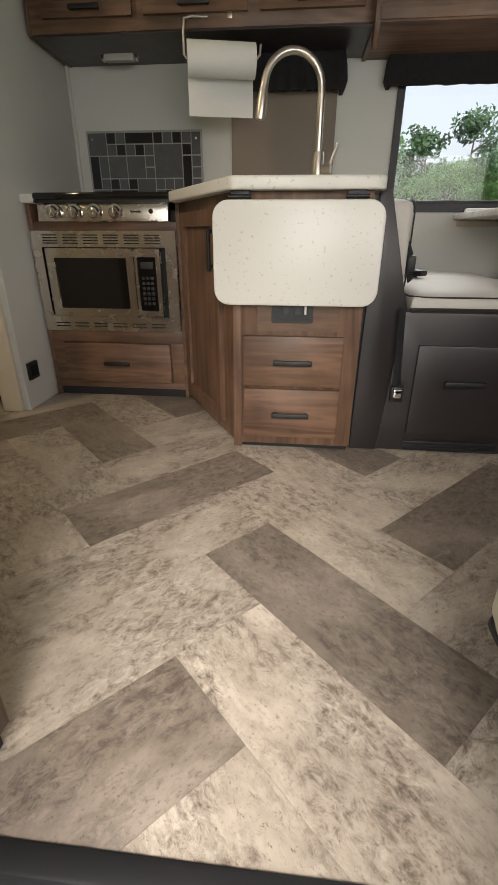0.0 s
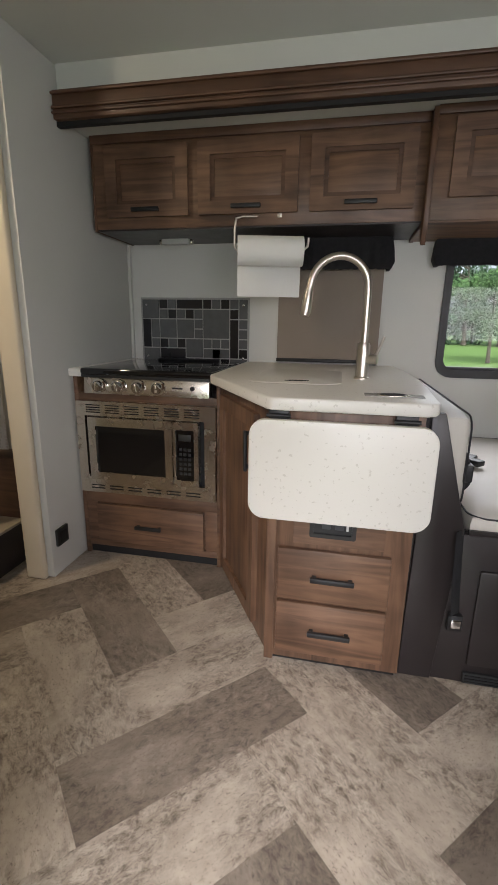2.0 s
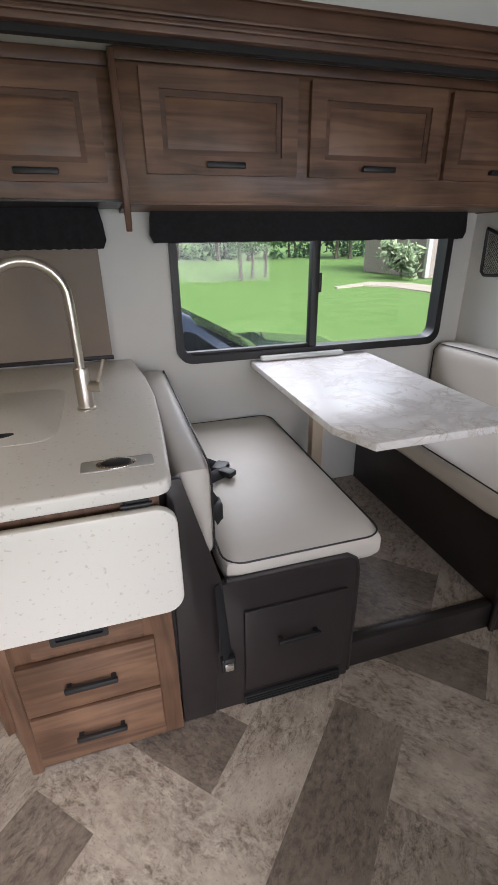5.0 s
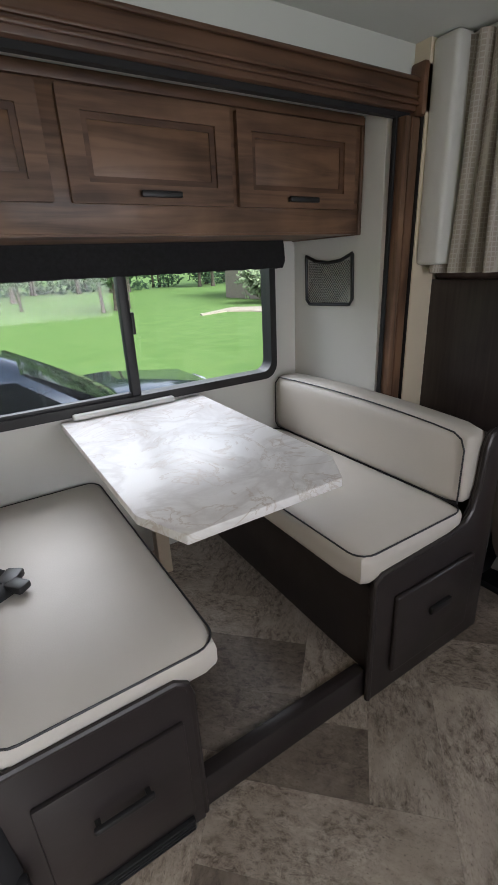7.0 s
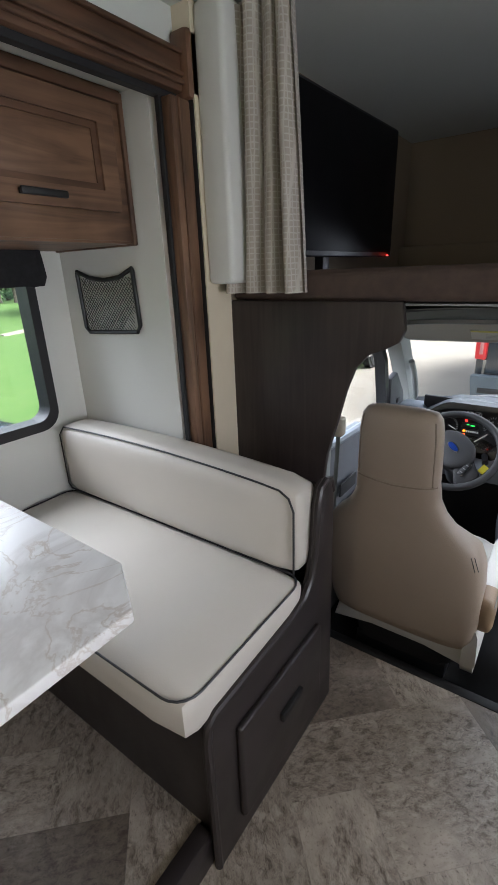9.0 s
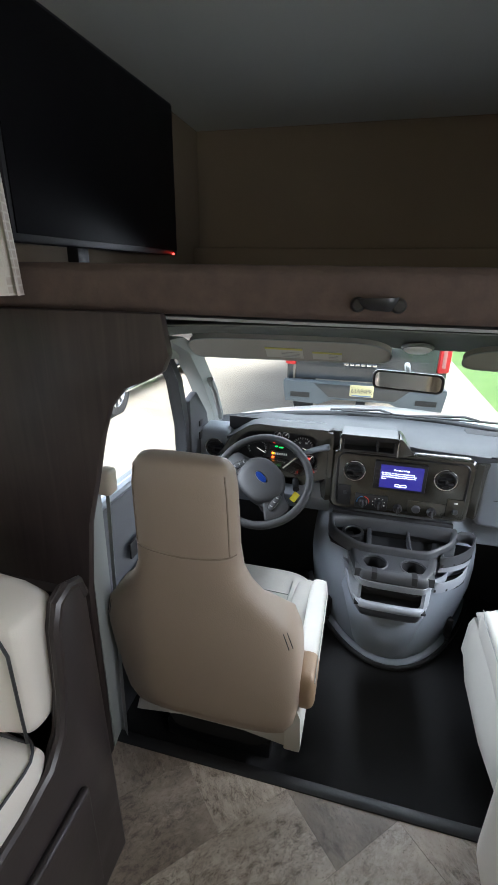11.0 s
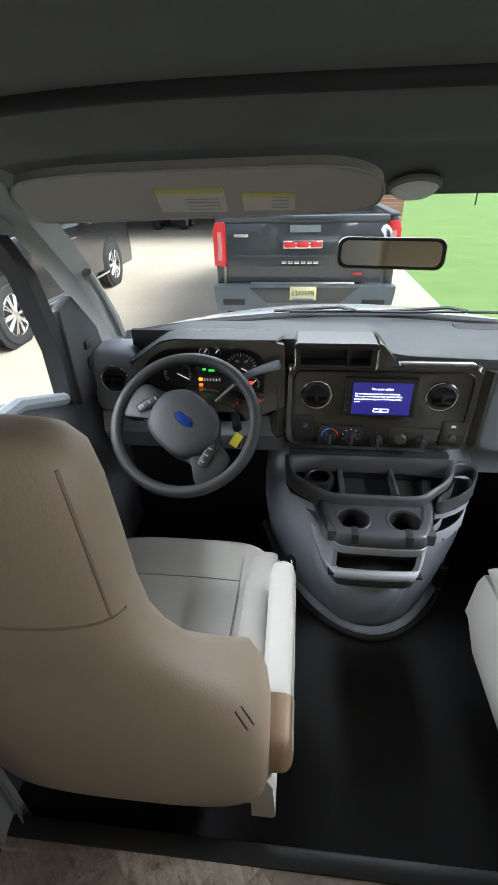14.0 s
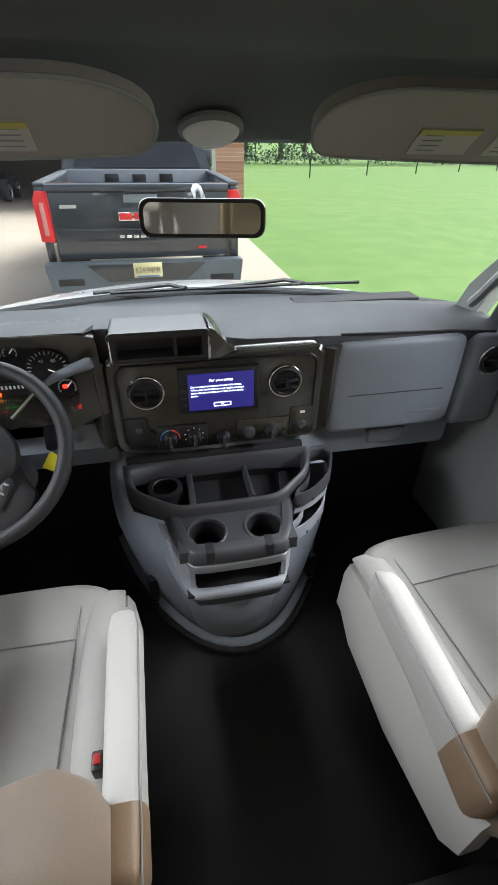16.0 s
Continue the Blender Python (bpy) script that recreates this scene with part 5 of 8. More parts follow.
dsp = part("display", box(4.0015, 4.006, 0.988, 1.151, 0.590, 0.689, 0.001), glow("blue_display", (0.012, 0.010, 0.09), 0.7), ra, "lit blue display")
WHT = glow("display_text", (0.85, 0.9, 1.0), 1.3)


def on_face(x, y, z):
    return Matrix.Translation((x, y, z)) @ FACE


lettering("heading", "For your safety", 0.0095, on_face(4.001, 1.07, 0.671), WHT, dsp)
for k, words in enumerate(("Do not watch and operate the unit while driving.", "Follow your local traffic laws and regulations. If you", "agree with this message, press \"OK\" button on the", "screen.")):
    lettering("notice_line", words, 0.0063, on_face(4.001, 1.145, 0.656 - 0.0082 * k), WHT, dsp, align="LEFT")
part("ok_key", frame_ring(rounded(1.046, 1.090, 0.599, 0.610, 0.002, 2), rounded(1.0475, 1.0885, 0.6005, 0.6085, 0.001, 2), "x", 4.0005, 4.002), WHT, dsp)
lettering("ok_word", "OK", 0.006, on_face(4.001, 1.068, 0.6045), WHT, dsp)
for k in range(4):
    part("side_key", box(4.002, 4.005, 1.157, 1.168, 0.600 + 0.021 * k, 0.607 + 0.021 * k, 0.001), KEYG, ra)

# climate controls
cl = thing("climate_panel", (4.02, 1.1, 0.5), "black heater control panel with dial knobs", "control panel")
part("plate", box(4.010, 4.022, 1.108, 1.238, 0.478, 0.545, 0.004), BLACK, cl)
part("plate_right", box(4.0125, 4.022, 0.888, 1.030, 0.480, 0.542, 0.004), CARBON, cl)
part("switch_panel_left", box(4.010, 4.022, 1.258, 1.312, 0.484, 0.576, 0.006), BLACK, cl)
part("lamp_switch", box(3.998, 4.011, 1.272, 1.288, 0.540, 0.552, 0.003), DASHD, cl)
part("switch_panel_right", box(4.0125, 4.022, 0.815, 0.885, 0.482, 0.568, 0.004), CARBON, cl)
part("port_mark", box(4.011, 4.013, 0.844, 0.858, 0.548, 0.556, 0.001), PAPER, cl)
for y, z, r in ((0.851, 0.515, 0.011), (0.996, 0.506, 0.016)):
    part("power_port", lathe([(0, 0.010), (r - 0.003, 0.010), (r, 0.006), (r + 0.001, 0), (0, 0)], Matrix.Translation((4.012, y, z)) @ Matrix.Rotation(radians(-90), 4, "Y"), 20), DASHD, cl)
for y, z in ((1.205, 0.511), (1.143, 0.511), (1.067, 0.501), (0.937, 0.503)):
    k = part("dial", lathe([(0, 0.020), (0.013, 0.020), (0.017, 0.012), (0.018, 0), (0, 0)], Matrix.Translation((4.010, y, z)) @ Matrix.Rotation(radians(-90), 4, "Y"), 20), BLACK, cl)
    part("dial_grip", box(3.976, 3.992, y - 0.003, y + 0.003, z - 0.014, z + 0.014, 0.001), DASHD, k)
for k in range(7):
    a = radians(-20 + 220 * k / 6)
    part("dial_mark", box(4.0085, 4.0105, 1.143 - 0.024 * math.cos(a) - 0.002, 1.143 - 0.024 * math.cos(a) + 0.002, 0.511 + 0.024 * math.sin(a) - 0.0015, 0.511 + 0.024 * math.sin(a) + 0.0015), PAPER, cl)
for a0, a1, col in ((95, 190, (0.05, 0.25, 0.6)), (-10, 85, (0.6, 0.05, 0.03))):
    part("dial_arc", tube([(4.009, 1.205 - 0.024 * math.cos(radians(a0 + (a1 - a0) * k / 8)), 0.511 + 0.024 * math.sin(radians(a0 + (a1 - a0) * k / 8))) for k in range(9)], 0.0018, 6), mat("dial_print", col, 0.5), cl)

# pod with openings above the stack
pod = part("pod", frame_ring(rounded(1.094, 1.320, 0.728, 0.803, 0.012, 4), rounded(1.112, 1.304, 0.742, 0.787, 0.006, 4), "x", 3.995, 4.10), BLACK, da)
part("pod_back", box(4.06, 4.09, 1.10, 1.315, 0.735, 0.80), MATTE, pod)
part("pod_divider", box(4.0, 4.06, 1.168, 1.177, 0.740, 0.790, 0.002), BLACK, pod)
part("pod_bead", tube([(3.996, y, z) for y, z in rounded(1.099, 1.315, 0.733, 0.798, 0.012, 4)], 0.0022, 6, closed=True), CARBON, pod)
for y in (1.096, 1.318):
    part("pod_cheek", tube([(4.0, y, 0.728), (3.994, y, 0.745), (3.998, y, 0.785), (4.02, y, 0.800)], 0.0045, 8), CHROME, pod, "bright bead")
part("pod_wing", loft([[(4.010 + 0.02 * f, 1.094 - 0.085 * f, 0.724), (4.006 + 0.02 * f, 1.094 - 0.085 * f, 0.728 + 0.072 * c_), (4.03 + 0.02 * f, 1.094 - 0.085 * f, 0.731 + 0.074 * c_), (4.12, 1.094 - 0.085 * f, 0.729 + 0.070 * c_), (4.12, 1.094 - 0.085 * f, 0.724)] for f, c_ in ((k / 10, 0.5 + 0.5 * math.cos(math.pi * (k / 10) ** 0.85)) for k in range(11))]), CARBON, da, "", 60)

# instrument cluster
cb = part("cluster_hood", frame_ring(soften([(1.345, 0.545), (1.345, 0.76), (1.352, 0.798), (1.52, 0.800), (1.672, 0.799), (1.735, 0.770), (1.792, 0.722), (1.83, 0.65), (1.82, 0.545)], 1), soften([(1.405, 0.575), (1.405, 0.735), (1.422, 0.770), (1.52, 0.777), (1.665, 0.774), (1.712, 0.762), (1.757, 0.722), (1.785, 0.65), (1.78, 0.575)], 1), "x", 4.02, 4.128), CARBON, da, "dark weave instrument hood", 50)
part("cluster_face", box(4.118, 4.134, 1.36, 1.815, 0.555, 0.795), MATTE, cb)
part("column_shroud", loft([[(x, 1.60 + w * math.cos(a), 0.545 + hh * math.sin(a)) for a in (math.pi * k / 12 for k in range(13))] for x, w, hh in ((4.02, 0.135, 0.065), (4.07, 0.15, 0.075), (4.12, 0.15, 0.075))]), CARBON, cb, "dark weave column shroud", 50)
for y, z, r, lit in ((1.482, 0.681, 0.050, 1), (1.684, 0.659, 0.046, 1), (1.594, 0.729, 0.017, 0), (1.558, 0.729, 0.017, 0), (1.448, 0.629, 0.024, 0)):
    g = part("gauge", lathe([(0, 0.004), (r, 0.004), (r + 0.002, 0), (0, 0)], Matrix.Translation((4.118, y, z)) @ Matrix.Rotation(radians(-90), 4, "Y"), 24), BLACK, cb)
    bm = None
    for k in range(19):
        a = radians(-30 + 240 * k / 18)
        q_ = box(4.1115, 4.1135, -0.0008, 0.0008, r * (0.80 if k % 3 else 0.74), r * 0.95)
        bm = join(bm, turned(q_, Matrix.Translation((0, y, z)) @ Matrix.Rotation(a - math.pi / 2, 4, "X")))
    part("ticks", bm, PAPER, g, "white tick marks")
    part("needle", turned(box(4.110, 4.1115, -0.0012, 0.0012, 0.0, r * 0.8), Matrix.Translation((0, y, z)) @ Matrix.Rotation(radians(118 if lit else 40), 4, "X")), glow("needle_white", (0.8, 0.75, 0.7), 0.3), g)
lettering("speed_number", "40", 0.012, Matrix.Translation((4.111, 1.494, 0.703)) @ FACE, PAPER, cb)
lettering("speed_number", "60", 0.012, Matrix.Translation((4.111, 1.466, 0.703)) @ FACE, PAPER, cb)
LCD = glow("green_lcd", (0.05, 0.75, 0.08), 0.6)
part("display_window", box(4.113, 4.119, 1.550, 1.625, 0.656, 0.682, 0.001), BLACK, cb, "black display window")
for y0, y1, z0 in ((1.592, 1.603, 0.671), (1.566, 1.584, 0.668)):
    part("green_display", box(4.1115, 4.1135, y0, y1, z0, z0 + 0.0055, 0.0005), LCD, cb, "lit green display")
part("indicator_strip", box(4.113, 4.119, 1.545, 1.624, 0.629, 0.651, 0.001), BLACK, cb)
for k in range(6):
    part("indicator_mark", box(4.1115, 4.1135, 1.549 + k * 0.0095, 1.554 + k * 0.0095, 0.635, 0.644, 0.0005), PAPER, cb)
for y, z, c in ((1.611, 0.641, (1.0, 0.30, 0.01)), (1.611, 0.622, (1.0, 0.12, 0.01)), (1.606, 0.694, (1.0, 0.03, 0.02)), (1.452, 0.632, (1.0, 0.04, 0.02))):
    part("warning_lamp", box(4.109, 4.114, y - 0.006, y + 0.006, z - 0.0045, z + 0.0045, 0.001), glow("warning_glow", c, 0.9), cb, "lit warning lamp")
part("end_cap", pillow(4.05, 4.20, 1.79, 1.945, 0.545, 0.745, 0.03, 0.004, 6), DASHG, da)
part("end_cap_right", pillow(4.034, 4.22, 0.222, 0.383, 0.43, 0.722, 0.035, 0.004, 8, top="x"), DASHG, da)
part("knee_panel", loft([[(4.06, y, 0.545), (4.045, y, 0.48), (4.09, y, 0.40), (4.25, y, 0.40), (4.25, y, 0.545)] for y in (1.345, 1.6, 1.93)]), DASHG, da)

# steering wheel and column
sw = thing("steering_wheel", (3.84, 1.61, 0.60), "black four-spoke steering wheel with a blue oval badge", "steering wheel")
ms = Matrix.Translation((3.848, 1.597, 0.620)) @ Matrix.Rotation(radians(-42), 4, "Y") @ Matrix.Rotation(radians(-130), 4, "Z")
# local: z towards the driver, y up, x to the driver's right
RW = 0.184
WHEELM = mat("black_wheel_grain", (0.011, 0.011, 0.012), 0.62, var=0.1, bump=0.4, bscale=350)
part("rim", turned(tube([(RW * math.cos(a), RW * math.sin(a), 0.03) for a in (2 * math.pi * k / 48 for k in range(48))], 0.0155, 12, closed=True), ms), WHEELM, sw)
SWMARK = mat("switch_print", (0.20, 0.20, 0.20), 0.5)
half = [(0, 0.082), (0.030, 0.079), (0.058, 0.062), (0.090, 0.034), (0.122, 0.018), (0.160, 0.010), (0.172, -0.025), (0.164, -0.066), (0.143, -0.100), (0.122, -0.092), (0.104, -0.070), (0.075, -0.070), (0.045, -0.084)]
yoke = soften(half + [(0, -0.087)] + [(-x, y) for x, y in reversed(half[1:])], 2)


def yoke_z(x, y):
    """Dished: low in the middle ring, level with the rim at the spokes' ends."""
    return 0.022 + 0.012 * min(1.0, (x * x + y * y) / 0.028)


part("yoke", turned(loft([[(x * f, y * f, yoke_z(x, y) - d_) for x, y in yoke] for f, d_ in ((0.97, 0.03), (1.0, 0.018), (0.995, 0.004), (0.97, 0.0), (0.7, -0.002), (0.3, -0.002), (0.02, -0.002))]), ms), WHEELM, sw, "", 60)
ph_ = [(0, 0.076), (0.045, 0.070), (0.075, 0.042), (0.088, 0.012), (0.078, -0.040), (0.052, -0.076)]
ph_ = [(x * 1.16, y * 1.06) for x, y in ph_]
pad = soften(ph_ + [(0, -0.089)] + [(-x, y) for x, y in reversed(ph_[1:])], 2)
hb = part("hub_pad", turned(loft([[(x * f, y * f, z) for x, y in pad] for f, z in ((1.0, 0.015), (1.0, 0.036), (0.97, 0.043), (0.86, 0.049), (0.6, 0.052), (0.3, 0.0535), (0.02, 0.054))]), ms), WHEELM, sw, "", 60)
for sx in (-1, 1):
    tilt = Matrix.Translation((sx * 0.108, -0.026, 0.034)) @ Matrix.Rotation(radians(sx * 14), 4, "Z")
    pc = part("switch_pod", turned(turned(prism(rounded(-0.011, 0.011, -0.034, 0.034, 0.010, 5), "z", -0.01, 0.008, 0.003), tilt), ms), BLACK, sw)
    part("switch_bead", turned(turned(tube([(x, y, 0.006) for x, y in rounded(-0.012, 0.012, -0.035, 0.035, 0.010, 5)], 0.0012, 6, closed=True), tilt), ms), CHROME, pc)
    for k in (-1, 0, 1):
        part("switch", turned(turned(box(-0.005, 0.005, k * 0.019 - 0.002, k * 0.019 + 0.002, 0.0075, 0.009, 0.0005), tilt), ms), SWMARK, pc)
part("badge", turned(prism(ellipse(0, 0.0, 0.030, 0.0135), "z", 0.050, 0.056, 0.001), ms), mat("badge_blue", (0.01, 0.03, 0.16), 0.2, 0.3), sw, "blue oval badge")
part("badge_ring", turned(tube([(x, y, 0.055) for x, y in ellipse(0, 0.0, 0.030, 0.0135)], 0.0014, 6, closed=True), ms), CHROME, sw)
col = part("column", turned(loft([[(0.055 * math.cos(a), 0.05 * math.sin(a), z) for a in (2 * math.pi * k / 16 for k in range(16))] for z in (-0.02, -0.08, -0.24)]), ms), DASHD, sw)
part("gear_stalk", tube([(3.93, 1.535, 0.655), (3.96, 1.49, 0.69), (3.98, 1.45, 0.715)], [0.006, 0.006, 0.007], 8), CHROME, sw, "chrome gear lever")
part("gear_grip", tube([(3.972, 1.475, 0.702), (3.982, 1.44, 0.718), (3.988, 1.40, 0.732), (3.99, 1.365, 0.742), (3.99, 1.358, 0.744)], [0.006, 0.010, 0.012, 0.014, 0.011], 12), DASHG, sw)
ky = thing("ignition_key", (3.97, 1.47, 0.52), "ignition key with a yellow paper tag", "key")
part("tag", turned(box(-0.0015, 0.0015, -0.013, 0.013, -0.020, 0.020, 0.0005), Matrix.Translation((3.93, 1.480, 0.532)) @ Matrix.Rotation(radians(35), 4, "X") @ Matrix.Rotation(radians(28), 4, "Y")), mat("yellow_tag", (0.70, 0.62, 0.02), 0.6), ky, "yellow paper tag")
part("key_head", box(3.945, 3.951, 1.470, 1.490, 0.495, 0.532, 0.004), BLACK, ky)
part("lock_barrel", tube([(3.965, 1.48, 0.55), (4.05, 1.50, 0.57)], 0.014, 10), BLACK, ky)

# engine cover and drinks console
co_ = thing("engine_cover", (3.95, CY, -0.1), "grey moulded engine cover between the seats", "engine cover")


CC = 1.05


def plan(xf, hw, z, soft=0.75, n=20, xb=4.28):
    """Outline of the cover at height z: rounded nose at xf, half width hw."""
    out = [(xb, CC - hw, z)]
    for k in range(1, n):
        a = math.pi * k / n
        out.append((xb - (xb - xf) * math.sin(a) ** soft, CC - hw * math.cos(a), z))
    out.append((xb, CC + hw, z))
    return out


part("shell", loft([plan(3.805, 0.350, -0.10, 1.7, 28), plan(3.80, 0.352, -0.06, 1.55, 28), plan(3.805, 0.360, 0.03, 1.25, 28), plan(3.835, 0.366, 0.12, 1.0, 28), plan(3.875, 0.364, 0.20, 0.82, 28), plan(3.915, 0.356, 0.28, 0.68, 28), plan(3.955, 0.342, 0.338, 0.55, 28), plan(4.022, 0.338, 0.346, 0.30, 28), plan(4.024, 0.322, 0.40, 0.28, 28), plan(4.026, 0.300, 0.448, 0.28, 28), plan(4.034, 0.292, 0.464, 0.3, 28), plan(4.06, 0.288, 0.470, 0.3, 28)]), DASHG, co_, "", 60)


def rounder(pts, n=2):
    """An open line with its corners cut round."""
    for _ in range(n):
        out = [pts[0]]
        for a, b in zip(pts, pts[1:]):
            out += [tuple(0.75 * u + 0.25 * v for u, v in zip(a, b)), tuple(0.25 * u + 0.75 * v for u, v in zip(a, b))]
        pts = out + [pts[-1]]
    return pts


DC = 1.073


def nose(xf, hw, z, hb):
    return rounder([(4.05, DC - hb, z), (xf + 0.11, DC - hw - 0.045, z), (xf + 0.02, DC - hw - 0.008, z), (xf, DC, z), (xf + 0.02, DC + hw + 0.008, z), (xf + 0.11, DC + hw + 0.045, z), (4.05, DC + hb, z)])


part("nose", loft([nose(3.80, 0.070, -0.095, 0.14), nose(3.782, 0.085, -0.05, 0.17), nose(3.775, 0.100, 0.03, 0.20), nose(3.77, 0.112, 0.10, 0.222), nose(3.768, 0.120, 0.155, 0.236), nose(3.815, 0.122, 0.195, 0.242), nose(3.822, 0.128, 0.265, 0.25)]), DASHG, co_, "grey moulded nose", 60)
part("foot_flange", tube([(x, y, -0.088) for x, y, z in plan(3.772, 0.372, 0, 1.7, 28)], 0.022, 8, flat=0.5), DASHG, co_)
part("foot_seal", tube([(x, y, -0.084) for x, y, z in plan(3.752, 0.392, 0, 1.7, 28)], 0.010, 8), MATTE, co_)
for s in (-1, 1):
    cl_ = part("clamp", box(3.945, 3.975, CC + s * 0.252 - 0.015, CC + s * 0.252 + 0.015, -0.05, 0.045, 0.008), BLACK, co_)
    part("clamp_hook", box(3.935, 3.948, CC + s * 0.252 - 0.010, CC + s * 0.252 + 0.010, -0.062, -0.045, 0.003), CHROME, cl_)
dk = thing("drinks_console", (3.8, 1.08, 0.14), "dark moulded console with two cup holders and open bins", "console")


def squared(y0, y1, x0, x1, n=32):
    """A rectangle with n points, spaced like a circle's."""
    out = []
    cx, cy = (x0 + x1) / 2, (y0 + y1) / 2
    for k in range(n):
        a = 2 * math.pi * k / n
        c, s = math.cos(a), math.sin(a)
        f = 1 / max(abs(c), abs(s))
        out.append((cx + c * f * (x1 - x0) / 2, cy + s * f * (y1 - y0) / 2))
    return out


def inset(poly, d):
    """The outline drawn in by d towards its middle."""
    cx, cy = sum(p[0] for p in poly) / len(poly), sum(p[1] for p in poly) / len(poly)
    wx, wy = max(abs(p[0] - cx) for p in poly), max(abs(p[1] - cy) for p in poly)
    return [(cx + (x - cx) * (1 - d / wx), cy + (y - cy) * (1 - d / wy)) for x, y in poly]


def apron(levels, xb=3.985, bm=None):
    """A band round the console's front: (height, draw-in, wall thickness) a level."""
    rows = []
    for z, d, t in levels:
        def line(e):
            return rounder([(xb, DC + 0.188 - e), (3.80, DC + 0.150 - e), (3.735 + e, DC + 0.122 - e * 0.7), (3.722 + e, DC + 0.098), (3.722 + e, DC - 0.098), (3.735 + e, DC - 0.122 + e * 0.7), (3.80, DC - 0.150 + e), (xb, DC - 0.188 + e)])
        rows.append([(x, y, z) for x, y in line(d)] + [(x, y, z) for x, y in reversed(line(d + t))])
    return loft(rows, bm=bm)


for y0, y1 in ((DC, 1.213), (0.933, DC)):
    c_y = (y0 + y1) / 2
    hole = [(3.792 + 0.046 * math.cos(2 * math.pi * k / 32), c_y + 0.046 * math.sin(2 * math.pi * k / 32)) for k in range(32)]
    part("cup_deck", frame_ring(squared(y0, y1, 3.738, 3.868), hole, "z", 0.340, 0.3745), DASHD, dk)
    cup = part("cup_holder", lathe([(0.0425, 0.372), (0.0435, 0.377), (0.047, 0.3785), (0.050, 0.376), (0.050, 0.370), (0.0425, 0.370)], Matrix.Translation((3.792, c_y, 0)), 32), DASHD, dk)
    part("cup_well", lathe([(0.0445, 0.372), (0.042, 0.345), (0.040, 0.338), (0.038, 0.285), (0, 0.283), (0, 0.279), (0.0455, 0.279), (0.0458, 0.372)], Matrix.Translation((3.792, c_y, 0)), 28), BLACK, cup)
    # Matte black block stands in for the shaded gap of the notch.
    part("cup_notch_shade", box(3.7215, 3.757, c_y - 0.010, c_y + 0.010, 0.345, 0.3792, 0.002), MATTE, cup)
part("deck_front", apron(((0.3785, 0.016, 0.012), (0.378, 0.008, 0.022), (0.372, 0.002, 0.028), (0.362, 0.0, 0.028), (0.342, -0.002, 0.03), (0.336, 0.002, 0.026))), DASHD, dk, "", 60)
GBAND = mat("pale_grey_console_plastic", (0.27, 0.285, 0.31), 0.45, var=0.05, bump=0.15, bscale=300)
part("band", apron(((0.336, 0.004, 0.02), (0.333, 0.0, 0.022), (0.306, 0.004, 0.02), (0.303, 0.008, 0.016))), GBAND, dk, "pale grey band", 60)
for s in (-1, 1):
    part("bin_cheek", loft([[(x, DC + s * (w - 0.012), z0), (x, DC + s * w, z0), (x, DC + s * w, z1), (x, DC + s * (w - 0.012), z1)] for x, w, z0, z1 in ((3.748, 0.120, 0.232, 0.304), (3.775, 0.138, 0.228, 0.304), (3.80, 0.147, 0.225, 0.304), (3.90, 0.162, 0.222, 0.304))]), GBAND, dk)
part("bin_inside", box(3.80, 3.84, DC - 0.14, DC + 0.14, 0.20, 0.306), MATTE, dk)
part("bin_floor", box(3.735, 3.84, DC - 0.13, DC + 0.13, 0.212, 0.220), MATTE, dk)
part("bin_lip", apron(((0.234, 0.006, 0.012), (0.231, 0.002, 0.02), (0.206, 0.004, 0.02), (0.203, 0.008, 0.016))), GBAND, dk, "pale grey bin lip", 60)
part("bin_keel", apron(((0.204, 0.005, 0.02), (0.180, 0.010, 0.02), (0.163, 0.020, 0.02), (0.158, 0.03, 0.01))), DASHD, dk, "", 60)


def tub(poly, wall_, zf, depth, name, material, parent):
    """An open bin with a rounded rim: zf gives the rim's height at a place."""
    o = soften(poly, 1)
    i_ = inset(o, wall_)
    m_ = inset(o, wall_ * 0.3), inset(o, wall_ * 0.7)
    rows = [[(x, y, zf(x) - depth) for x, y in o], [(x, y, zf(x) - 0.008) for x, y in o], [(x, y, zf(x)) for x, y in m_[0]], [(x, y, zf(x)) for x, y in m_[1]], [(x, y, zf(x) - 0.008) for x, y in i_], [(x, y, zf(x) - depth) for x, y in i_]]
    return part(name, loft(rows, cap=False), material, parent, "", 60)


tray = [(4.02, 1.338), (3.97, 1.335), (3.925, 1.322), (3.885, 1.262), (3.860, 1.225), (3.852, 1.19), (3.852, 1.08), (3.852, 0.97), (3.860, 0.935), (3.885, 0.905), (3.925, 0.852), (3.97, 0.832), (4.02, 0.828)]


def rim_z(x):
    return 0.404 + 0.27 * (x - 3.85)


tub(tray, 0.024, rim_z, 0.055, "upper_tray", DASHD, dk)
part("tray_floor", prism(inset(tray, 0.004), "z", 0.352, 0.360), MATTE, dk)
# Matte black panel added so the tray looks deep and shaded.
part("tray_shade_panel", box(4.003, 4.024, 0.845, 1.325, 0.36, 0.458, 0.004), MATTE, dk)
part("tray_divider", box(3.87, 4.005, 1.008, 1.016, 0.36, 0.408, 0.002), DASHD, dk)
part("tray_divider", box(3.87, 4.005, 1.158, 1.175, 0.36, 0.398, 0.004), DASHD, dk)
part("small_cup", lathe([(0.031, 0.404), (0.033, 0.407), (0.044, 0.404), (0.046, 0.36), (0.031, 0.36)], Matrix.Translation((3.945, 1.232, 0)), 28), BLACK, dk)
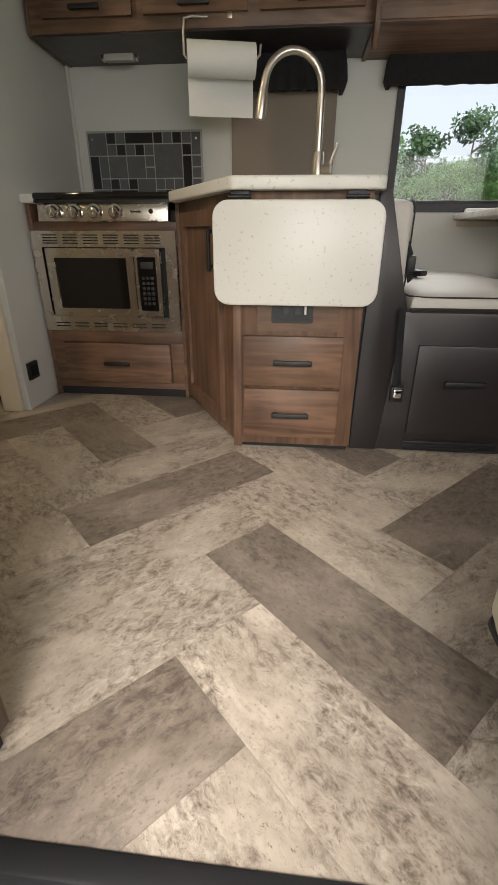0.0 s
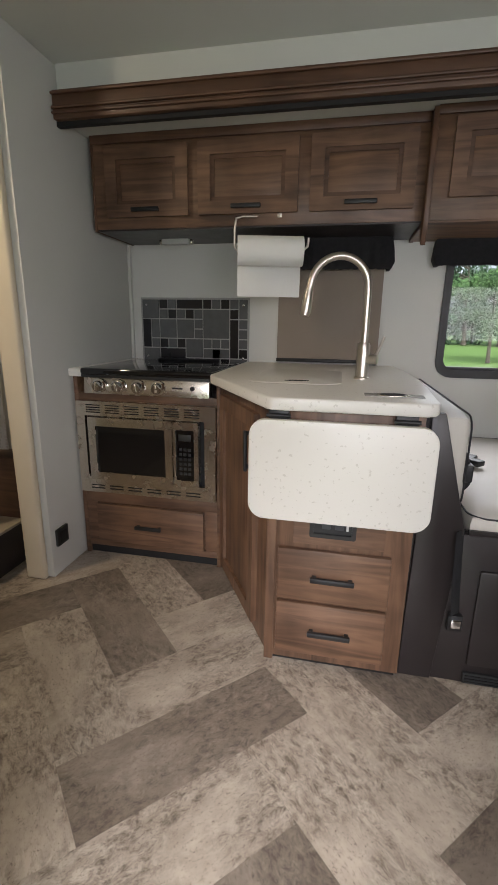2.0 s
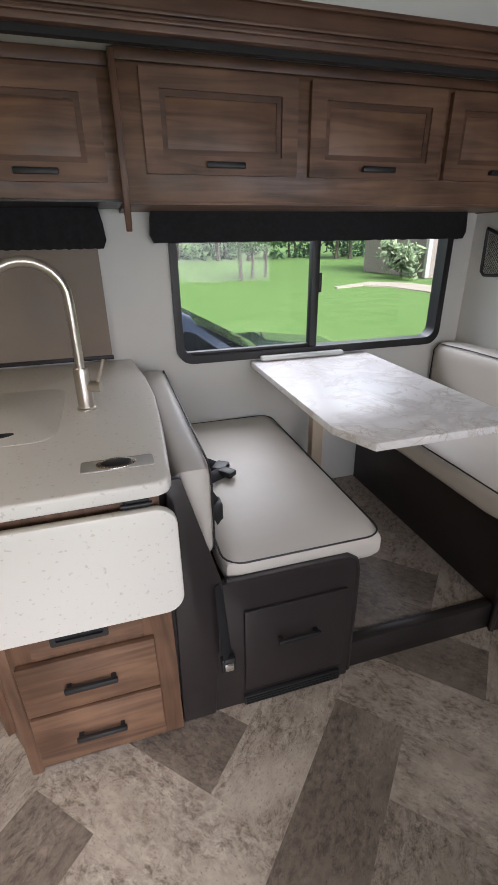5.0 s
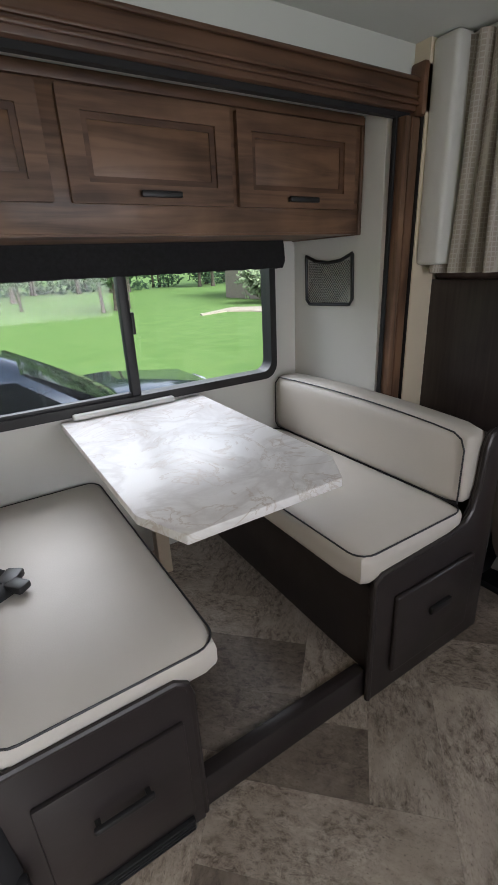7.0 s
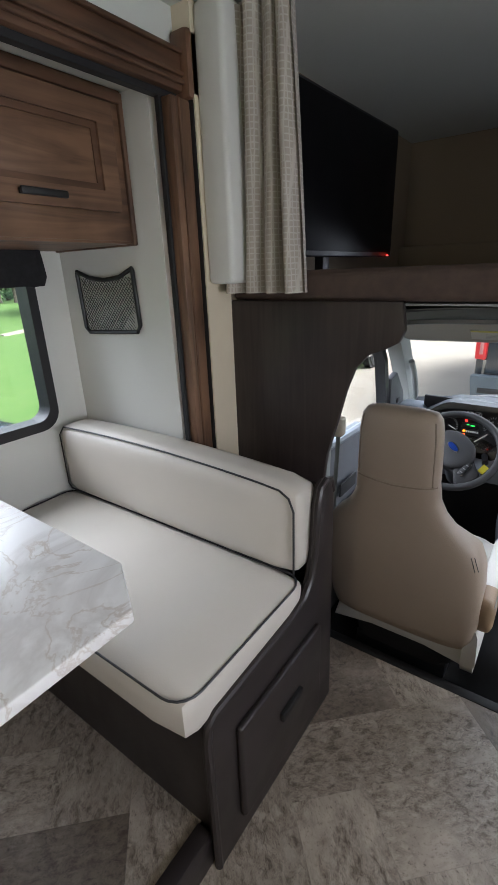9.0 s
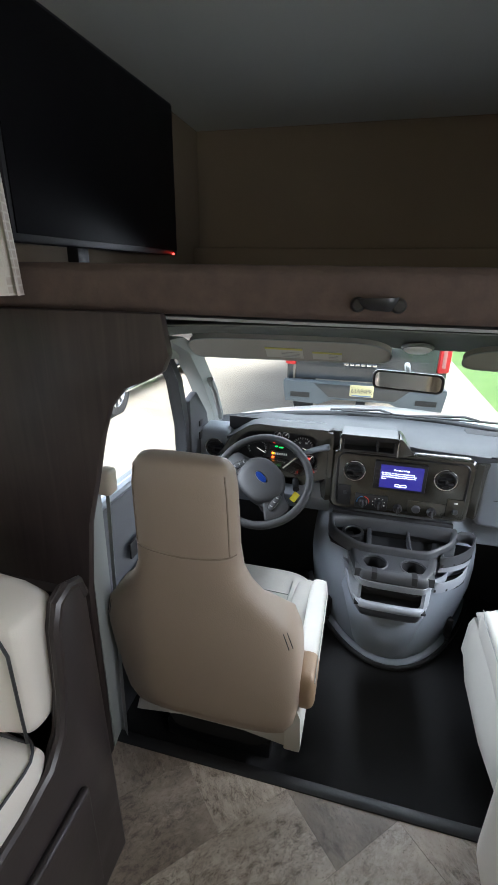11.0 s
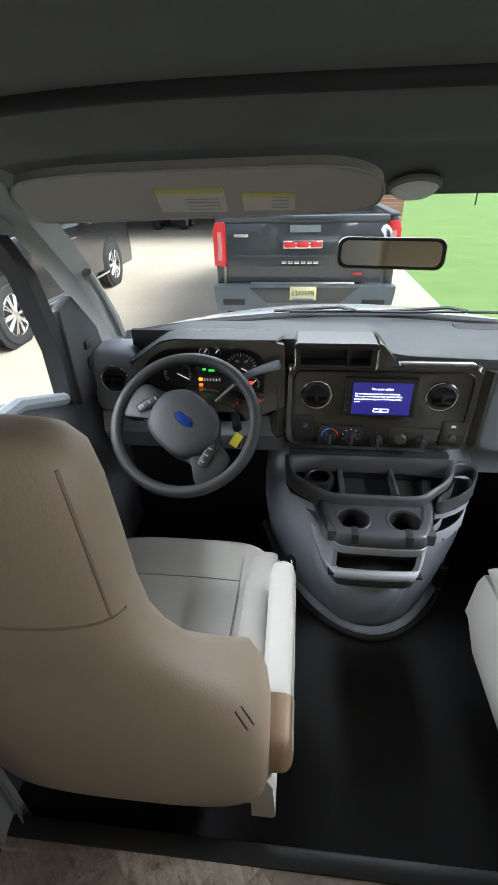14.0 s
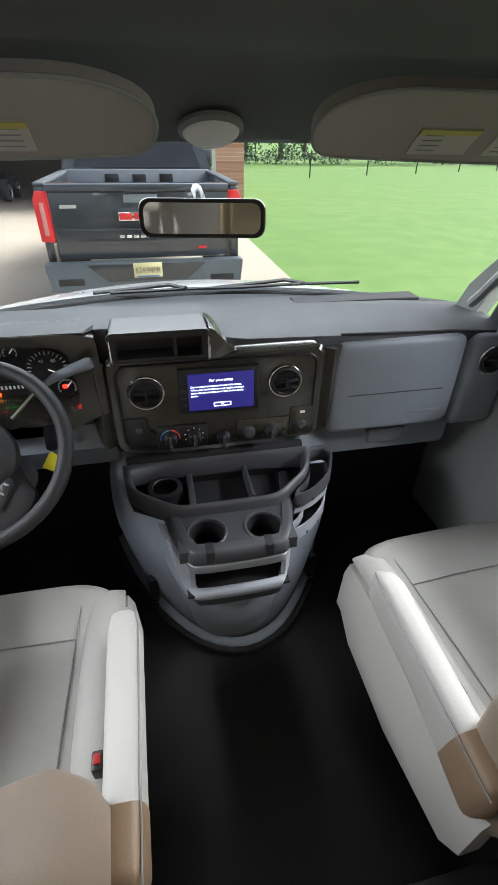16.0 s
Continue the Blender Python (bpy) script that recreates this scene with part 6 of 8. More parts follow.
pocket = [(4.03, 0.828), (3.95, 0.834), (3.905, 0.862), (3.875, 0.905), (3.858, 0.895), (3.880, 0.845), (3.915, 0.80), (3.955, 0.768), (4.03, 0.745)]
for z1, d, m_ in ((0.400, 0.0, DASHD), (0.290, -0.012, GBAND)):
    pk = [(x + d, y - d) for x, y in pocket]
    sb = tub(pk, 0.014, lambda x: z1 + 0.2 * (x - 3.9), 0.045, "side_bin", m_, dk)
    part("bin_floor", prism(inset(pk, 0.003), "z", z1 - 0.05, z1 - 0.04), MATTE, sb)
part("side_band", loft([[(x, y, z) for x, y in rounder([(3.868, 0.900), (3.885, 0.848), (3.918, 0.803), (3.958, 0.771), (4.03, 0.75)]) + rounder([(4.03, 0.775), (3.965, 0.79), (3.93, 0.82), (3.90, 0.855), (3.88, 0.90)])] for z in (0.322, 0.330, 0.352, 0.358)]), GBAND, dk, "pale grey band", 60)


# cab seats
def cab_seat(cy, s, label, lean=0.0):
    """A bucket seat; s is the side of its inner armrest (-1: towards smaller y)."""
    st_ = thing("cab_seat", (3.5, cy, -0.1), label, "seat", "cab seats")
    prof = ((0.130, 3.235, 0.215, 0.030, 0.0), (0.150, 3.232, 0.245, 0.050, 0.0), (0.20, 3.228, 0.262, 0.062, 0.01), (0.28, 3.222, 0.272, 0.068, 0.03), (0.37, 3.215, 0.276, 0.070, 0.05), (0.46, 3.207, 0.274, 0.070, 0.06), (0.50, 3.202, 0.269, 0.067, 0.06), (0.548, 3.198, 0.255, 0.061, 0.06), (0.582, 3.196, 0.228, 0.055, 0.035), (0.62, 3.193, 0.188, 0.053, 0.005), (0.66, 3.190, 0.157, 0.054, 0.0), (0.70, 3.187, 0.139, 0.056, 0.0), (0.765, 3.184, 0.133, 0.057, 0.0), (0.85, 3.178, 0.131, 0.056, 0.0), (0.93, 3.172, 0.128, 0.053, 0.0), (0.975, 3.170, 0.122, 0.046, 0.0), (0.995, 3.170, 0.108, 0.034, 0.0), (1.002, 3.170, 0.085, 0.018, 0.0))

    def mid(z):
        return cy + lean * min(1.0, max(0.0, (z - 0.25) / 0.5))

    rings = []
    for z, x, w, d, bol in prof:
        row = []
        for px, py, pz in oval(x, mid(z), d, w, z, 44, 3.2):
            u = abs(py - mid(z)) / w
            if px > x:
                px += bol * max(0.0, (u - 0.45) / 0.55) ** 1.6 - 0.25 * bol * (1 - u)
            row.append((px, py, pz))
        rings.append(row)
    bk = part("backrest", loft(rings), TAUPE, st_, "taupe backrest with a tall headrest", 60)

    def rear(u, z):
        """A place on the back of the backrest; u runs from -1 to 1 across it."""
        for a, b in zip(prof, prof[1:]):
            if a[0] <= z <= b[0]:
                f = (z - a[0]) / (b[0] - a[0])
                x, w, d = (a[k] + f * (b[k] - a[k]) for k in (1, 2, 3))
                return (x - d * (1 - abs(u) ** 3.2) ** (1 / 3.2) - 0.0005, mid(z) + u * w, z)
        return (prof[-1][1], cy, prof[-1][0])

    SEAM = [k / 12 - 1 for k in range(25)]
    part("neck_seam", tube([rear(u * 0.985, 0.752 + 0.010 * abs(u)) for u in SEAM], 0.0022, 5), SEAMT, bk)

    def along(k, z0, z1):
        """A line up the backrest through the k-th place of each ring."""
        return [rings[q][k] for q, row in enumerate(prof) if z0 <= row[0] <= z1]

    for k in (15, 29):
        part("headrest_seam", tube(along(k, 0.76, 0.98), 0.0022, 5), SEAMT, bk)
    for k in (13, 14, 30, 31):
        part("shoulder_stitch", tube(along(k, 0.47, 0.555), 0.0014, 5), PIPING, bk)
    part("valance", prism([(cy - 0.235, 0.15), (cy + 0.235, 0.15), (cy + 0.26, 0.05), (cy + 0.10, 0.075), (cy - 0.10, 0.075), (cy - 0.26, 0.05)], "x", 3.232, 3.240, 0.002), PGREY, st_, "pale grey lower valance")
    seat_ = part("seat_pad", loft([oval(x, cy, 0.285 * f, 0.262 * f2, z, 48, 5.0) for x, f, f2, z in ((3.50, 0.94, 0.96, 0.10), (3.505, 0.99, 0.995, 0.13), (3.51, 1.0, 1.0, 0.22), (3.508, 0.985, 0.99, 0.262), (3.505, 0.955, 0.965, 0.280), (3.50, 0.90, 0.92, 0.290))]), PGREY, st_, "pale grey seat pad", 60)
    for e in (-1, 1):
        part("seat_seam", tube([(3.24, cy + e * 0.158, 0.2915), (3.45, cy + e * 0.160, 0.293), (3.66, cy + e * 0.166, 0.2925), (3.745, cy + e * 0.168, 0.285), (3.775, cy + e * 0.168, 0.262)], 0.0018, 5), LINER, seat_)
        part("side_bolster", loft([[(x, cy + e * (0.215 + 0.044 * math.cos(a)), 0.268 + hh * math.sin(a)) for a in (2 * math.pi * k / 16 for k in range(16))] for x, hh in ((3.245, 0.02), (3.26, 0.036), (3.45, 0.042), (3.62, 0.036), (3.71, 0.026), (3.745, 0.010))]), PGREY, seat_, "", 60)
    part("seat_cross_seam", tube([(3.622, cy - 0.162, 0.292), (3.625, cy - 0.05, 0.2935), (3.625, cy + 0.05, 0.2935), (3.622, cy + 0.162, 0.292)], 0.0016, 5), LINER, seat_)
    part("side_shield", loft([[(x, cy + s * (0.262 + o_), z) for o_, z in ((0.0, 0.25), (0.012, 0.22), (0.018, 0.10), (0.012, lo), (-0.03, lo), (-0.03, 0.25))] for x, lo in ((3.20, 0.09), (3.24, 0.03), (3.45, 0.0), (3.66, 0.03), (3.745, 0.10))]), PGREY, st_, "pale grey side shield", 60)
    ya = cy + s * 0.277
    mt_ = Matrix.Translation((3.405, ya, 0.352)) @ Matrix.Rotation(radians(-7), 4, "Y")

    def arm(x0, x1, grow, n=12):
        """A slim rest, rounded in front, deeper towards its rear end."""
        rows = []
        for k in range(n + 1):
            x = x0 + (x1 - x0) * k / n
            nose_ = math.sqrt(max(0.03, 1 - max(0.0, (x - 0.15) / 0.061) ** 2)) * math.sqrt(max(0.12, 1 - max(0.0, (-0.185 - x) / 0.026) ** 2))
            lo = -0.055 - 0.04 * max(0.0, -x) / 0.2
            rows.append([(x, (0.031 + grow) * nose_ * math.copysign(abs(math.cos(a)) ** 0.6, math.cos(a)), (0.046 + lo) / 2 + (0.046 - lo + 2 * grow) / 2 * nose_ * math.copysign(abs(math.sin(a)) ** 0.6, math.sin(a))) for a in (2 * math.pi * q / 24 for q in range(24))])
        return loft(rows)

    ar = part("armrest", turned(arm(-0.115, 0.21, 0.0), mt_), PGREY, st_, "pale grey inner armrest", 60)
    part("arm_end", turned(arm(-0.21, -0.112, 0.0012), mt_), TAN, ar, "tan wrinkled armrest end", 60)
    part("arm_seam", turned(tube([(-0.20, s * 0.028, 0.036), (0.0, s * 0.028, 0.036), (0.15, s * 0.028, 0.036), (0.195, s * 0.018, 0.028)], 0.0014, 5), mt_), LINER, ar)
    part("buckle", box(3.355, 3.385, cy + s * 0.232 - 0.010, cy + s * 0.232 + 0.010, 0.28, 0.335, 0.004), BLACK, st_)
    part("buckle_button", box(3.362, 3.378, cy + s * 0.232 - 0.006, cy + s * 0.232 + 0.006, 0.335, 0.341, 0.002), mat("buckle_red", (0.30, 0.008, 0.006), 0.4), st_, "red belt buckle button")
    part("skirt", loft([[(x, y, z) for x, y, z in oval(3.49, cy, a, b, z, 24, 5)] for a, b, z in ((0.22, 0.20, -0.04), (0.23, 0.215, 0.05), (0.25, 0.23, 0.11))]), MATTE, st_)
    part("pedestal", box(3.28, 3.70, cy - 0.18, cy + 0.18, -0.10, -0.03, 0.01), BLACK, st_)
    return st_


cab_seat(1.605, -1, "taupe leather driver seat with pale grey pad and inner armrest", 0.035)
seat2 = cab_seat(0.512, 1, "pale grey leather passenger seat with inner armrest")
seat2.rotation_euler = (0, 0, radians(2.5))

# visors, mirror, dome lamp
VIS = mat("grey_visor_cloth", (0.30, 0.285, 0.255), 0.8, var=0.05, bump=0.2, bscale=300)
STK, YEL = mat("label_white", (0.44, 0.43, 0.40), 0.5), mat("label_yellow", (0.46, 0.42, 0.10), 0.5)
for s in (1, -1):
    vi = thing("sun_visor", (3.7, CY + s * 0.4, 1.16), "grey cloth sun visor with warning labels", "sun visor", "sun visors")
    o = soften([(0.095, 0.02), (0.108, -0.026), (0.16, -0.036), (0.68, -0.056), (0.74, -0.055), (0.745, 0.03), (0.68, 0.07), (0.25, 0.08), (0.17, 0.078), (0.113, 0.055)])
    mv = Matrix.Translation((3.70, CY, 1.165)) @ Matrix.Rotation(radians(-52), 4, "Y")
    q = loft([[(-0.009 * f, s * y, z) for y, z in o] for f in (-1, -0.3, 0.3, 1)])
    bmesh.ops.bevel(q, geom=[e for e in q.edges if len(e.link_faces) == 2 and e.calc_face_angle(0) > 0.9], offset=0.004, segments=2, affect="EDGES")
    part("board", turned(q, mv), VIS, vi)
    part("edge_welt", turned(tube([(-0.0085, s * y, z) for y, z in o], 0.0028, 6, closed=True), mv), LINER, vi)
    for y0, y1, z0, z1 in ((0.362, 0.480, -0.026, 0.034), (0.243, 0.332, -0.024, 0.022)):
        lb = part("label", turned(box(-0.0115, -0.009, min(s * y0, s * y1), max(s * y0, s * y1), z0, z1), mv), STK, vi, "white warning label")
        part("label_band", turned(box(-0.0125, -0.0105, min(s * y0, s * y1), max(s * y0, s * y1), z1 - 0.009, z1), mv), YEL, lb, "yellow label band")
        for k in range(4):
            part("print_line", turned(box(-0.0123, -0.0113, min(s * (y0 + 0.01), s * (y1 - 0.05)), max(s * (y0 + 0.01), s * (y1 - 0.05)), z0 + 0.008 + 0.009 * k, z0 + 0.0092 + 0.009 * k), mv), LINER, lb)
dl = thing("dome_lamp", (3.75, 1.085, 1.18), "round pale dome lamp between the visors", "lamp")
part("lens", lathe([(0, -0.012), (0.035, -0.010), (0.045, -0.002), (0.047, 0.006), (0, 0.006)], Matrix.Translation((3.878, 1.093, 1.164)) @ Matrix.Rotation(radians(22), 4, "Y"), 24), PAPER, dl)
part("ring", lathe([(0.046, -0.003), (0.052, 0.002), (0.052, 0.008), (0.046, 0.008)], Matrix.Translation((3.878, 1.093, 1.164)) @ Matrix.Rotation(radians(22), 4, "Y"), 24), LINER, dl)
rm = thing("rear_view_mirror", (4.0, 1.095, 1.02), "black rear-view mirror on the windscreen", "mirror")
mm = Matrix.Translation((4.03, 1.095, 1.021)) @ Matrix.Rotation(radians(-10), 4, "Z") @ Matrix.Rotation(radians(6), 4, "Y")
part("housing", turned(loft([[(x, y, z) for y, z in rounded(-0.128 * f, 0.128 * f, -0.036 * f, 0.036 * f, 0.022 * f, 6)] for x, f in ((0.035, 0.6), (0.015, 0.95), (-0.004, 1.0), (-0.010, 0.98))]), mm), BLACK, rm)
part("mirror_glass", turned(prism(rounded(-0.117, 0.117, -0.028, 0.028, 0.017, 6), "x", -0.0125, -0.0095), mm), mat("mirror_silver", (0.6, 0.6, 0.6), 0.02, 1.0, var=0.0), rm, "mirror glass")
part("stem", tube([(4.05, 1.095, 1.035), (4.08, 1.095, 1.055), (4.12, 1.095, 1.062), (4.135, 1.095, 1.063)], 0.012, 8), BLACK, rm)

# bonnet and wipers
WHITE = mat("white_car_paint", (0.78, 0.80, 0.82), 0.18, var=0.02, coat=0.5)
hd = thing("bonnet", (5.0, CY, 0.6), "white painted motorhome bonnet ahead of the windscreen", "bonnet")
part("panel", sheet([[(x0 + (back_x(y) - 4.62), y * 1.0, z - 0.03 * ((y - CY) / 0.85) ** 2) for y in ys] for x0, z in ((4.655, 0.655), (4.73, 0.672), (4.85, 0.668), (5.05, 0.64), (5.25, 0.56), (5.35, 0.40))], 0.02), WHITE, hd)
cw = part("cowl_grille", sheet([[(back_x(y) + 0.005, y, 0.70) for y in ys], [(back_x(y) + 0.06, y, 0.706) for y in ys]], 0.01), BLACK, hd)
for s in (1, -1):
    wp = thing("wiper", (4.6, CY + s * 0.3, 0.7), "black windscreen wiper resting on the glass", "wiper", "wipers")
    a = Vector((4.60, CY + s * 0.20 + 0.12, 0.725))
    b = Vector((4.52, CY + s * 0.20 - 0.38, 0.745))
    part("arm", tube([a, (a + b) / 2 + Vector((0.02, 0, 0.012)), b + Vector((0, 0.2, 0.005))], 0.007, 6), BLACK, wp)
    part("blade", tube([b + Vector((0.02, 0.44, -0.005)), b + Vector((0.01, 0.2, 0)), b], 0.006, 6), BLACK, wp)

# unseen shade, added to block sun and sky at the added sofa window
sw2 = thing("roller_shade", (2.15, YD - 0.04, 0.95), "unseen taupe roller shade added to block sun at the sofa window", "shade")
part("cloth", box(1.452, 2.848, YD - 0.048, YD - 0.044, 0.955, 1.548), SHADE, sw2)
part("bottom_bar", box(1.455, 2.845, YD - 0.046, YD - 0.030, 0.951, 0.966, 0.004), BLACK, sw2)

# sofa beside the entrance
so = thing("sofa", (2.0, 0.2, 0), "pale grey leatherette sofa with dark piping", "sofa")
part("base", box(1.22, 2.95, YD + 0.02, 0.52, 0.0, 0.288, 0.01), ESPR, so)
part("seat", pillow(1.137, 2.76, YD + 0.15, 0.605, 0.285, 0.455, 0.03, 0.012), SEAT, so)
part("lower_piping", tube(loop_z(1.141, 2.75, YD + 0.16, 0.601, 0.297, 0.03), 0.004, 6, closed=True), PIPING, so)
part("back", pillow(1.19, 2.95, YD + 0.005, YD + 0.17, 0.40, 0.85, 0.05, 0.012, top="y"), SEAT, so)
am = part("arm", pillow(2.78, 2.985, YD + 0.02, 0.94, 0.26, 0.60, 0.05, 0.01), SEAT, so)
part("piping", tube(loop_z(2.785, 2.98, YD + 0.03, 0.935, 0.585, 0.05), 0.004, 6, closed=True), PIPING, am)
part("arm_base", box(2.80, 2.97, YD + 0.03, 0.90, 0.0, 0.27, 0.01), ESPR, so)
part("piping", tube(loop_z(1.141, 2.75, YD + 0.16, 0.601, 0.443, 0.03), 0.004, 6, closed=True), PIPING, so)
ec = thing("entry_cabinet", (0.2, 0.2, 0), "brown stained wooden cabinet beside the entrance", "cabinet")
part("body", box(-0.55, 0.452, YD + 0.01, 0.555, 0.04, 0.80, 0.005), OAK, ec)
part("plinth", box(-0.54, 0.44, YD + 0.02, 0.54, 0.0, 0.04), MATTE, ec)
part("top", box(-0.56, 0.462, YD + 0.005, 0.565, 0.80, 0.83, 0.006), QUARTZ, ec)

# ---- outside things ----
PAINT = mat("dark_grey_paint", (0.034, 0.040, 0.046), 0.22, 0.3, var=0.05, coat=0.8)
PAINTB = mat("black_paint", (0.012, 0.013, 0.015), 0.18, 0.2, var=0.05, coat=0.8)
TYRE = mat("tyre_rubber", (0.02, 0.02, 0.021), 0.75)
# Red with added emission, so tail lights, badge and trim mark glow faintly.
RED = glow("glowing_red", (0.42, 0.015, 0.015), 0.25)
DGLASS = mat("dark_car_glass", (0.01, 0.012, 0.014), 0.05, coat=0.3)


def wheel(parent, x, y, z, r=0.40, w=0.26, out=1):
    m = Matrix.Translation((x, y, z)) @ Matrix.Rotation(radians(-90 * out), 4, "X")
    t = part("wheel", lathe([(r * 0.66, -w / 2), (r * 0.92, -w / 2), (r, -w / 3), (r, w / 3), (r * 0.92, w / 2), (r * 0.66, w / 2)], m, 36), TYRE, parent)
    rim = part("rim", lathe([(r * 0.69, w / 2 - 0.01), (r * 0.66, w / 2 + 0.004), (r * 0.62, w / 2 - 0.03), (r * 0.60, 0), (0, 0)], m, 36), CHROME, t, "silver alloy rim")
    bm = None
    for k in range(10):
        a = 2 * math.pi * k / 10
        for d in (-0.09, 0.09):
            p0 = Vector((0.05 * math.cos(a), 0.05 * math.sin(a), w / 2 - 0.01))
            p1 = Vector((r * 0.63 * math.cos(a + d), r * 0.63 * math.sin(a + d), w / 2 - 0.012))
            bm = tube([m @ p0, m @ p1], [0.022, 0.013], 5, bm=bm)
    part("spokes", bm, CHROME, t, "silver spokes")
    part("hub_cap", lathe([(0, w / 2 + 0.006), (0.05, w / 2 + 0.002), (0.06, w / 2 - 0.02)], m, 20), CHROME, t)


# pickup truck
RAIL = mat("grey_bed_rail", (0.10, 0.11, 0.12), 0.45, var=0.1)
TX, TY = 8.32, 1.25
tr = thing("pickup_truck", (TX + 2.7, TY, GROUND), "dark grey pickup truck parked ahead with its tailgate closed", "truck")
for s in (1, -1):
    prof = [(TX + 0.02, 0.02), (TX + 0.02, 0.62), (TX + 0.05, 0.735), (TX + 1.95, 0.755), (TX + 1.95, -0.12), (TX + 1.62, -0.12), (TX + 1.55, 0.06), (TX + 1.40, 0.20), (TX + 1.15, 0.25), (TX + 0.90, 0.20), (TX + 0.75, 0.06), (TX + 0.68, -0.10), (TX + 0.25, -0.06)]
    part("bed_side", prism(prof, "y", TY + s * 1.02 - 0.09 * (s > 0), TY + s * 1.02 + 0.09 * (s < 0), 0.02), PAINT, tr)
    part("bed_rail", box(TX + 0.06, TX + 1.94, TY + s * 0.97 - 0.055, TY + s * 0.97 + 0.055, 0.735, 0.768, 0.012), RAIL, tr)
    tl = part("tail_light", prism([(0.905 * s + TY, 0.23), (1.035 * s + TY, 0.24), (1.04 * s + TY, 0.62), (1.005 * s + TY, 0.70), (0.915 * s + TY, 0.69)], "x", TX - 0.02, TX + 0.12, 0.012), RED, tr, "red tail light")
    part("light_core", box(TX - 0.026, TX - 0.015, TY + s * 0.965 - 0.022, TY + s * 0.965 + 0.022, 0.30, 0.60, 0.006), mat("lens_pale", (0.55, 0.25, 0.24), 0.3), tl)
    wheel(tr, TX + 1.15, TY + s * 0.90, GROUND + 0.41, 0.41, out=s)
    wheel(tr, TX + 4.9, TY + s * 0.90, GROUND + 0.41, 0.41, out=s)
tg = part("tailgate", box(TX - 0.01, TX + 0.07, TY - 0.895, TY + 0.895, 0.055, 0.70, 0.015, 3), PAINT, tr)
part("tailgate_spoiler", prism([(TX - 0.05, 0.70), (TX - 0.04, 0.755), (TX + 0.09, 0.765), (TX + 0.09, 0.69), (TX - 0.015, 0.68)], "y", TY - 0.90, TY + 0.90, 0.008), PAINT, tg)
part("upper_crease", box(TX - 0.022, TX - 0.008, TY - 0.83, TY + 0.83, 0.335, 0.355, 0.006), PAINT, tg)
part("lower_crease", prism([(TY - 0.55, 0.20), (TY + 0.55, 0.20), (TY + 0.63, 0.25), (TY - 0.63, 0.25)], "x", TX - 0.020, TX - 0.008, 0.004), PAINT, tg)
part("handle_recess", box(TX - 0.020, TX - 0.008, TY - 0.17, TY + 0.17, 0.59, 0.665, 0.01), DASHG, tg)
part("maker_badge", box(TX - 0.034, TX - 0.008, TY - 0.20, TY + 0.24, 0.425, 0.51, 0.008), CHROME, tg, "chrome and red badge")
for k in range(3):
    part("badge_letter_shape", box(TX - 0.040, TX - 0.032, TY - 0.19 + k * 0.147, TY - 0.065 + k * 0.147, 0.436, 0.499, 0.004), RED, tg, "red badge shape")
for k in range(6):
    part("model_badge", box(TX - 0.028, TX - 0.008, TY - 0.16 + k * 0.072, TY - 0.105 + k * 0.072, 0.262, 0.292, 0.003), CHROME, tg)
part("dealer_mark", box(TX - 0.022, TX - 0.008, TY + 0.64, TY + 0.80, 0.545, 0.575, 0.002), STK, tg)
part("trim_mark", box(TX - 0.022, TX - 0.008, TY - 0.66, TY - 0.56, 0.14, 0.165, 0.002), RED, tg)
bp = part("bumper", loft([[(x, TY + y, z) for y, z in ((-1.03, 0.045), (1.03, 0.045), (1.03, -0.02), (1.0, -0.23), (0.55, -0.25), (0.35, -0.17), (-0.35, -0.17), (-0.55, -0.25), (-1.0, -0.23), (-1.03, -0.02))] for x in (TX - 0.17, TX - 0.02)]), mat("blue_grey_bumper", (0.10, 0.125, 0.15), 0.35, 0.3, coat=0.3), tr, "grey step bumper")
part("bumper_recess", prism([(TY - 0.62, 0.03), (TY + 0.62, 0.03), (TY + 0.42, -0.14), (TY - 0.42, -0.14)], "x", TX - 0.178, TX - 0.165, 0.004), PAINT, bp)
part("tow_hitch", box(TX - 0.14, TX + 0.1, TY - 0.06, TY + 0.06, -0.30, -0.20, 0.01), BLACK, bp)
for s in (1, -1):
    part("bumper_step", box(TX - 0.176, TX - 0.165, TY + s * 0.80 - 0.13, TY + s * 0.80 + 0.13, -0.17, -0.10, 0.006), BLACK, bp)
np_ = part("number_plate", box(TX - 0.192, TX - 0.178, TY - 0.150, TY + 0.150, -0.105, 0.045, 0.006), mat("plate_yellow", (0.66, 0.62, 0.33), 0.4), tr, "pale yellow number plate")
lettering("plate_number", "63A94PR", 0.088, Matrix.Translation((TX - 0.193, TY, -0.033)) @ FACE @ Matrix.Diagonal((0.80, 1.0, 1.0, 1.0)), mat("plate_ink", (0.03, 0.03, 0.06), 0.5), np_)
part("plate_band", box(TX - 0.1935, TX - 0.190, TY - 0.12, TY + 0.12, -0.100, -0.085), mat("plate_blue", (0.08, 0.18, 0.4), 0.5), np_)
part("bed_floor", box(TX + 0.05, TX + 1.95, TY - 0.93, TY + 0.93, 0.22, 0.26), BLACK, tr)
fw = part("bed_front", box(TX + 1.90, TX + 1.96, TY - 0.95, TY + 0.95, 0.20, 0.78, 0.01), DASHG, tr)
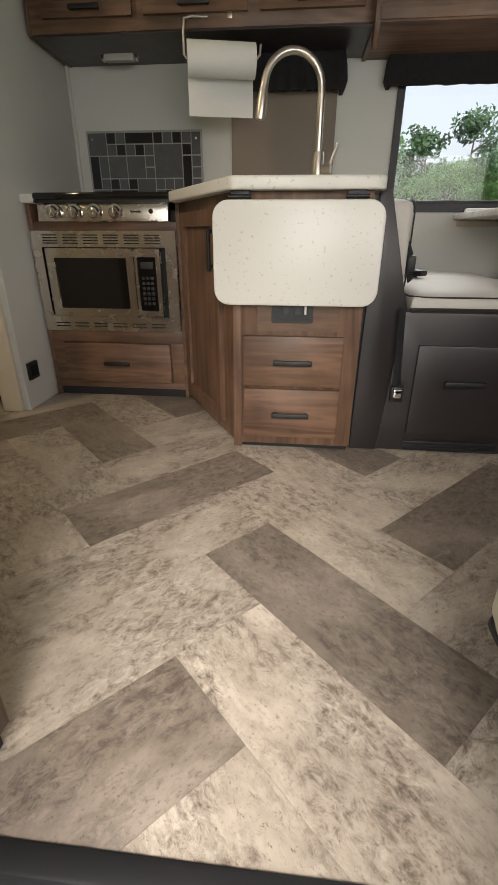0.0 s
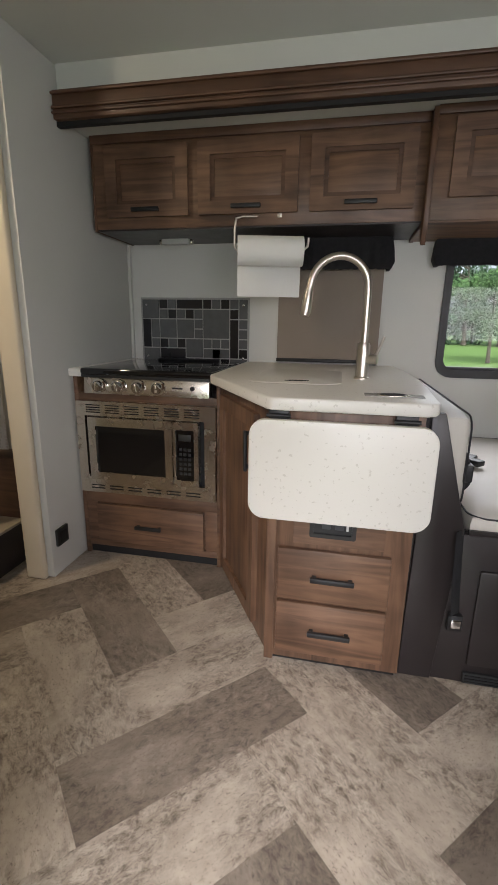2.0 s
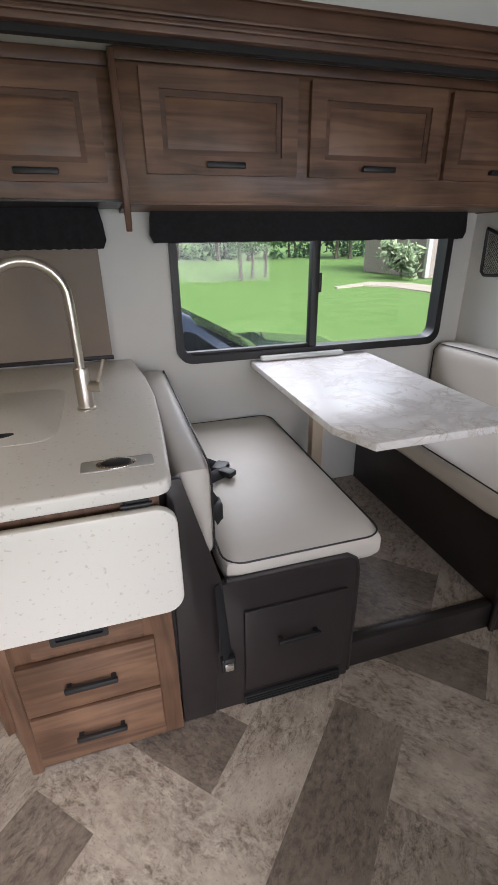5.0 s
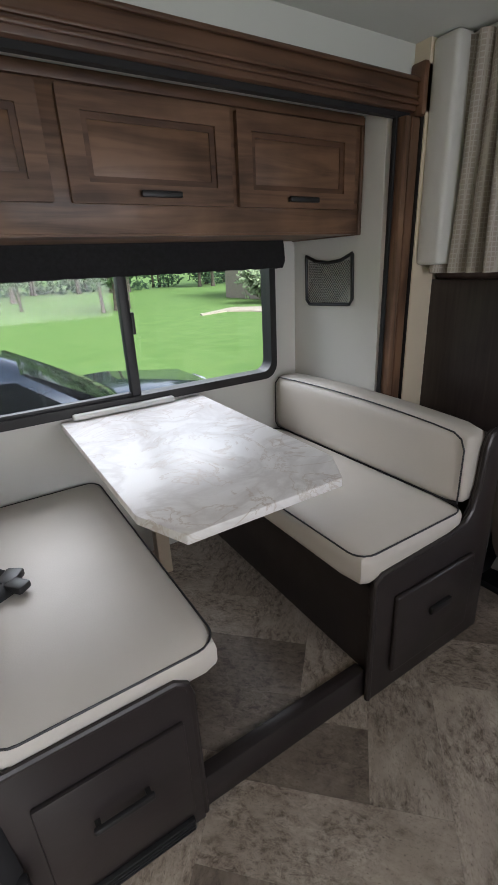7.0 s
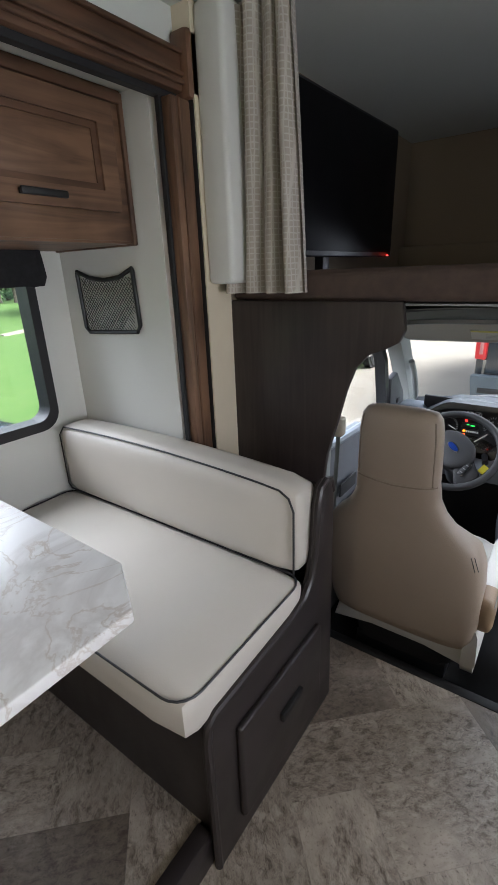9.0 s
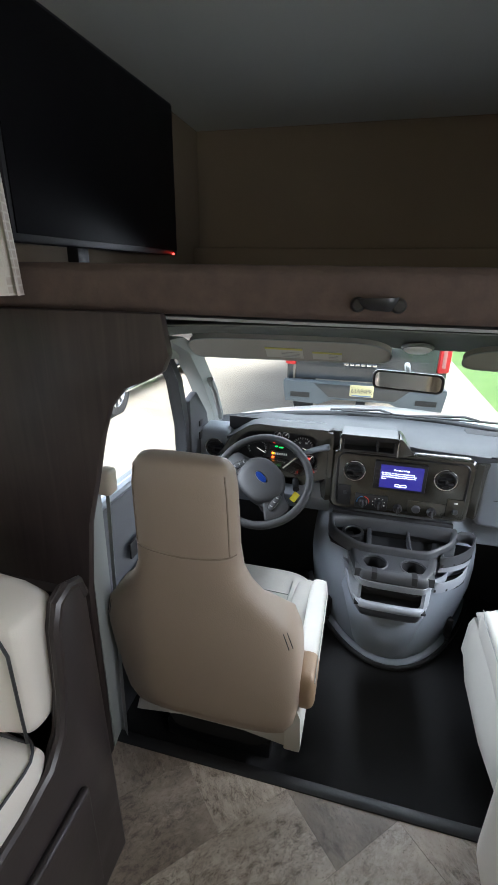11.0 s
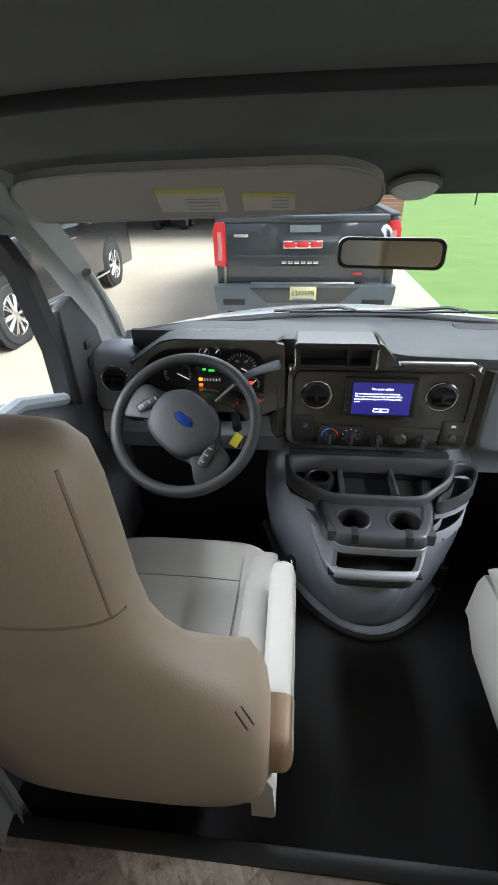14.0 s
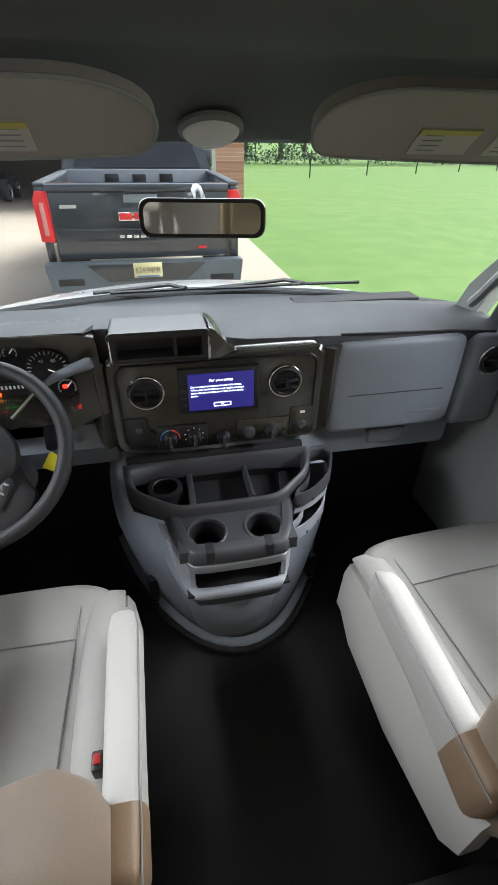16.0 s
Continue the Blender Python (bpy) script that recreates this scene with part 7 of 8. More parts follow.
# Raised matte black boxes stand in for three shaded recesses.
for k in (-1, 0, 1):
    part("bed_pocket_shade", box(TX + 1.885, TX + 1.902, TY + k * 0.36 - 0.09, TY + k * 0.36 + 0.09, 0.60, 0.73, 0.015), MATTE, fw)
cabr = [[(x, TY + y, z) for x, y in ((TX + a, -w), (TX + a, w), (TX + b, w), (TX + b, -w))] for a, b, w, z in ((1.98, 4.6, 1.0, -0.1), (1.98, 4.6, 1.01, 0.40), (1.98, 4.5, 0.99, 0.78), (2.12, 3.9, 0.80, 1.22), (2.25, 3.7, 0.74, 1.27))]
part("cab", loft(cabr), PAINT, tr)
part("rear_glass", loft([[(x, TY + y, z) for y in (-w, w)] + [(x + 0.02, TY + w, z), (x + 0.02, TY - w, z)] for x, w, z in ((TX + 1.975, 0.84, 0.80), (TX + 2.085, 0.70, 1.17))]), DGLASS, tr, "dark rear window")
part("bonnet", loft([[(x, TY + y, z) for y, z in ((-0.98, -0.15), (-0.98, 0.42), (-0.9, 0.52), (0.9, 0.52), (0.98, 0.42), (0.98, -0.15))] for x in (TX + 4.4, TX + 5.6)]), PAINT, tr)
for s in (1, -1):
    part("door_mirror", box(TX + 3.55, TX + 3.68, TY + s * 1.12 - 0.10, TY + s * 1.12 + 0.10, 0.72, 0.98, 0.03), PAINT, tr)


def car(name, x0, length, cy, width, height, label, paint, nose=1, suv=True, belt=0.98):
    """A car along x with its tail at x0 (nose towards +x)."""
    c = thing(name, (x0 + length / 2, cy, GROUND), label, "car")
    g = GROUND
    L = length

    def X(f):
        return x0 + L * f
    hood, cowl = (0.80 if suv else 0.86), 0.68
    low = [(0.0, 0.45), (0.005, belt - 0.12), (0.02, belt), (cowl - 0.03, belt + 0.04), (cowl + 0.06, belt + 0.05), (0.93, belt - 0.06), (0.985, belt - 0.18), (1.0, 0.55), (0.99, 0.30), (0.02, 0.30)]
    secs = []
    for k, (ins, drop) in enumerate(((0.06, 0.03), (0.0, 0.0), (0.0, 0.0), (0.06, 0.03))):
        y = cy + (-1, -0.93, 0.93, 1)[k] * width / 2
        yy = cy + (-0.985, -1.0, 1.0, 0.985)[k] * width / 2
        secs.append([(X(f), yy if k in (1, 2) else cy + (-0.90 if k == 0 else 0.90) * width / 2, g + z + (0.0 if k in (1, 2) else (0.05 if z > 0.8 else 0.0))) for f, z in low])
    order = [secs[1], secs[0], secs[3], secs[2]]
    part("body", loft(order), paint, c, smooth=50)
    top = [(0.02, 0.40, 1.0), (0.04, 0.93, 0.93)]
    roof0, roof1 = (0.05 if suv else 0.20), (0.50 if suv else 0.50)
    gh = []
    for w, z, a, b in ((0.94, belt - 0.02, 0.015, cowl + 0.03), (0.90, belt + 0.10, 0.025, cowl - 0.03), (0.78, height - 0.10, roof0, roof1 + 0.03), (0.70, height - 0.02, roof0 + 0.03, roof1 - 0.01), (0.55, height, roof0 + 0.06, roof1 - 0.06)):
        gh.append([(X(a), cy - w * width / 2, g + z), (X(b), cy - w * width / 2, g + z), (X(b + 0.012), cy, g + z), (X(b), cy + w * width / 2, g + z), (X(a), cy + w * width / 2, g + z), (X(a - 0.008), cy, g + z)])
    part("cabin", loft(gh), paint, c, smooth=50)
    for s in (1, -1):
        for a, b, a2, b2 in ((0.06, 0.21, 0.09, 0.21), (0.22, 0.40, 0.22, 0.40), (0.415, 0.63, 0.415, 0.52)):
            ya, yb = cy + s * (0.905 * width / 2 + 0.004), cy + s * (0.80 * width / 2 + 0.006)
            part("side_window", loft([[(X(a), ya, g + belt + 0.07), (X(b), ya, g + belt + 0.07), (X(b2), yb, g + height - 0.14), (X(a2), yb, g + height - 0.14)], [(X(a), ya - s * 0.02, g + belt + 0.07), (X(b), ya - s * 0.02, g + belt + 0.07), (X(b2), yb - s * 0.02, g + height - 0.14), (X(a2), yb - s * 0.02, g + height - 0.14)]]), DGLASS, c)
        part("window_trim", tube([(X(0.05), cy + s * (0.915 * width / 2 + 0.004), g + belt + 0.055), (X(0.64), cy + s * (0.915 * width / 2 + 0.004), g + belt + 0.06)], 0.010, 6), CHROME, c)
        part("door_mirror", pillow(X(0.585), X(0.62), min(cy + s * width / 2, cy + s * (width / 2 + 0.2)), max(cy + s * width / 2, cy + s * (width / 2 + 0.2)), g + belt + 0.04, g + belt + 0.20, 0.04, 0.005, 5), paint, c)
        part("running_board", box(X(0.24), X(0.74), cy + s * width / 2 - 0.06, cy + s * width / 2 + 0.06, g + 0.31, g + 0.36, 0.015), CHROME, c)
        part("head_light", pillow(X(0.93), X(0.985), cy + s * 0.76 * width / 2 - 0.17, cy + s * 0.76 * width / 2 + 0.17, g + belt - 0.22, g + belt - 0.10, 0.04, 0.005, 5), mat("lamp_lens", (0.6, 0.62, 0.65), 0.1, 0.4), c, "clear head light")
        for f in (0.195, 0.805):
            part("wheel_arch", lathe([(0.0, 0.0), (0.47, 0.0), (0.47, 0.02), (0.0, 0.02)], Matrix.Translation((X(f), cy + s * (width / 2 - 0.012), g + 0.42)) @ Matrix.Rotation(radians(-90 * s), 4, "X"), 32), MATTE, c)
            wheel(c, X(f), cy + s * (width / 2 - 0.10), g + 0.40, 0.40, out=s)
        for f in (0.32, 0.52):
            part("door_handle", tube([(X(f), cy + s * (width / 2 + 0.012), g + belt - 0.12), (X(f + 0.04), cy + s * (width / 2 + 0.012), g + belt - 0.12)], 0.014, 6), CHROME, c)
    part("windscreen", loft([[(X(cowl + 0.028), cy - 0.86 * width / 2, g + belt + 0.05), (X(cowl + 0.045), cy, g + belt + 0.05), (X(cowl + 0.028), cy + 0.86 * width / 2, g + belt + 0.05)] + [(X(cowl + 0.01), cy + 0.86 * width / 2, g + belt + 0.05), (X(cowl + 0.01), cy, g + belt + 0.05), (X(cowl + 0.01), cy - 0.86 * width / 2, g + belt + 0.05)],
                             [(X(roof1 + 0.038), cy - 0.74 * width / 2, g + height - 0.10), (X(roof1 + 0.052), cy, g + height - 0.10), (X(roof1 + 0.038), cy + 0.74 * width / 2, g + height - 0.10)] + [(X(roof1 + 0.02), cy + 0.74 * width / 2, g + height - 0.10), (X(roof1 + 0.02), cy, g + height - 0.10), (X(roof1 + 0.02), cy - 0.74 * width / 2, g + height - 0.10)]]), DGLASS, c)
    part("grille", box(X(1.0) - 0.02, X(1.0) + 0.01, cy - 0.45, cy + 0.45, g + 0.45, g + 0.80, 0.02), BLACK, c)
    return c


car("suv", 7.15, 5.9, 5.95, 2.02, 1.93, "black sport utility vehicle parked on the driveway", PAINTB, belt=1.18)
car("crossover_car", -0.75, 4.65, 5.25, 1.86, 1.60, "dark blue crossover car parked beside the motorhome", mat("dark_blue_paint", (0.03, 0.045, 0.07), 0.18, 0.4, coat=0.8), belt=1.02)

# garage at the end of the driveway
BRICK = mat("red_brick_wall", (0.32, 0.15, 0.10), 0.85, color2=(0.42, 0.24, 0.17), scale=14, bump=0.4, bscale=30)


def brick_pattern(m):
    n, l = m.node_tree.nodes, m.node_tree.links
    co, mp, br = n.new("ShaderNodeTexCoord"), n.new("ShaderNodeMapping"), n.new("ShaderNodeTexBrick")
    mp.inputs["Rotation"].default_value = (radians(90), 0, radians(90))
    br.inputs["Scale"].default_value = 4.6
    br.inputs["Color1"].default_value, br.inputs["Color2"].default_value, br.inputs["Mortar"].default_value = (0.33, 0.15, 0.10, 1), (0.44, 0.25, 0.18, 1), (0.5, 0.47, 0.42, 1)
    l.new(co.outputs["Object"], mp.inputs["Vector"])
    l.new(mp.outputs[0], br.inputs["Vector"])
    l.new(br.outputs["Color"], n["Principled BSDF"].inputs["Base Color"])


brick_pattern(BRICK)
ho = thing("garage_house", (23, 4, GROUND), "red brick house with an open garage", "house")
part("wall", box(19.0, 19.3, -1.9, -1.0, GROUND, 2.2), BRICK, ho)
part("wall_left", box(19.0, 19.3, 8.0, 14.0, GROUND, 2.2), BRICK, ho)
part("lintel", box(19.0, 19.3, -1.0, 8.0, 1.55, 2.2), BRICK, ho)
part("side_wall", box(19.3, 28.0, -1.9, -1.6, GROUND, 2.2), BRICK, ho)
part("back_wall", box(26.0, 26.3, -1.6, 14.0, GROUND, 2.2), mat("garage_board", (0.16, 0.14, 0.12), 0.9), ho)
part("garage_floor", box(19.0, 26.0, -1.6, 14.0, GROUND - 0.05, GROUND + 0.01), CONCRETE, ho)
part("roof", prism([(18.4, 2.15), (28.6, 2.15), (23.5, 5.0)], "y", -2.4, 14.5), mat("grey_shingles", (0.10, 0.09, 0.085), 0.9, var=0.2, scale=3), ho)
part("door_jamb", box(18.98, 19.02, -1.02, -0.88, GROUND, 1.6), STK, ho, "white door jamb")
qb = thing("quad_bike", (22, 6.2, GROUND), "black quad bike in the dark garage", "quad bike")
for y in (5.7, 6.7):
    for x in (21.4, 22.6):
        wheel(qb, x, y, GROUND + 0.33, 0.33, 0.25, out=-1 if y < 6 else 1)
part("frame", tube([(21.4, 5.75, GROUND + 0.45), (21.5, 6.2, GROUND + 0.6), (21.4, 6.65, GROUND + 0.45)], 0.04, 8), DASHG, qb)
part("body", pillow(21.2, 22.8, 5.9, 6.5, GROUND + 0.4, GROUND + 0.85, 0.12, 0.03, 6), BLACK, qb)

# lawn fence at the right
fe = thing("wire_fence", (40, -12, GROUND), "thin wire field fence with slim posts", "fence")
FP = [Vector((30, -4.0, GROUND)) + Vector((1.6, -4.2, 0)) * k for k in range(9)]
for p_ in FP:
    part("post", tube([p_, p_ + Vector((0, 0, 1.25))], 0.04, 6), MATTE, fe)
for h in (0.4, 0.8, 1.2):
    part("wire", tube([p_ + Vector((0, 0, h)) for p_ in FP], 0.008, 4), STEEL, fe)

# trees
BARK = mat("grey_bark", (0.10, 0.085, 0.065), 0.95, var=0.25, scale=9, bump=0.6, bscale=30)


def leaf_mat(name, a, b):
    m = mat(name, a, 0.75, scale=0.7, color2=b)
    n, l = m.node_tree.nodes, m.node_tree.links
    isl, hs = n.new("ShaderNodeNewGeometry"), n.new("ShaderNodeHueSaturation")
    mr = n.new("ShaderNodeMapRange")
    mr.inputs[3].default_value, mr.inputs[4].default_value = 0.55, 1.45
    l.new(isl.outputs["Random Per Island"], mr.inputs[0])
    l.new(mr.outputs[0], hs.inputs["Value"])
    bs = n["Principled BSDF"]
    src = bs.inputs["Base Color"].links[0].from_socket
    l.new(src, hs.inputs["Color"])
    l.new(hs.outputs[0], bs.inputs["Base Color"])
    return m


LEAF = leaf_mat("tree_leaves", (0.034, 0.085, 0.022), (0.066, 0.130, 0.034))
LEAF2 = leaf_mat("pine_leaves", (0.022, 0.058, 0.026), (0.045, 0.092, 0.038))


def leaves(centres, per, size, rng, spread):
    verts, faces = [], []
    for c in centres:
        for _ in range(per):
            d = Vector((rng.gauss(0, 1), rng.gauss(0, 1), rng.gauss(0, 0.8)))
            p = c + d.normalized() * spread * rng.random() ** 0.5
            u = Vector((rng.uniform(-1, 1), rng.uniform(-1, 1), rng.uniform(-1, 1))).normalized()
            v = u.orthogonal().normalized()
            s = size * rng.uniform(0.6, 1.3)
            i = len(verts)
            verts += [tuple(p + u * s), tuple(p + v * s * 0.45), tuple(p - u * s), tuple(p - v * s * 0.45)]
            faces.append((i, i + 1, i + 2, i + 3))
    return verts, faces


def tree(at_, h, seed, leaf, label, crown=0.42, base=0.35):
    rng = random.Random(seed)
    t = thing("tree", at_, label, "tree", "trees round the lawn")
    o = Vector(at_)
    lean = Vector((rng.uniform(-0.04, 0.04), rng.uniform(-0.04, 0.04), 1))
    bm = tube([o + lean * h * f for f in (0, 0.05, 0.3, 0.6, 0.85)], [h * 0.030, h * 0.022, h * 0.018, h * 0.011, h * 0.004], 8)
    centres = []
    for k in range(16):
        f = rng.uniform(base, 0.92)
        a = rng.uniform(0, 6.28)
        reach = h * crown * rng.uniform(0.5, 1.0) * math.sin(math.pi * min(1, (1.02 - f) / (1.05 - base)) * 0.62 + 0.12)
        st_ = o + lean * h * f
        tip = st_ + Vector((math.cos(a) * reach, math.sin(a) * reach, h * rng.uniform(0.02, 0.12)))
        mid = (st_ + tip) / 2 + Vector((0, 0, h * 0.02))
        tube([st_, mid, tip], [h * 0.008, h * 0.005, h * 0.002], 5, bm=bm)
        centres += [tip, mid + (tip - mid) * 0.4 + Vector((rng.gauss(0, 1), rng.gauss(0, 1), rng.gauss(0, 1))) * h * 0.03]
    centres.append(o + lean * h * 0.95)
    part("trunk", bm, BARK, t)
    v, f = leaves(centres, 90, h * 0.021, rng, h * 0.105)
    me = bpy.data.meshes.new("crown")
    me.from_pydata(v, [], f)
    me.materials.append(leaf)
    c = new("crown", me)
    c.parent, c.matrix_parent_inverse = t, inv(t)
    return t


kinds = [tree((8.6, 27.5, GROUND), 4.9, 1, LEAF, "green leafy tree at the edge of the lawn"),
         tree((16.5, 52.0, GROUND), 12.0, 2, LEAF2, "tall dark green tree beyond the lawn", 0.34, 0.2),
         tree((6.0, 45.0, GROUND), 10.0, 3, LEAF, "green leafy tree at the edge of the lawn", 0.5, 0.25)]
rng = random.Random(11)
for k in range(54):
    u = k / 53
    x = -30 + 108 * u + rng.uniform(-1.2, 1.2)
    y = 60 + 7 * math.sin(u * 9) + rng.uniform(-4, 6) - max(0, x - 30) * 0.25
    m = Matrix.Translation((x, y, GROUND)) @ Matrix.Rotation(rng.uniform(0, 6.28), 4, "Z") @ Matrix.Scale(rng.uniform(0.8, 1.35), 4)
    kind_ = rng.choice((0, 1, 1, 2))
    copy_thing(kinds[kind_], m @ Matrix.Scale(1.5 if kind_ == 0 else 0.78, 4))
for k in range(26):
    u = k / 25
    m = Matrix.Translation((62 + rng.uniform(-4, 4), -75 + 90 * u, GROUND)) @ Matrix.Rotation(rng.uniform(0, 6.28), 4, "Z") @ Matrix.Scale(rng.uniform(0.7, 1.1), 4)
    copy_thing(kinds[rng.choice((0, 1, 2))], m)
for x, y, sc_ in ((9.6, 28.5, 0.9), (10.6, 29.0, 0.8), (5.2, 34.2, 0.9)):
    copy_thing(kinds[0], Matrix.Translation((x, y, GROUND)) @ Matrix.Rotation(x, 4, "Z") @ Matrix.Scale(sc_, 4))

# undergrowth below the woods
v, f = leaves([Vector((-34 + 1.1 * k, 63 + 6 * math.sin(k * 0.09) + rng.uniform(-3, 3), GROUND + rng.uniform(0.3, 2.6))) for k in range(105)], 60, 0.35, rng, 1.6)
me = bpy.data.meshes.new("undergrowth")
me.from_pydata(v, [], f)
me.materials.append(LEAF2)
tagged(new("undergrowth", me), "dense dark green undergrowth at the wood's edge", "undergrowth", kind="stuff")

v, f = leaves([Vector((47 + rng.uniform(-2, 2), -60 + 0.75 * k, GROUND + rng.uniform(0.2, 3.0))) for k in range(84)], 190, 0.15, rng, 1.5)
me = bpy.data.meshes.new("hedgerow")
me.from_pydata(v, [], f)
me.materials.append(LEAF2)
tagged(new("hedgerow", me), "dense dark green hedgerow behind the lawn", "hedge", kind="stuff")

# garden path, bed and house corner
PATHC = [(11.5, 21.0), (13.2, 21.6), (14.0, 20.6), (14.2, 18.0), (13.8, 14.0), (14.6, 9.5)]
PATHF = [(11.6, 21.5), (14.5, 23.2), (16.0, 21.6), (16.0, 18.0), (15.2, 14.0), (16.0, 9.5)]
whole("garden_path", loft([[(a[0], a[1], GROUND - 0.03), (b[0], b[1], GROUND - 0.03), (b[0], b[1], GROUND + 0.03), (a[0], a[1], GROUND + 0.03)] for a, b in zip(PATHC, PATHF)]), CONCRETE, "pale curved concrete garden path", "path", kind=S)
sh = thing("garden_shrub", (16.9, 24.2, GROUND), "grey-green spiky garden shrub", "shrub")
v, f = leaves([Vector((16.9 + rng.gauss(0, 0.5), 24.2 + rng.gauss(0, 0.5), GROUND + rng.uniform(0.3, 1.9))) for _ in range(18)], 40, 0.22, rng, 0.5)
me = bpy.data.meshes.new("foliage")
me.from_pydata(v, [], f)
me.materials.append(leaf_mat("shrub_leaves", (0.13, 0.19, 0.09), (0.20, 0.26, 0.14)))
o = new("foliage", me)
o.parent, o.matrix_parent_inverse = sh, inv(sh)
h2 = thing("neighbour_house", (22, 27, GROUND), "grey brick house corner with a white corner board", "house")
part("wall", box(18.6, 26.5, 24.0, 31.0, GROUND, 4.0), mat("grey_brick", (0.30, 0.25, 0.22), 0.9, var=0.15, scale=9, bump=0.4, bscale=20), h2)
part("corner_board", box(18.45, 18.7, 23.9, 24.15, GROUND, 4.0), STK, h2, "white corner board")
part("roof", prism([(18.0, 3.95), (27.1, 3.95), (22.5, 6.5)], "y", 23.4, 31.6), mat("brown_shingles", (0.11, 0.09, 0.08), 0.9, var=0.2), h2)

# ---- floor planks, herringbone ----
def plank_mat(name, pale, mid, dark, bias):
    """Worn, limed wood print; grain along the plank's own x."""
    m = bpy.data.materials.new(name)
    m.use_nodes = True
    n, l = m.node_tree.nodes, m.node_tree.links
    b = n["Principled BSDF"]
    co, info, mp = n.new("ShaderNodeTexCoord"), n.new("ShaderNodeObjectInfo"), n.new("ShaderNodeMapping")
    mul = n.new("ShaderNodeMath")
    mul.operation = "MULTIPLY"
    mul.inputs[1].default_value = 53.0
    l.new(info.outputs["Random"], mul.inputs[0])
    add = n.new("ShaderNodeVectorMath")
    l.new(co.outputs["Object"], add.inputs[0])
    l.new(mul.outputs[0], add.inputs[1])
    l.new(add.outputs[0], mp.inputs["Vector"])
    mp.inputs["Scale"].default_value = (0.62, 1.0, 1.0)

    def tex(scale, detail, rough, dist=0.0):
        t = n.new("ShaderNodeTexNoise")
        t.inputs["Scale"].default_value, t.inputs["Detail"].default_value = scale, detail
        t.inputs["Roughness"].default_value, t.inputs["Distortion"].default_value = rough, dist
        l.new(mp.outputs[0], t.inputs["Vector"])
        return t.outputs["Fac"]

    def mix(fac, a, c, lo, hi):
        r = n.new("ShaderNodeMapRange")
        r.inputs[1].default_value, r.inputs[2].default_value = lo, hi
        l.new(fac, r.inputs[0])
        x = n.new("ShaderNodeMix")
        x.data_type = "RGBA"
        l.new(r.outputs[0], x.inputs[0])
        for s, v in ((6, a), (7, c)):
            if isinstance(v, tuple):
                x.inputs[s].default_value = (*v, 1)
            else:
                l.new(v, x.inputs[s])
        return x.outputs[2]

    cloud = tex(7.0, 6, 0.65, 0.2)
    patch = tex(46.0, 9, 0.84, 0.45)
    pit = tex(150.0, 8, 0.85, 0.2)
    speck = tex(75.0, 5, 0.7, 0.1)
    region = tex(6.5, 3, 0.6, 0.3)
    col = mix(cloud, mid, pale, 0.36 + bias, 0.64 + bias)
    worn = mix(patch, dark, col, 0.40 + bias, 0.57 + bias)
    both = mix(region, col, worn, 0.38, 0.52)
    rough_ = mix(speck, mid, both, 0.36, 0.52)
    spots = mix(pit, dark, rough_, 0.37, 0.44)
    fleck = mix(pit, spots, pale, 0.60, 0.70)
    tone = n.new("ShaderNodeHueSaturation")
    vr = n.new("ShaderNodeMapRange")
    vr.inputs[3].default_value, vr.inputs[4].default_value = 0.90, 1.08
    l.new(info.outputs["Random"], vr.inputs[0])
    l.new(vr.outputs[0], tone.inputs["Value"])
    l.new(fleck, tone.inputs["Color"])
    l.new(tone.outputs[0], b.inputs["Base Color"])
    rr = n.new("ShaderNodeMapRange")
    rr.inputs[3].default_value, rr.inputs[4].default_value = 0.28, 0.5
    l.new(patch, rr.inputs[0])
    l.new(rr.outputs[0], b.inputs["Roughness"])
    bp = n.new("ShaderNodeBump")
    bp.inputs["Strength"].default_value, bp.inputs["Distance"].default_value = 0.4, 0.0015
    l.new(pit, bp.inputs["Height"])
    l.new(bp.outputs[0], b.inputs["Normal"])
    return m


PL_PALE = plank_mat("pale_plank", (0.47, 0.41, 0.34), (0.34, 0.288, 0.232), (0.105, 0.080, 0.060), 0.008)
PL_DARK = plank_mat("grey_plank", (0.29, 0.245, 0.20), (0.185, 0.150, 0.118), (0.080, 0.062, 0.048), 0.02)
W, PO, QO = 0.2185, 0.55, 0.19


def clip(poly, rect):
    """The part of a convex outline inside a rectangle x0, x1, y0, y1."""
    for axis, bound, sign in ((0, rect[0], 1), (0, rect[1], -1), (1, rect[2], 1), (1, rect[3], -1)):
        out = []
        for a, b in zip(poly, poly[1:] + poly[:1]):
            da, db = sign * (a[axis] - bound), sign * (b[axis] - bound)
            if da >= 0:
                out.append(a)
            if da * db < 0:
                t = da / (da - db)
                out.append((a[0] + t * (b[0] - a[0]), a[1] + t * (b[1] - a[1])))
        poly = out
        if len(poly) < 3:
            return []
    return poly


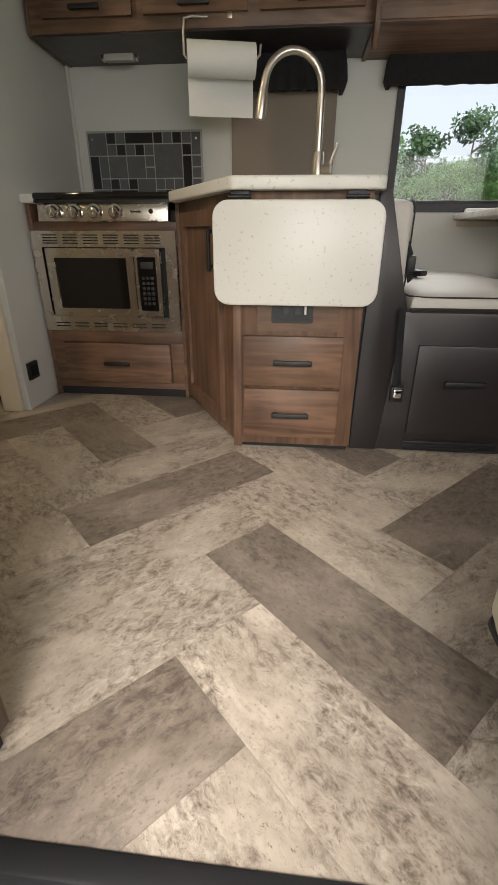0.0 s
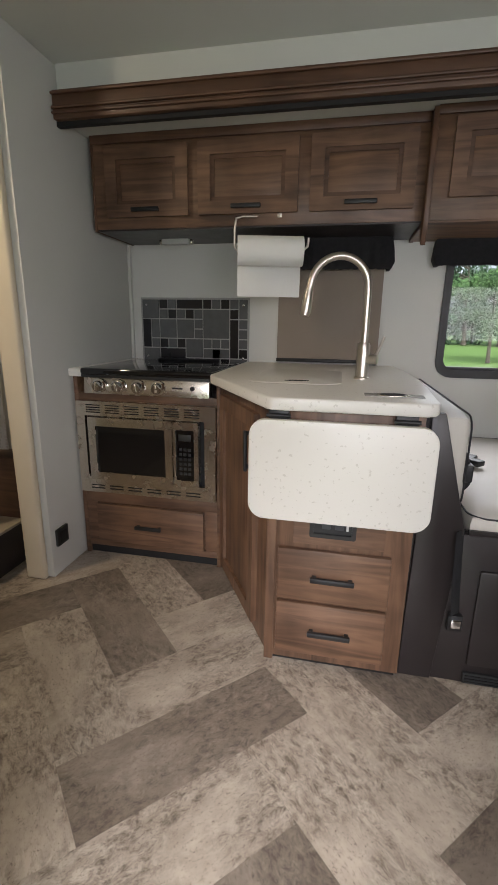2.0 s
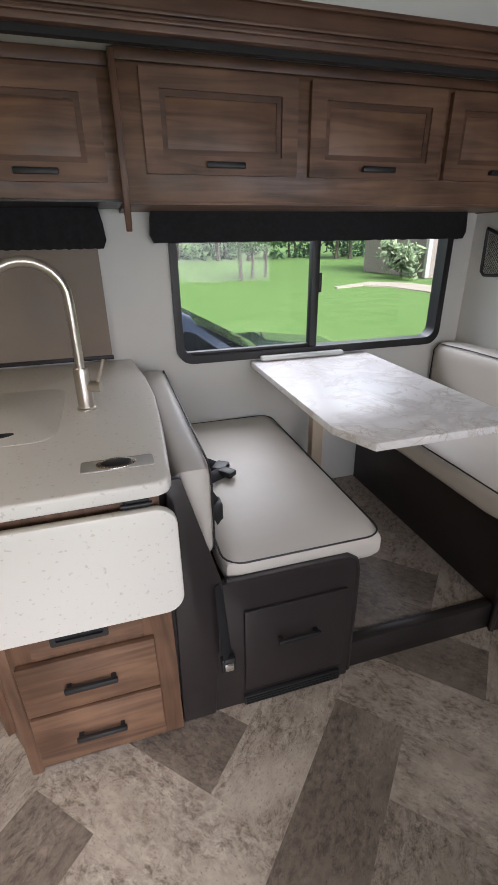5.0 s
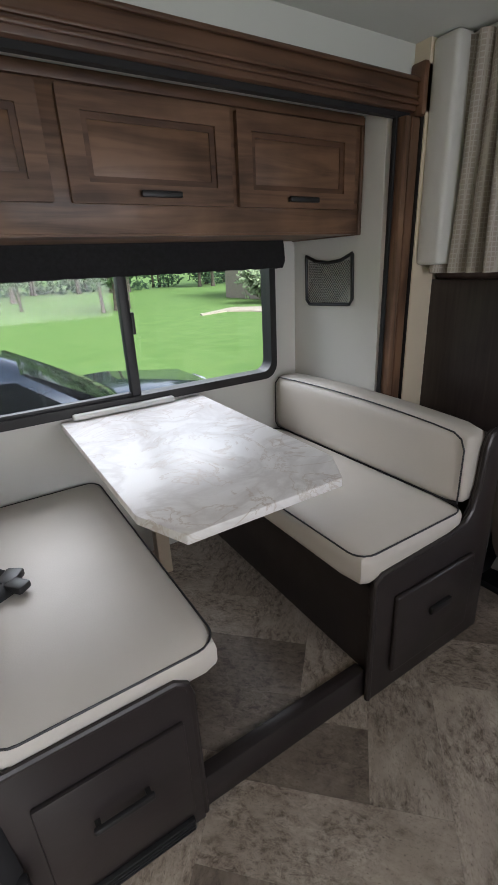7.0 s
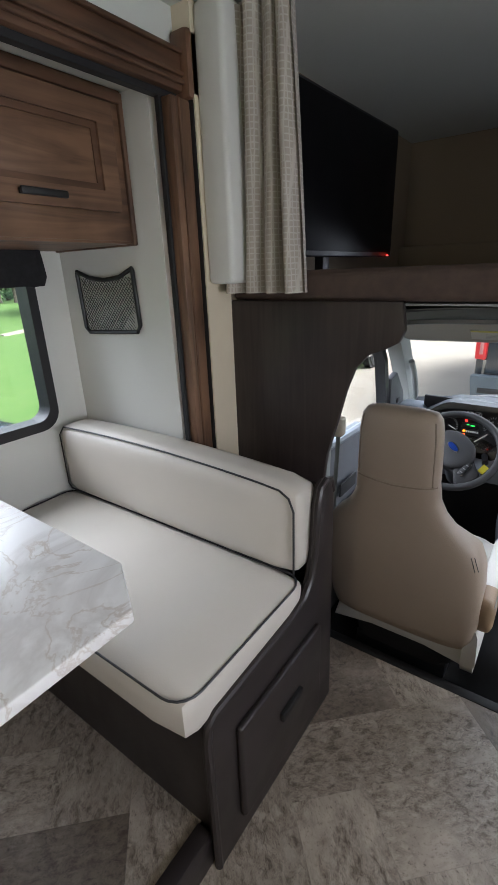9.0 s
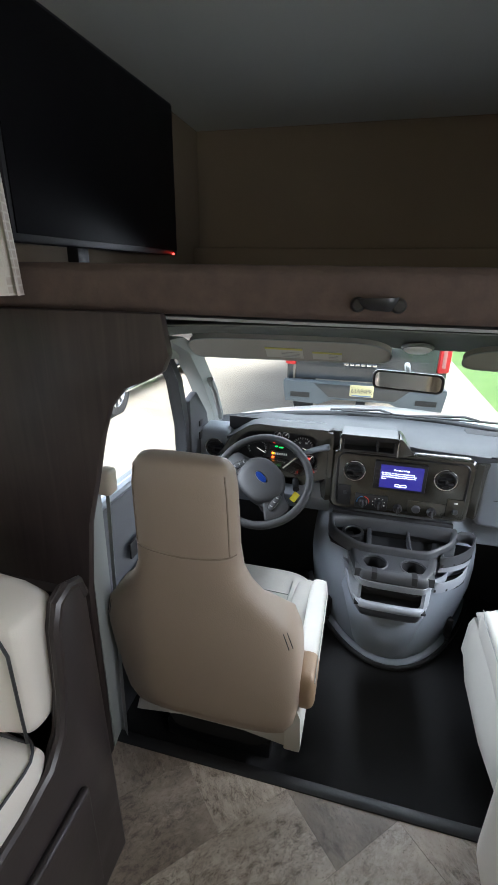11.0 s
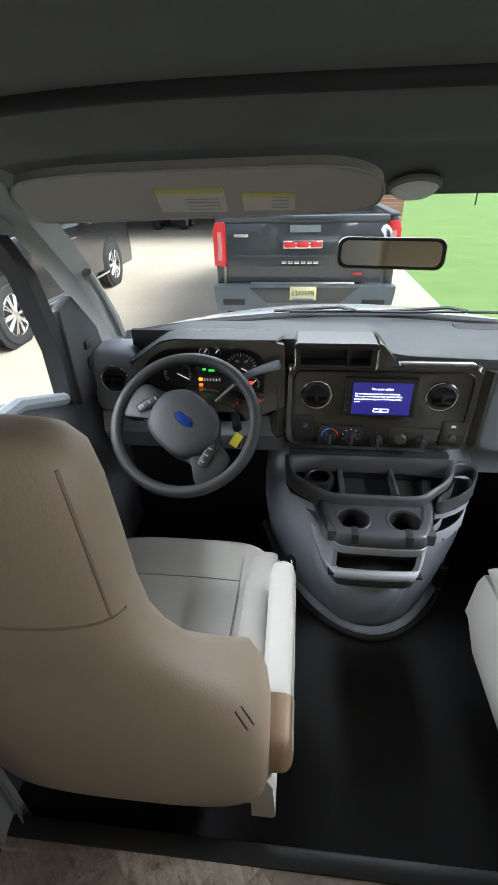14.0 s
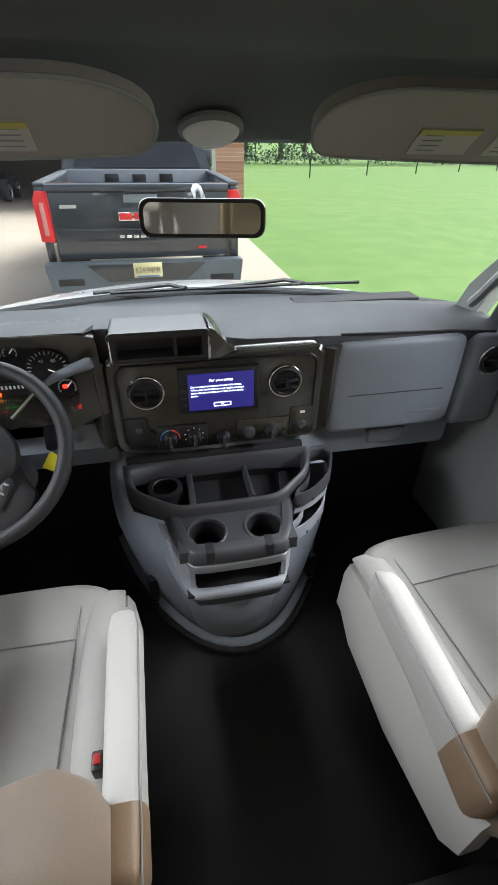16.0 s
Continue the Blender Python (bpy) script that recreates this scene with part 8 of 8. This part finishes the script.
def plank(parent, poly, z, along, material):
    """One plank; its mesh lies in its own turned axes, so the grain follows it."""
    cx, cy = sum(p[0] for p in poly) / len(poly), sum(p[1] for p in poly) / len(poly)
    a = radians(45 if along else -45)
    c, s = math.cos(a), math.sin(a)
    loc = [((x - cx) * c + (y - cy) * s, -(x - cx) * s + (y - cy) * c) for x, y in poly]
    n = len(loc)
    verts = [(x, y, h) for h in (0.0, 0.0016) for x, y in loc]
    faces = [tuple(range(n - 1, -1, -1)), tuple(range(n, 2 * n))] + [(k, (k + 1) % n, n + (k + 1) % n, n + k) for k in range(n)]
    me = bpy.data.meshes.new("plank")
    me.from_pydata(verts, [], faces)
    me.materials.append(material)
    ob = new("plank", me)
    ob.parent = parent
    ob.matrix_parent_inverse = inv(parent)
    ob.matrix_basis = Matrix.Translation((cx, cy, z)) @ Matrix.Rotation(a, 4, "Z")
    return ob


DARKS = {("v", 5, 4), ("v", 5, -2), ("h", 4, 2), ("h", 7, -1), ("h", 1, -1), ("v", 11, -2), ("v", 17, -8), ("h", 10, 2), ("h", 13, -7), ("v", 8, 1), ("h", 2, 6), ("v", 14, -5)}


def lay(parent, rect, z):
    rng = random.Random(5)
    k = W / math.sqrt(2)
    for p in range(-16, 24):
        for q in range(-22, 24):
            d = (p - q - 2) % 6
            if d == 0:
                cell, key = (p, p + 3, q, q + 1), ("h", p, q)
            elif d == 5:
                cell, key = (p, p + 1, q, q + 3), ("v", p, q)
            else:
                continue
            rnd = rng.random()
            p0, p1, q0, q1 = cell[0] + PO, cell[1] + PO, cell[2] + QO, cell[3] + QO
            g = 0.0012
            poly = [((a - b) * k, (a + b) * k) for a, b in ((p0 + g, q0 + g), (p1 - g, q0 + g), (p1 - g, q1 - g), (p0 + g, q1 - g))]
            poly = clip(poly, rect)
            if len(poly) > 2:
                plank(parent, poly, z, d == 0, PL_DARK if key in DARKS or rnd < 0.12 else PL_PALE)


lay(FLOOR, (-0.60, 3.146, 0.424, 2.262), 0.0005)
lay(FLOOR, (1.20, 3.146, YD, 0.424), 0.0005)
lay(sf, (1.67, 2.31, 1.80, 2.865), 0.1005)
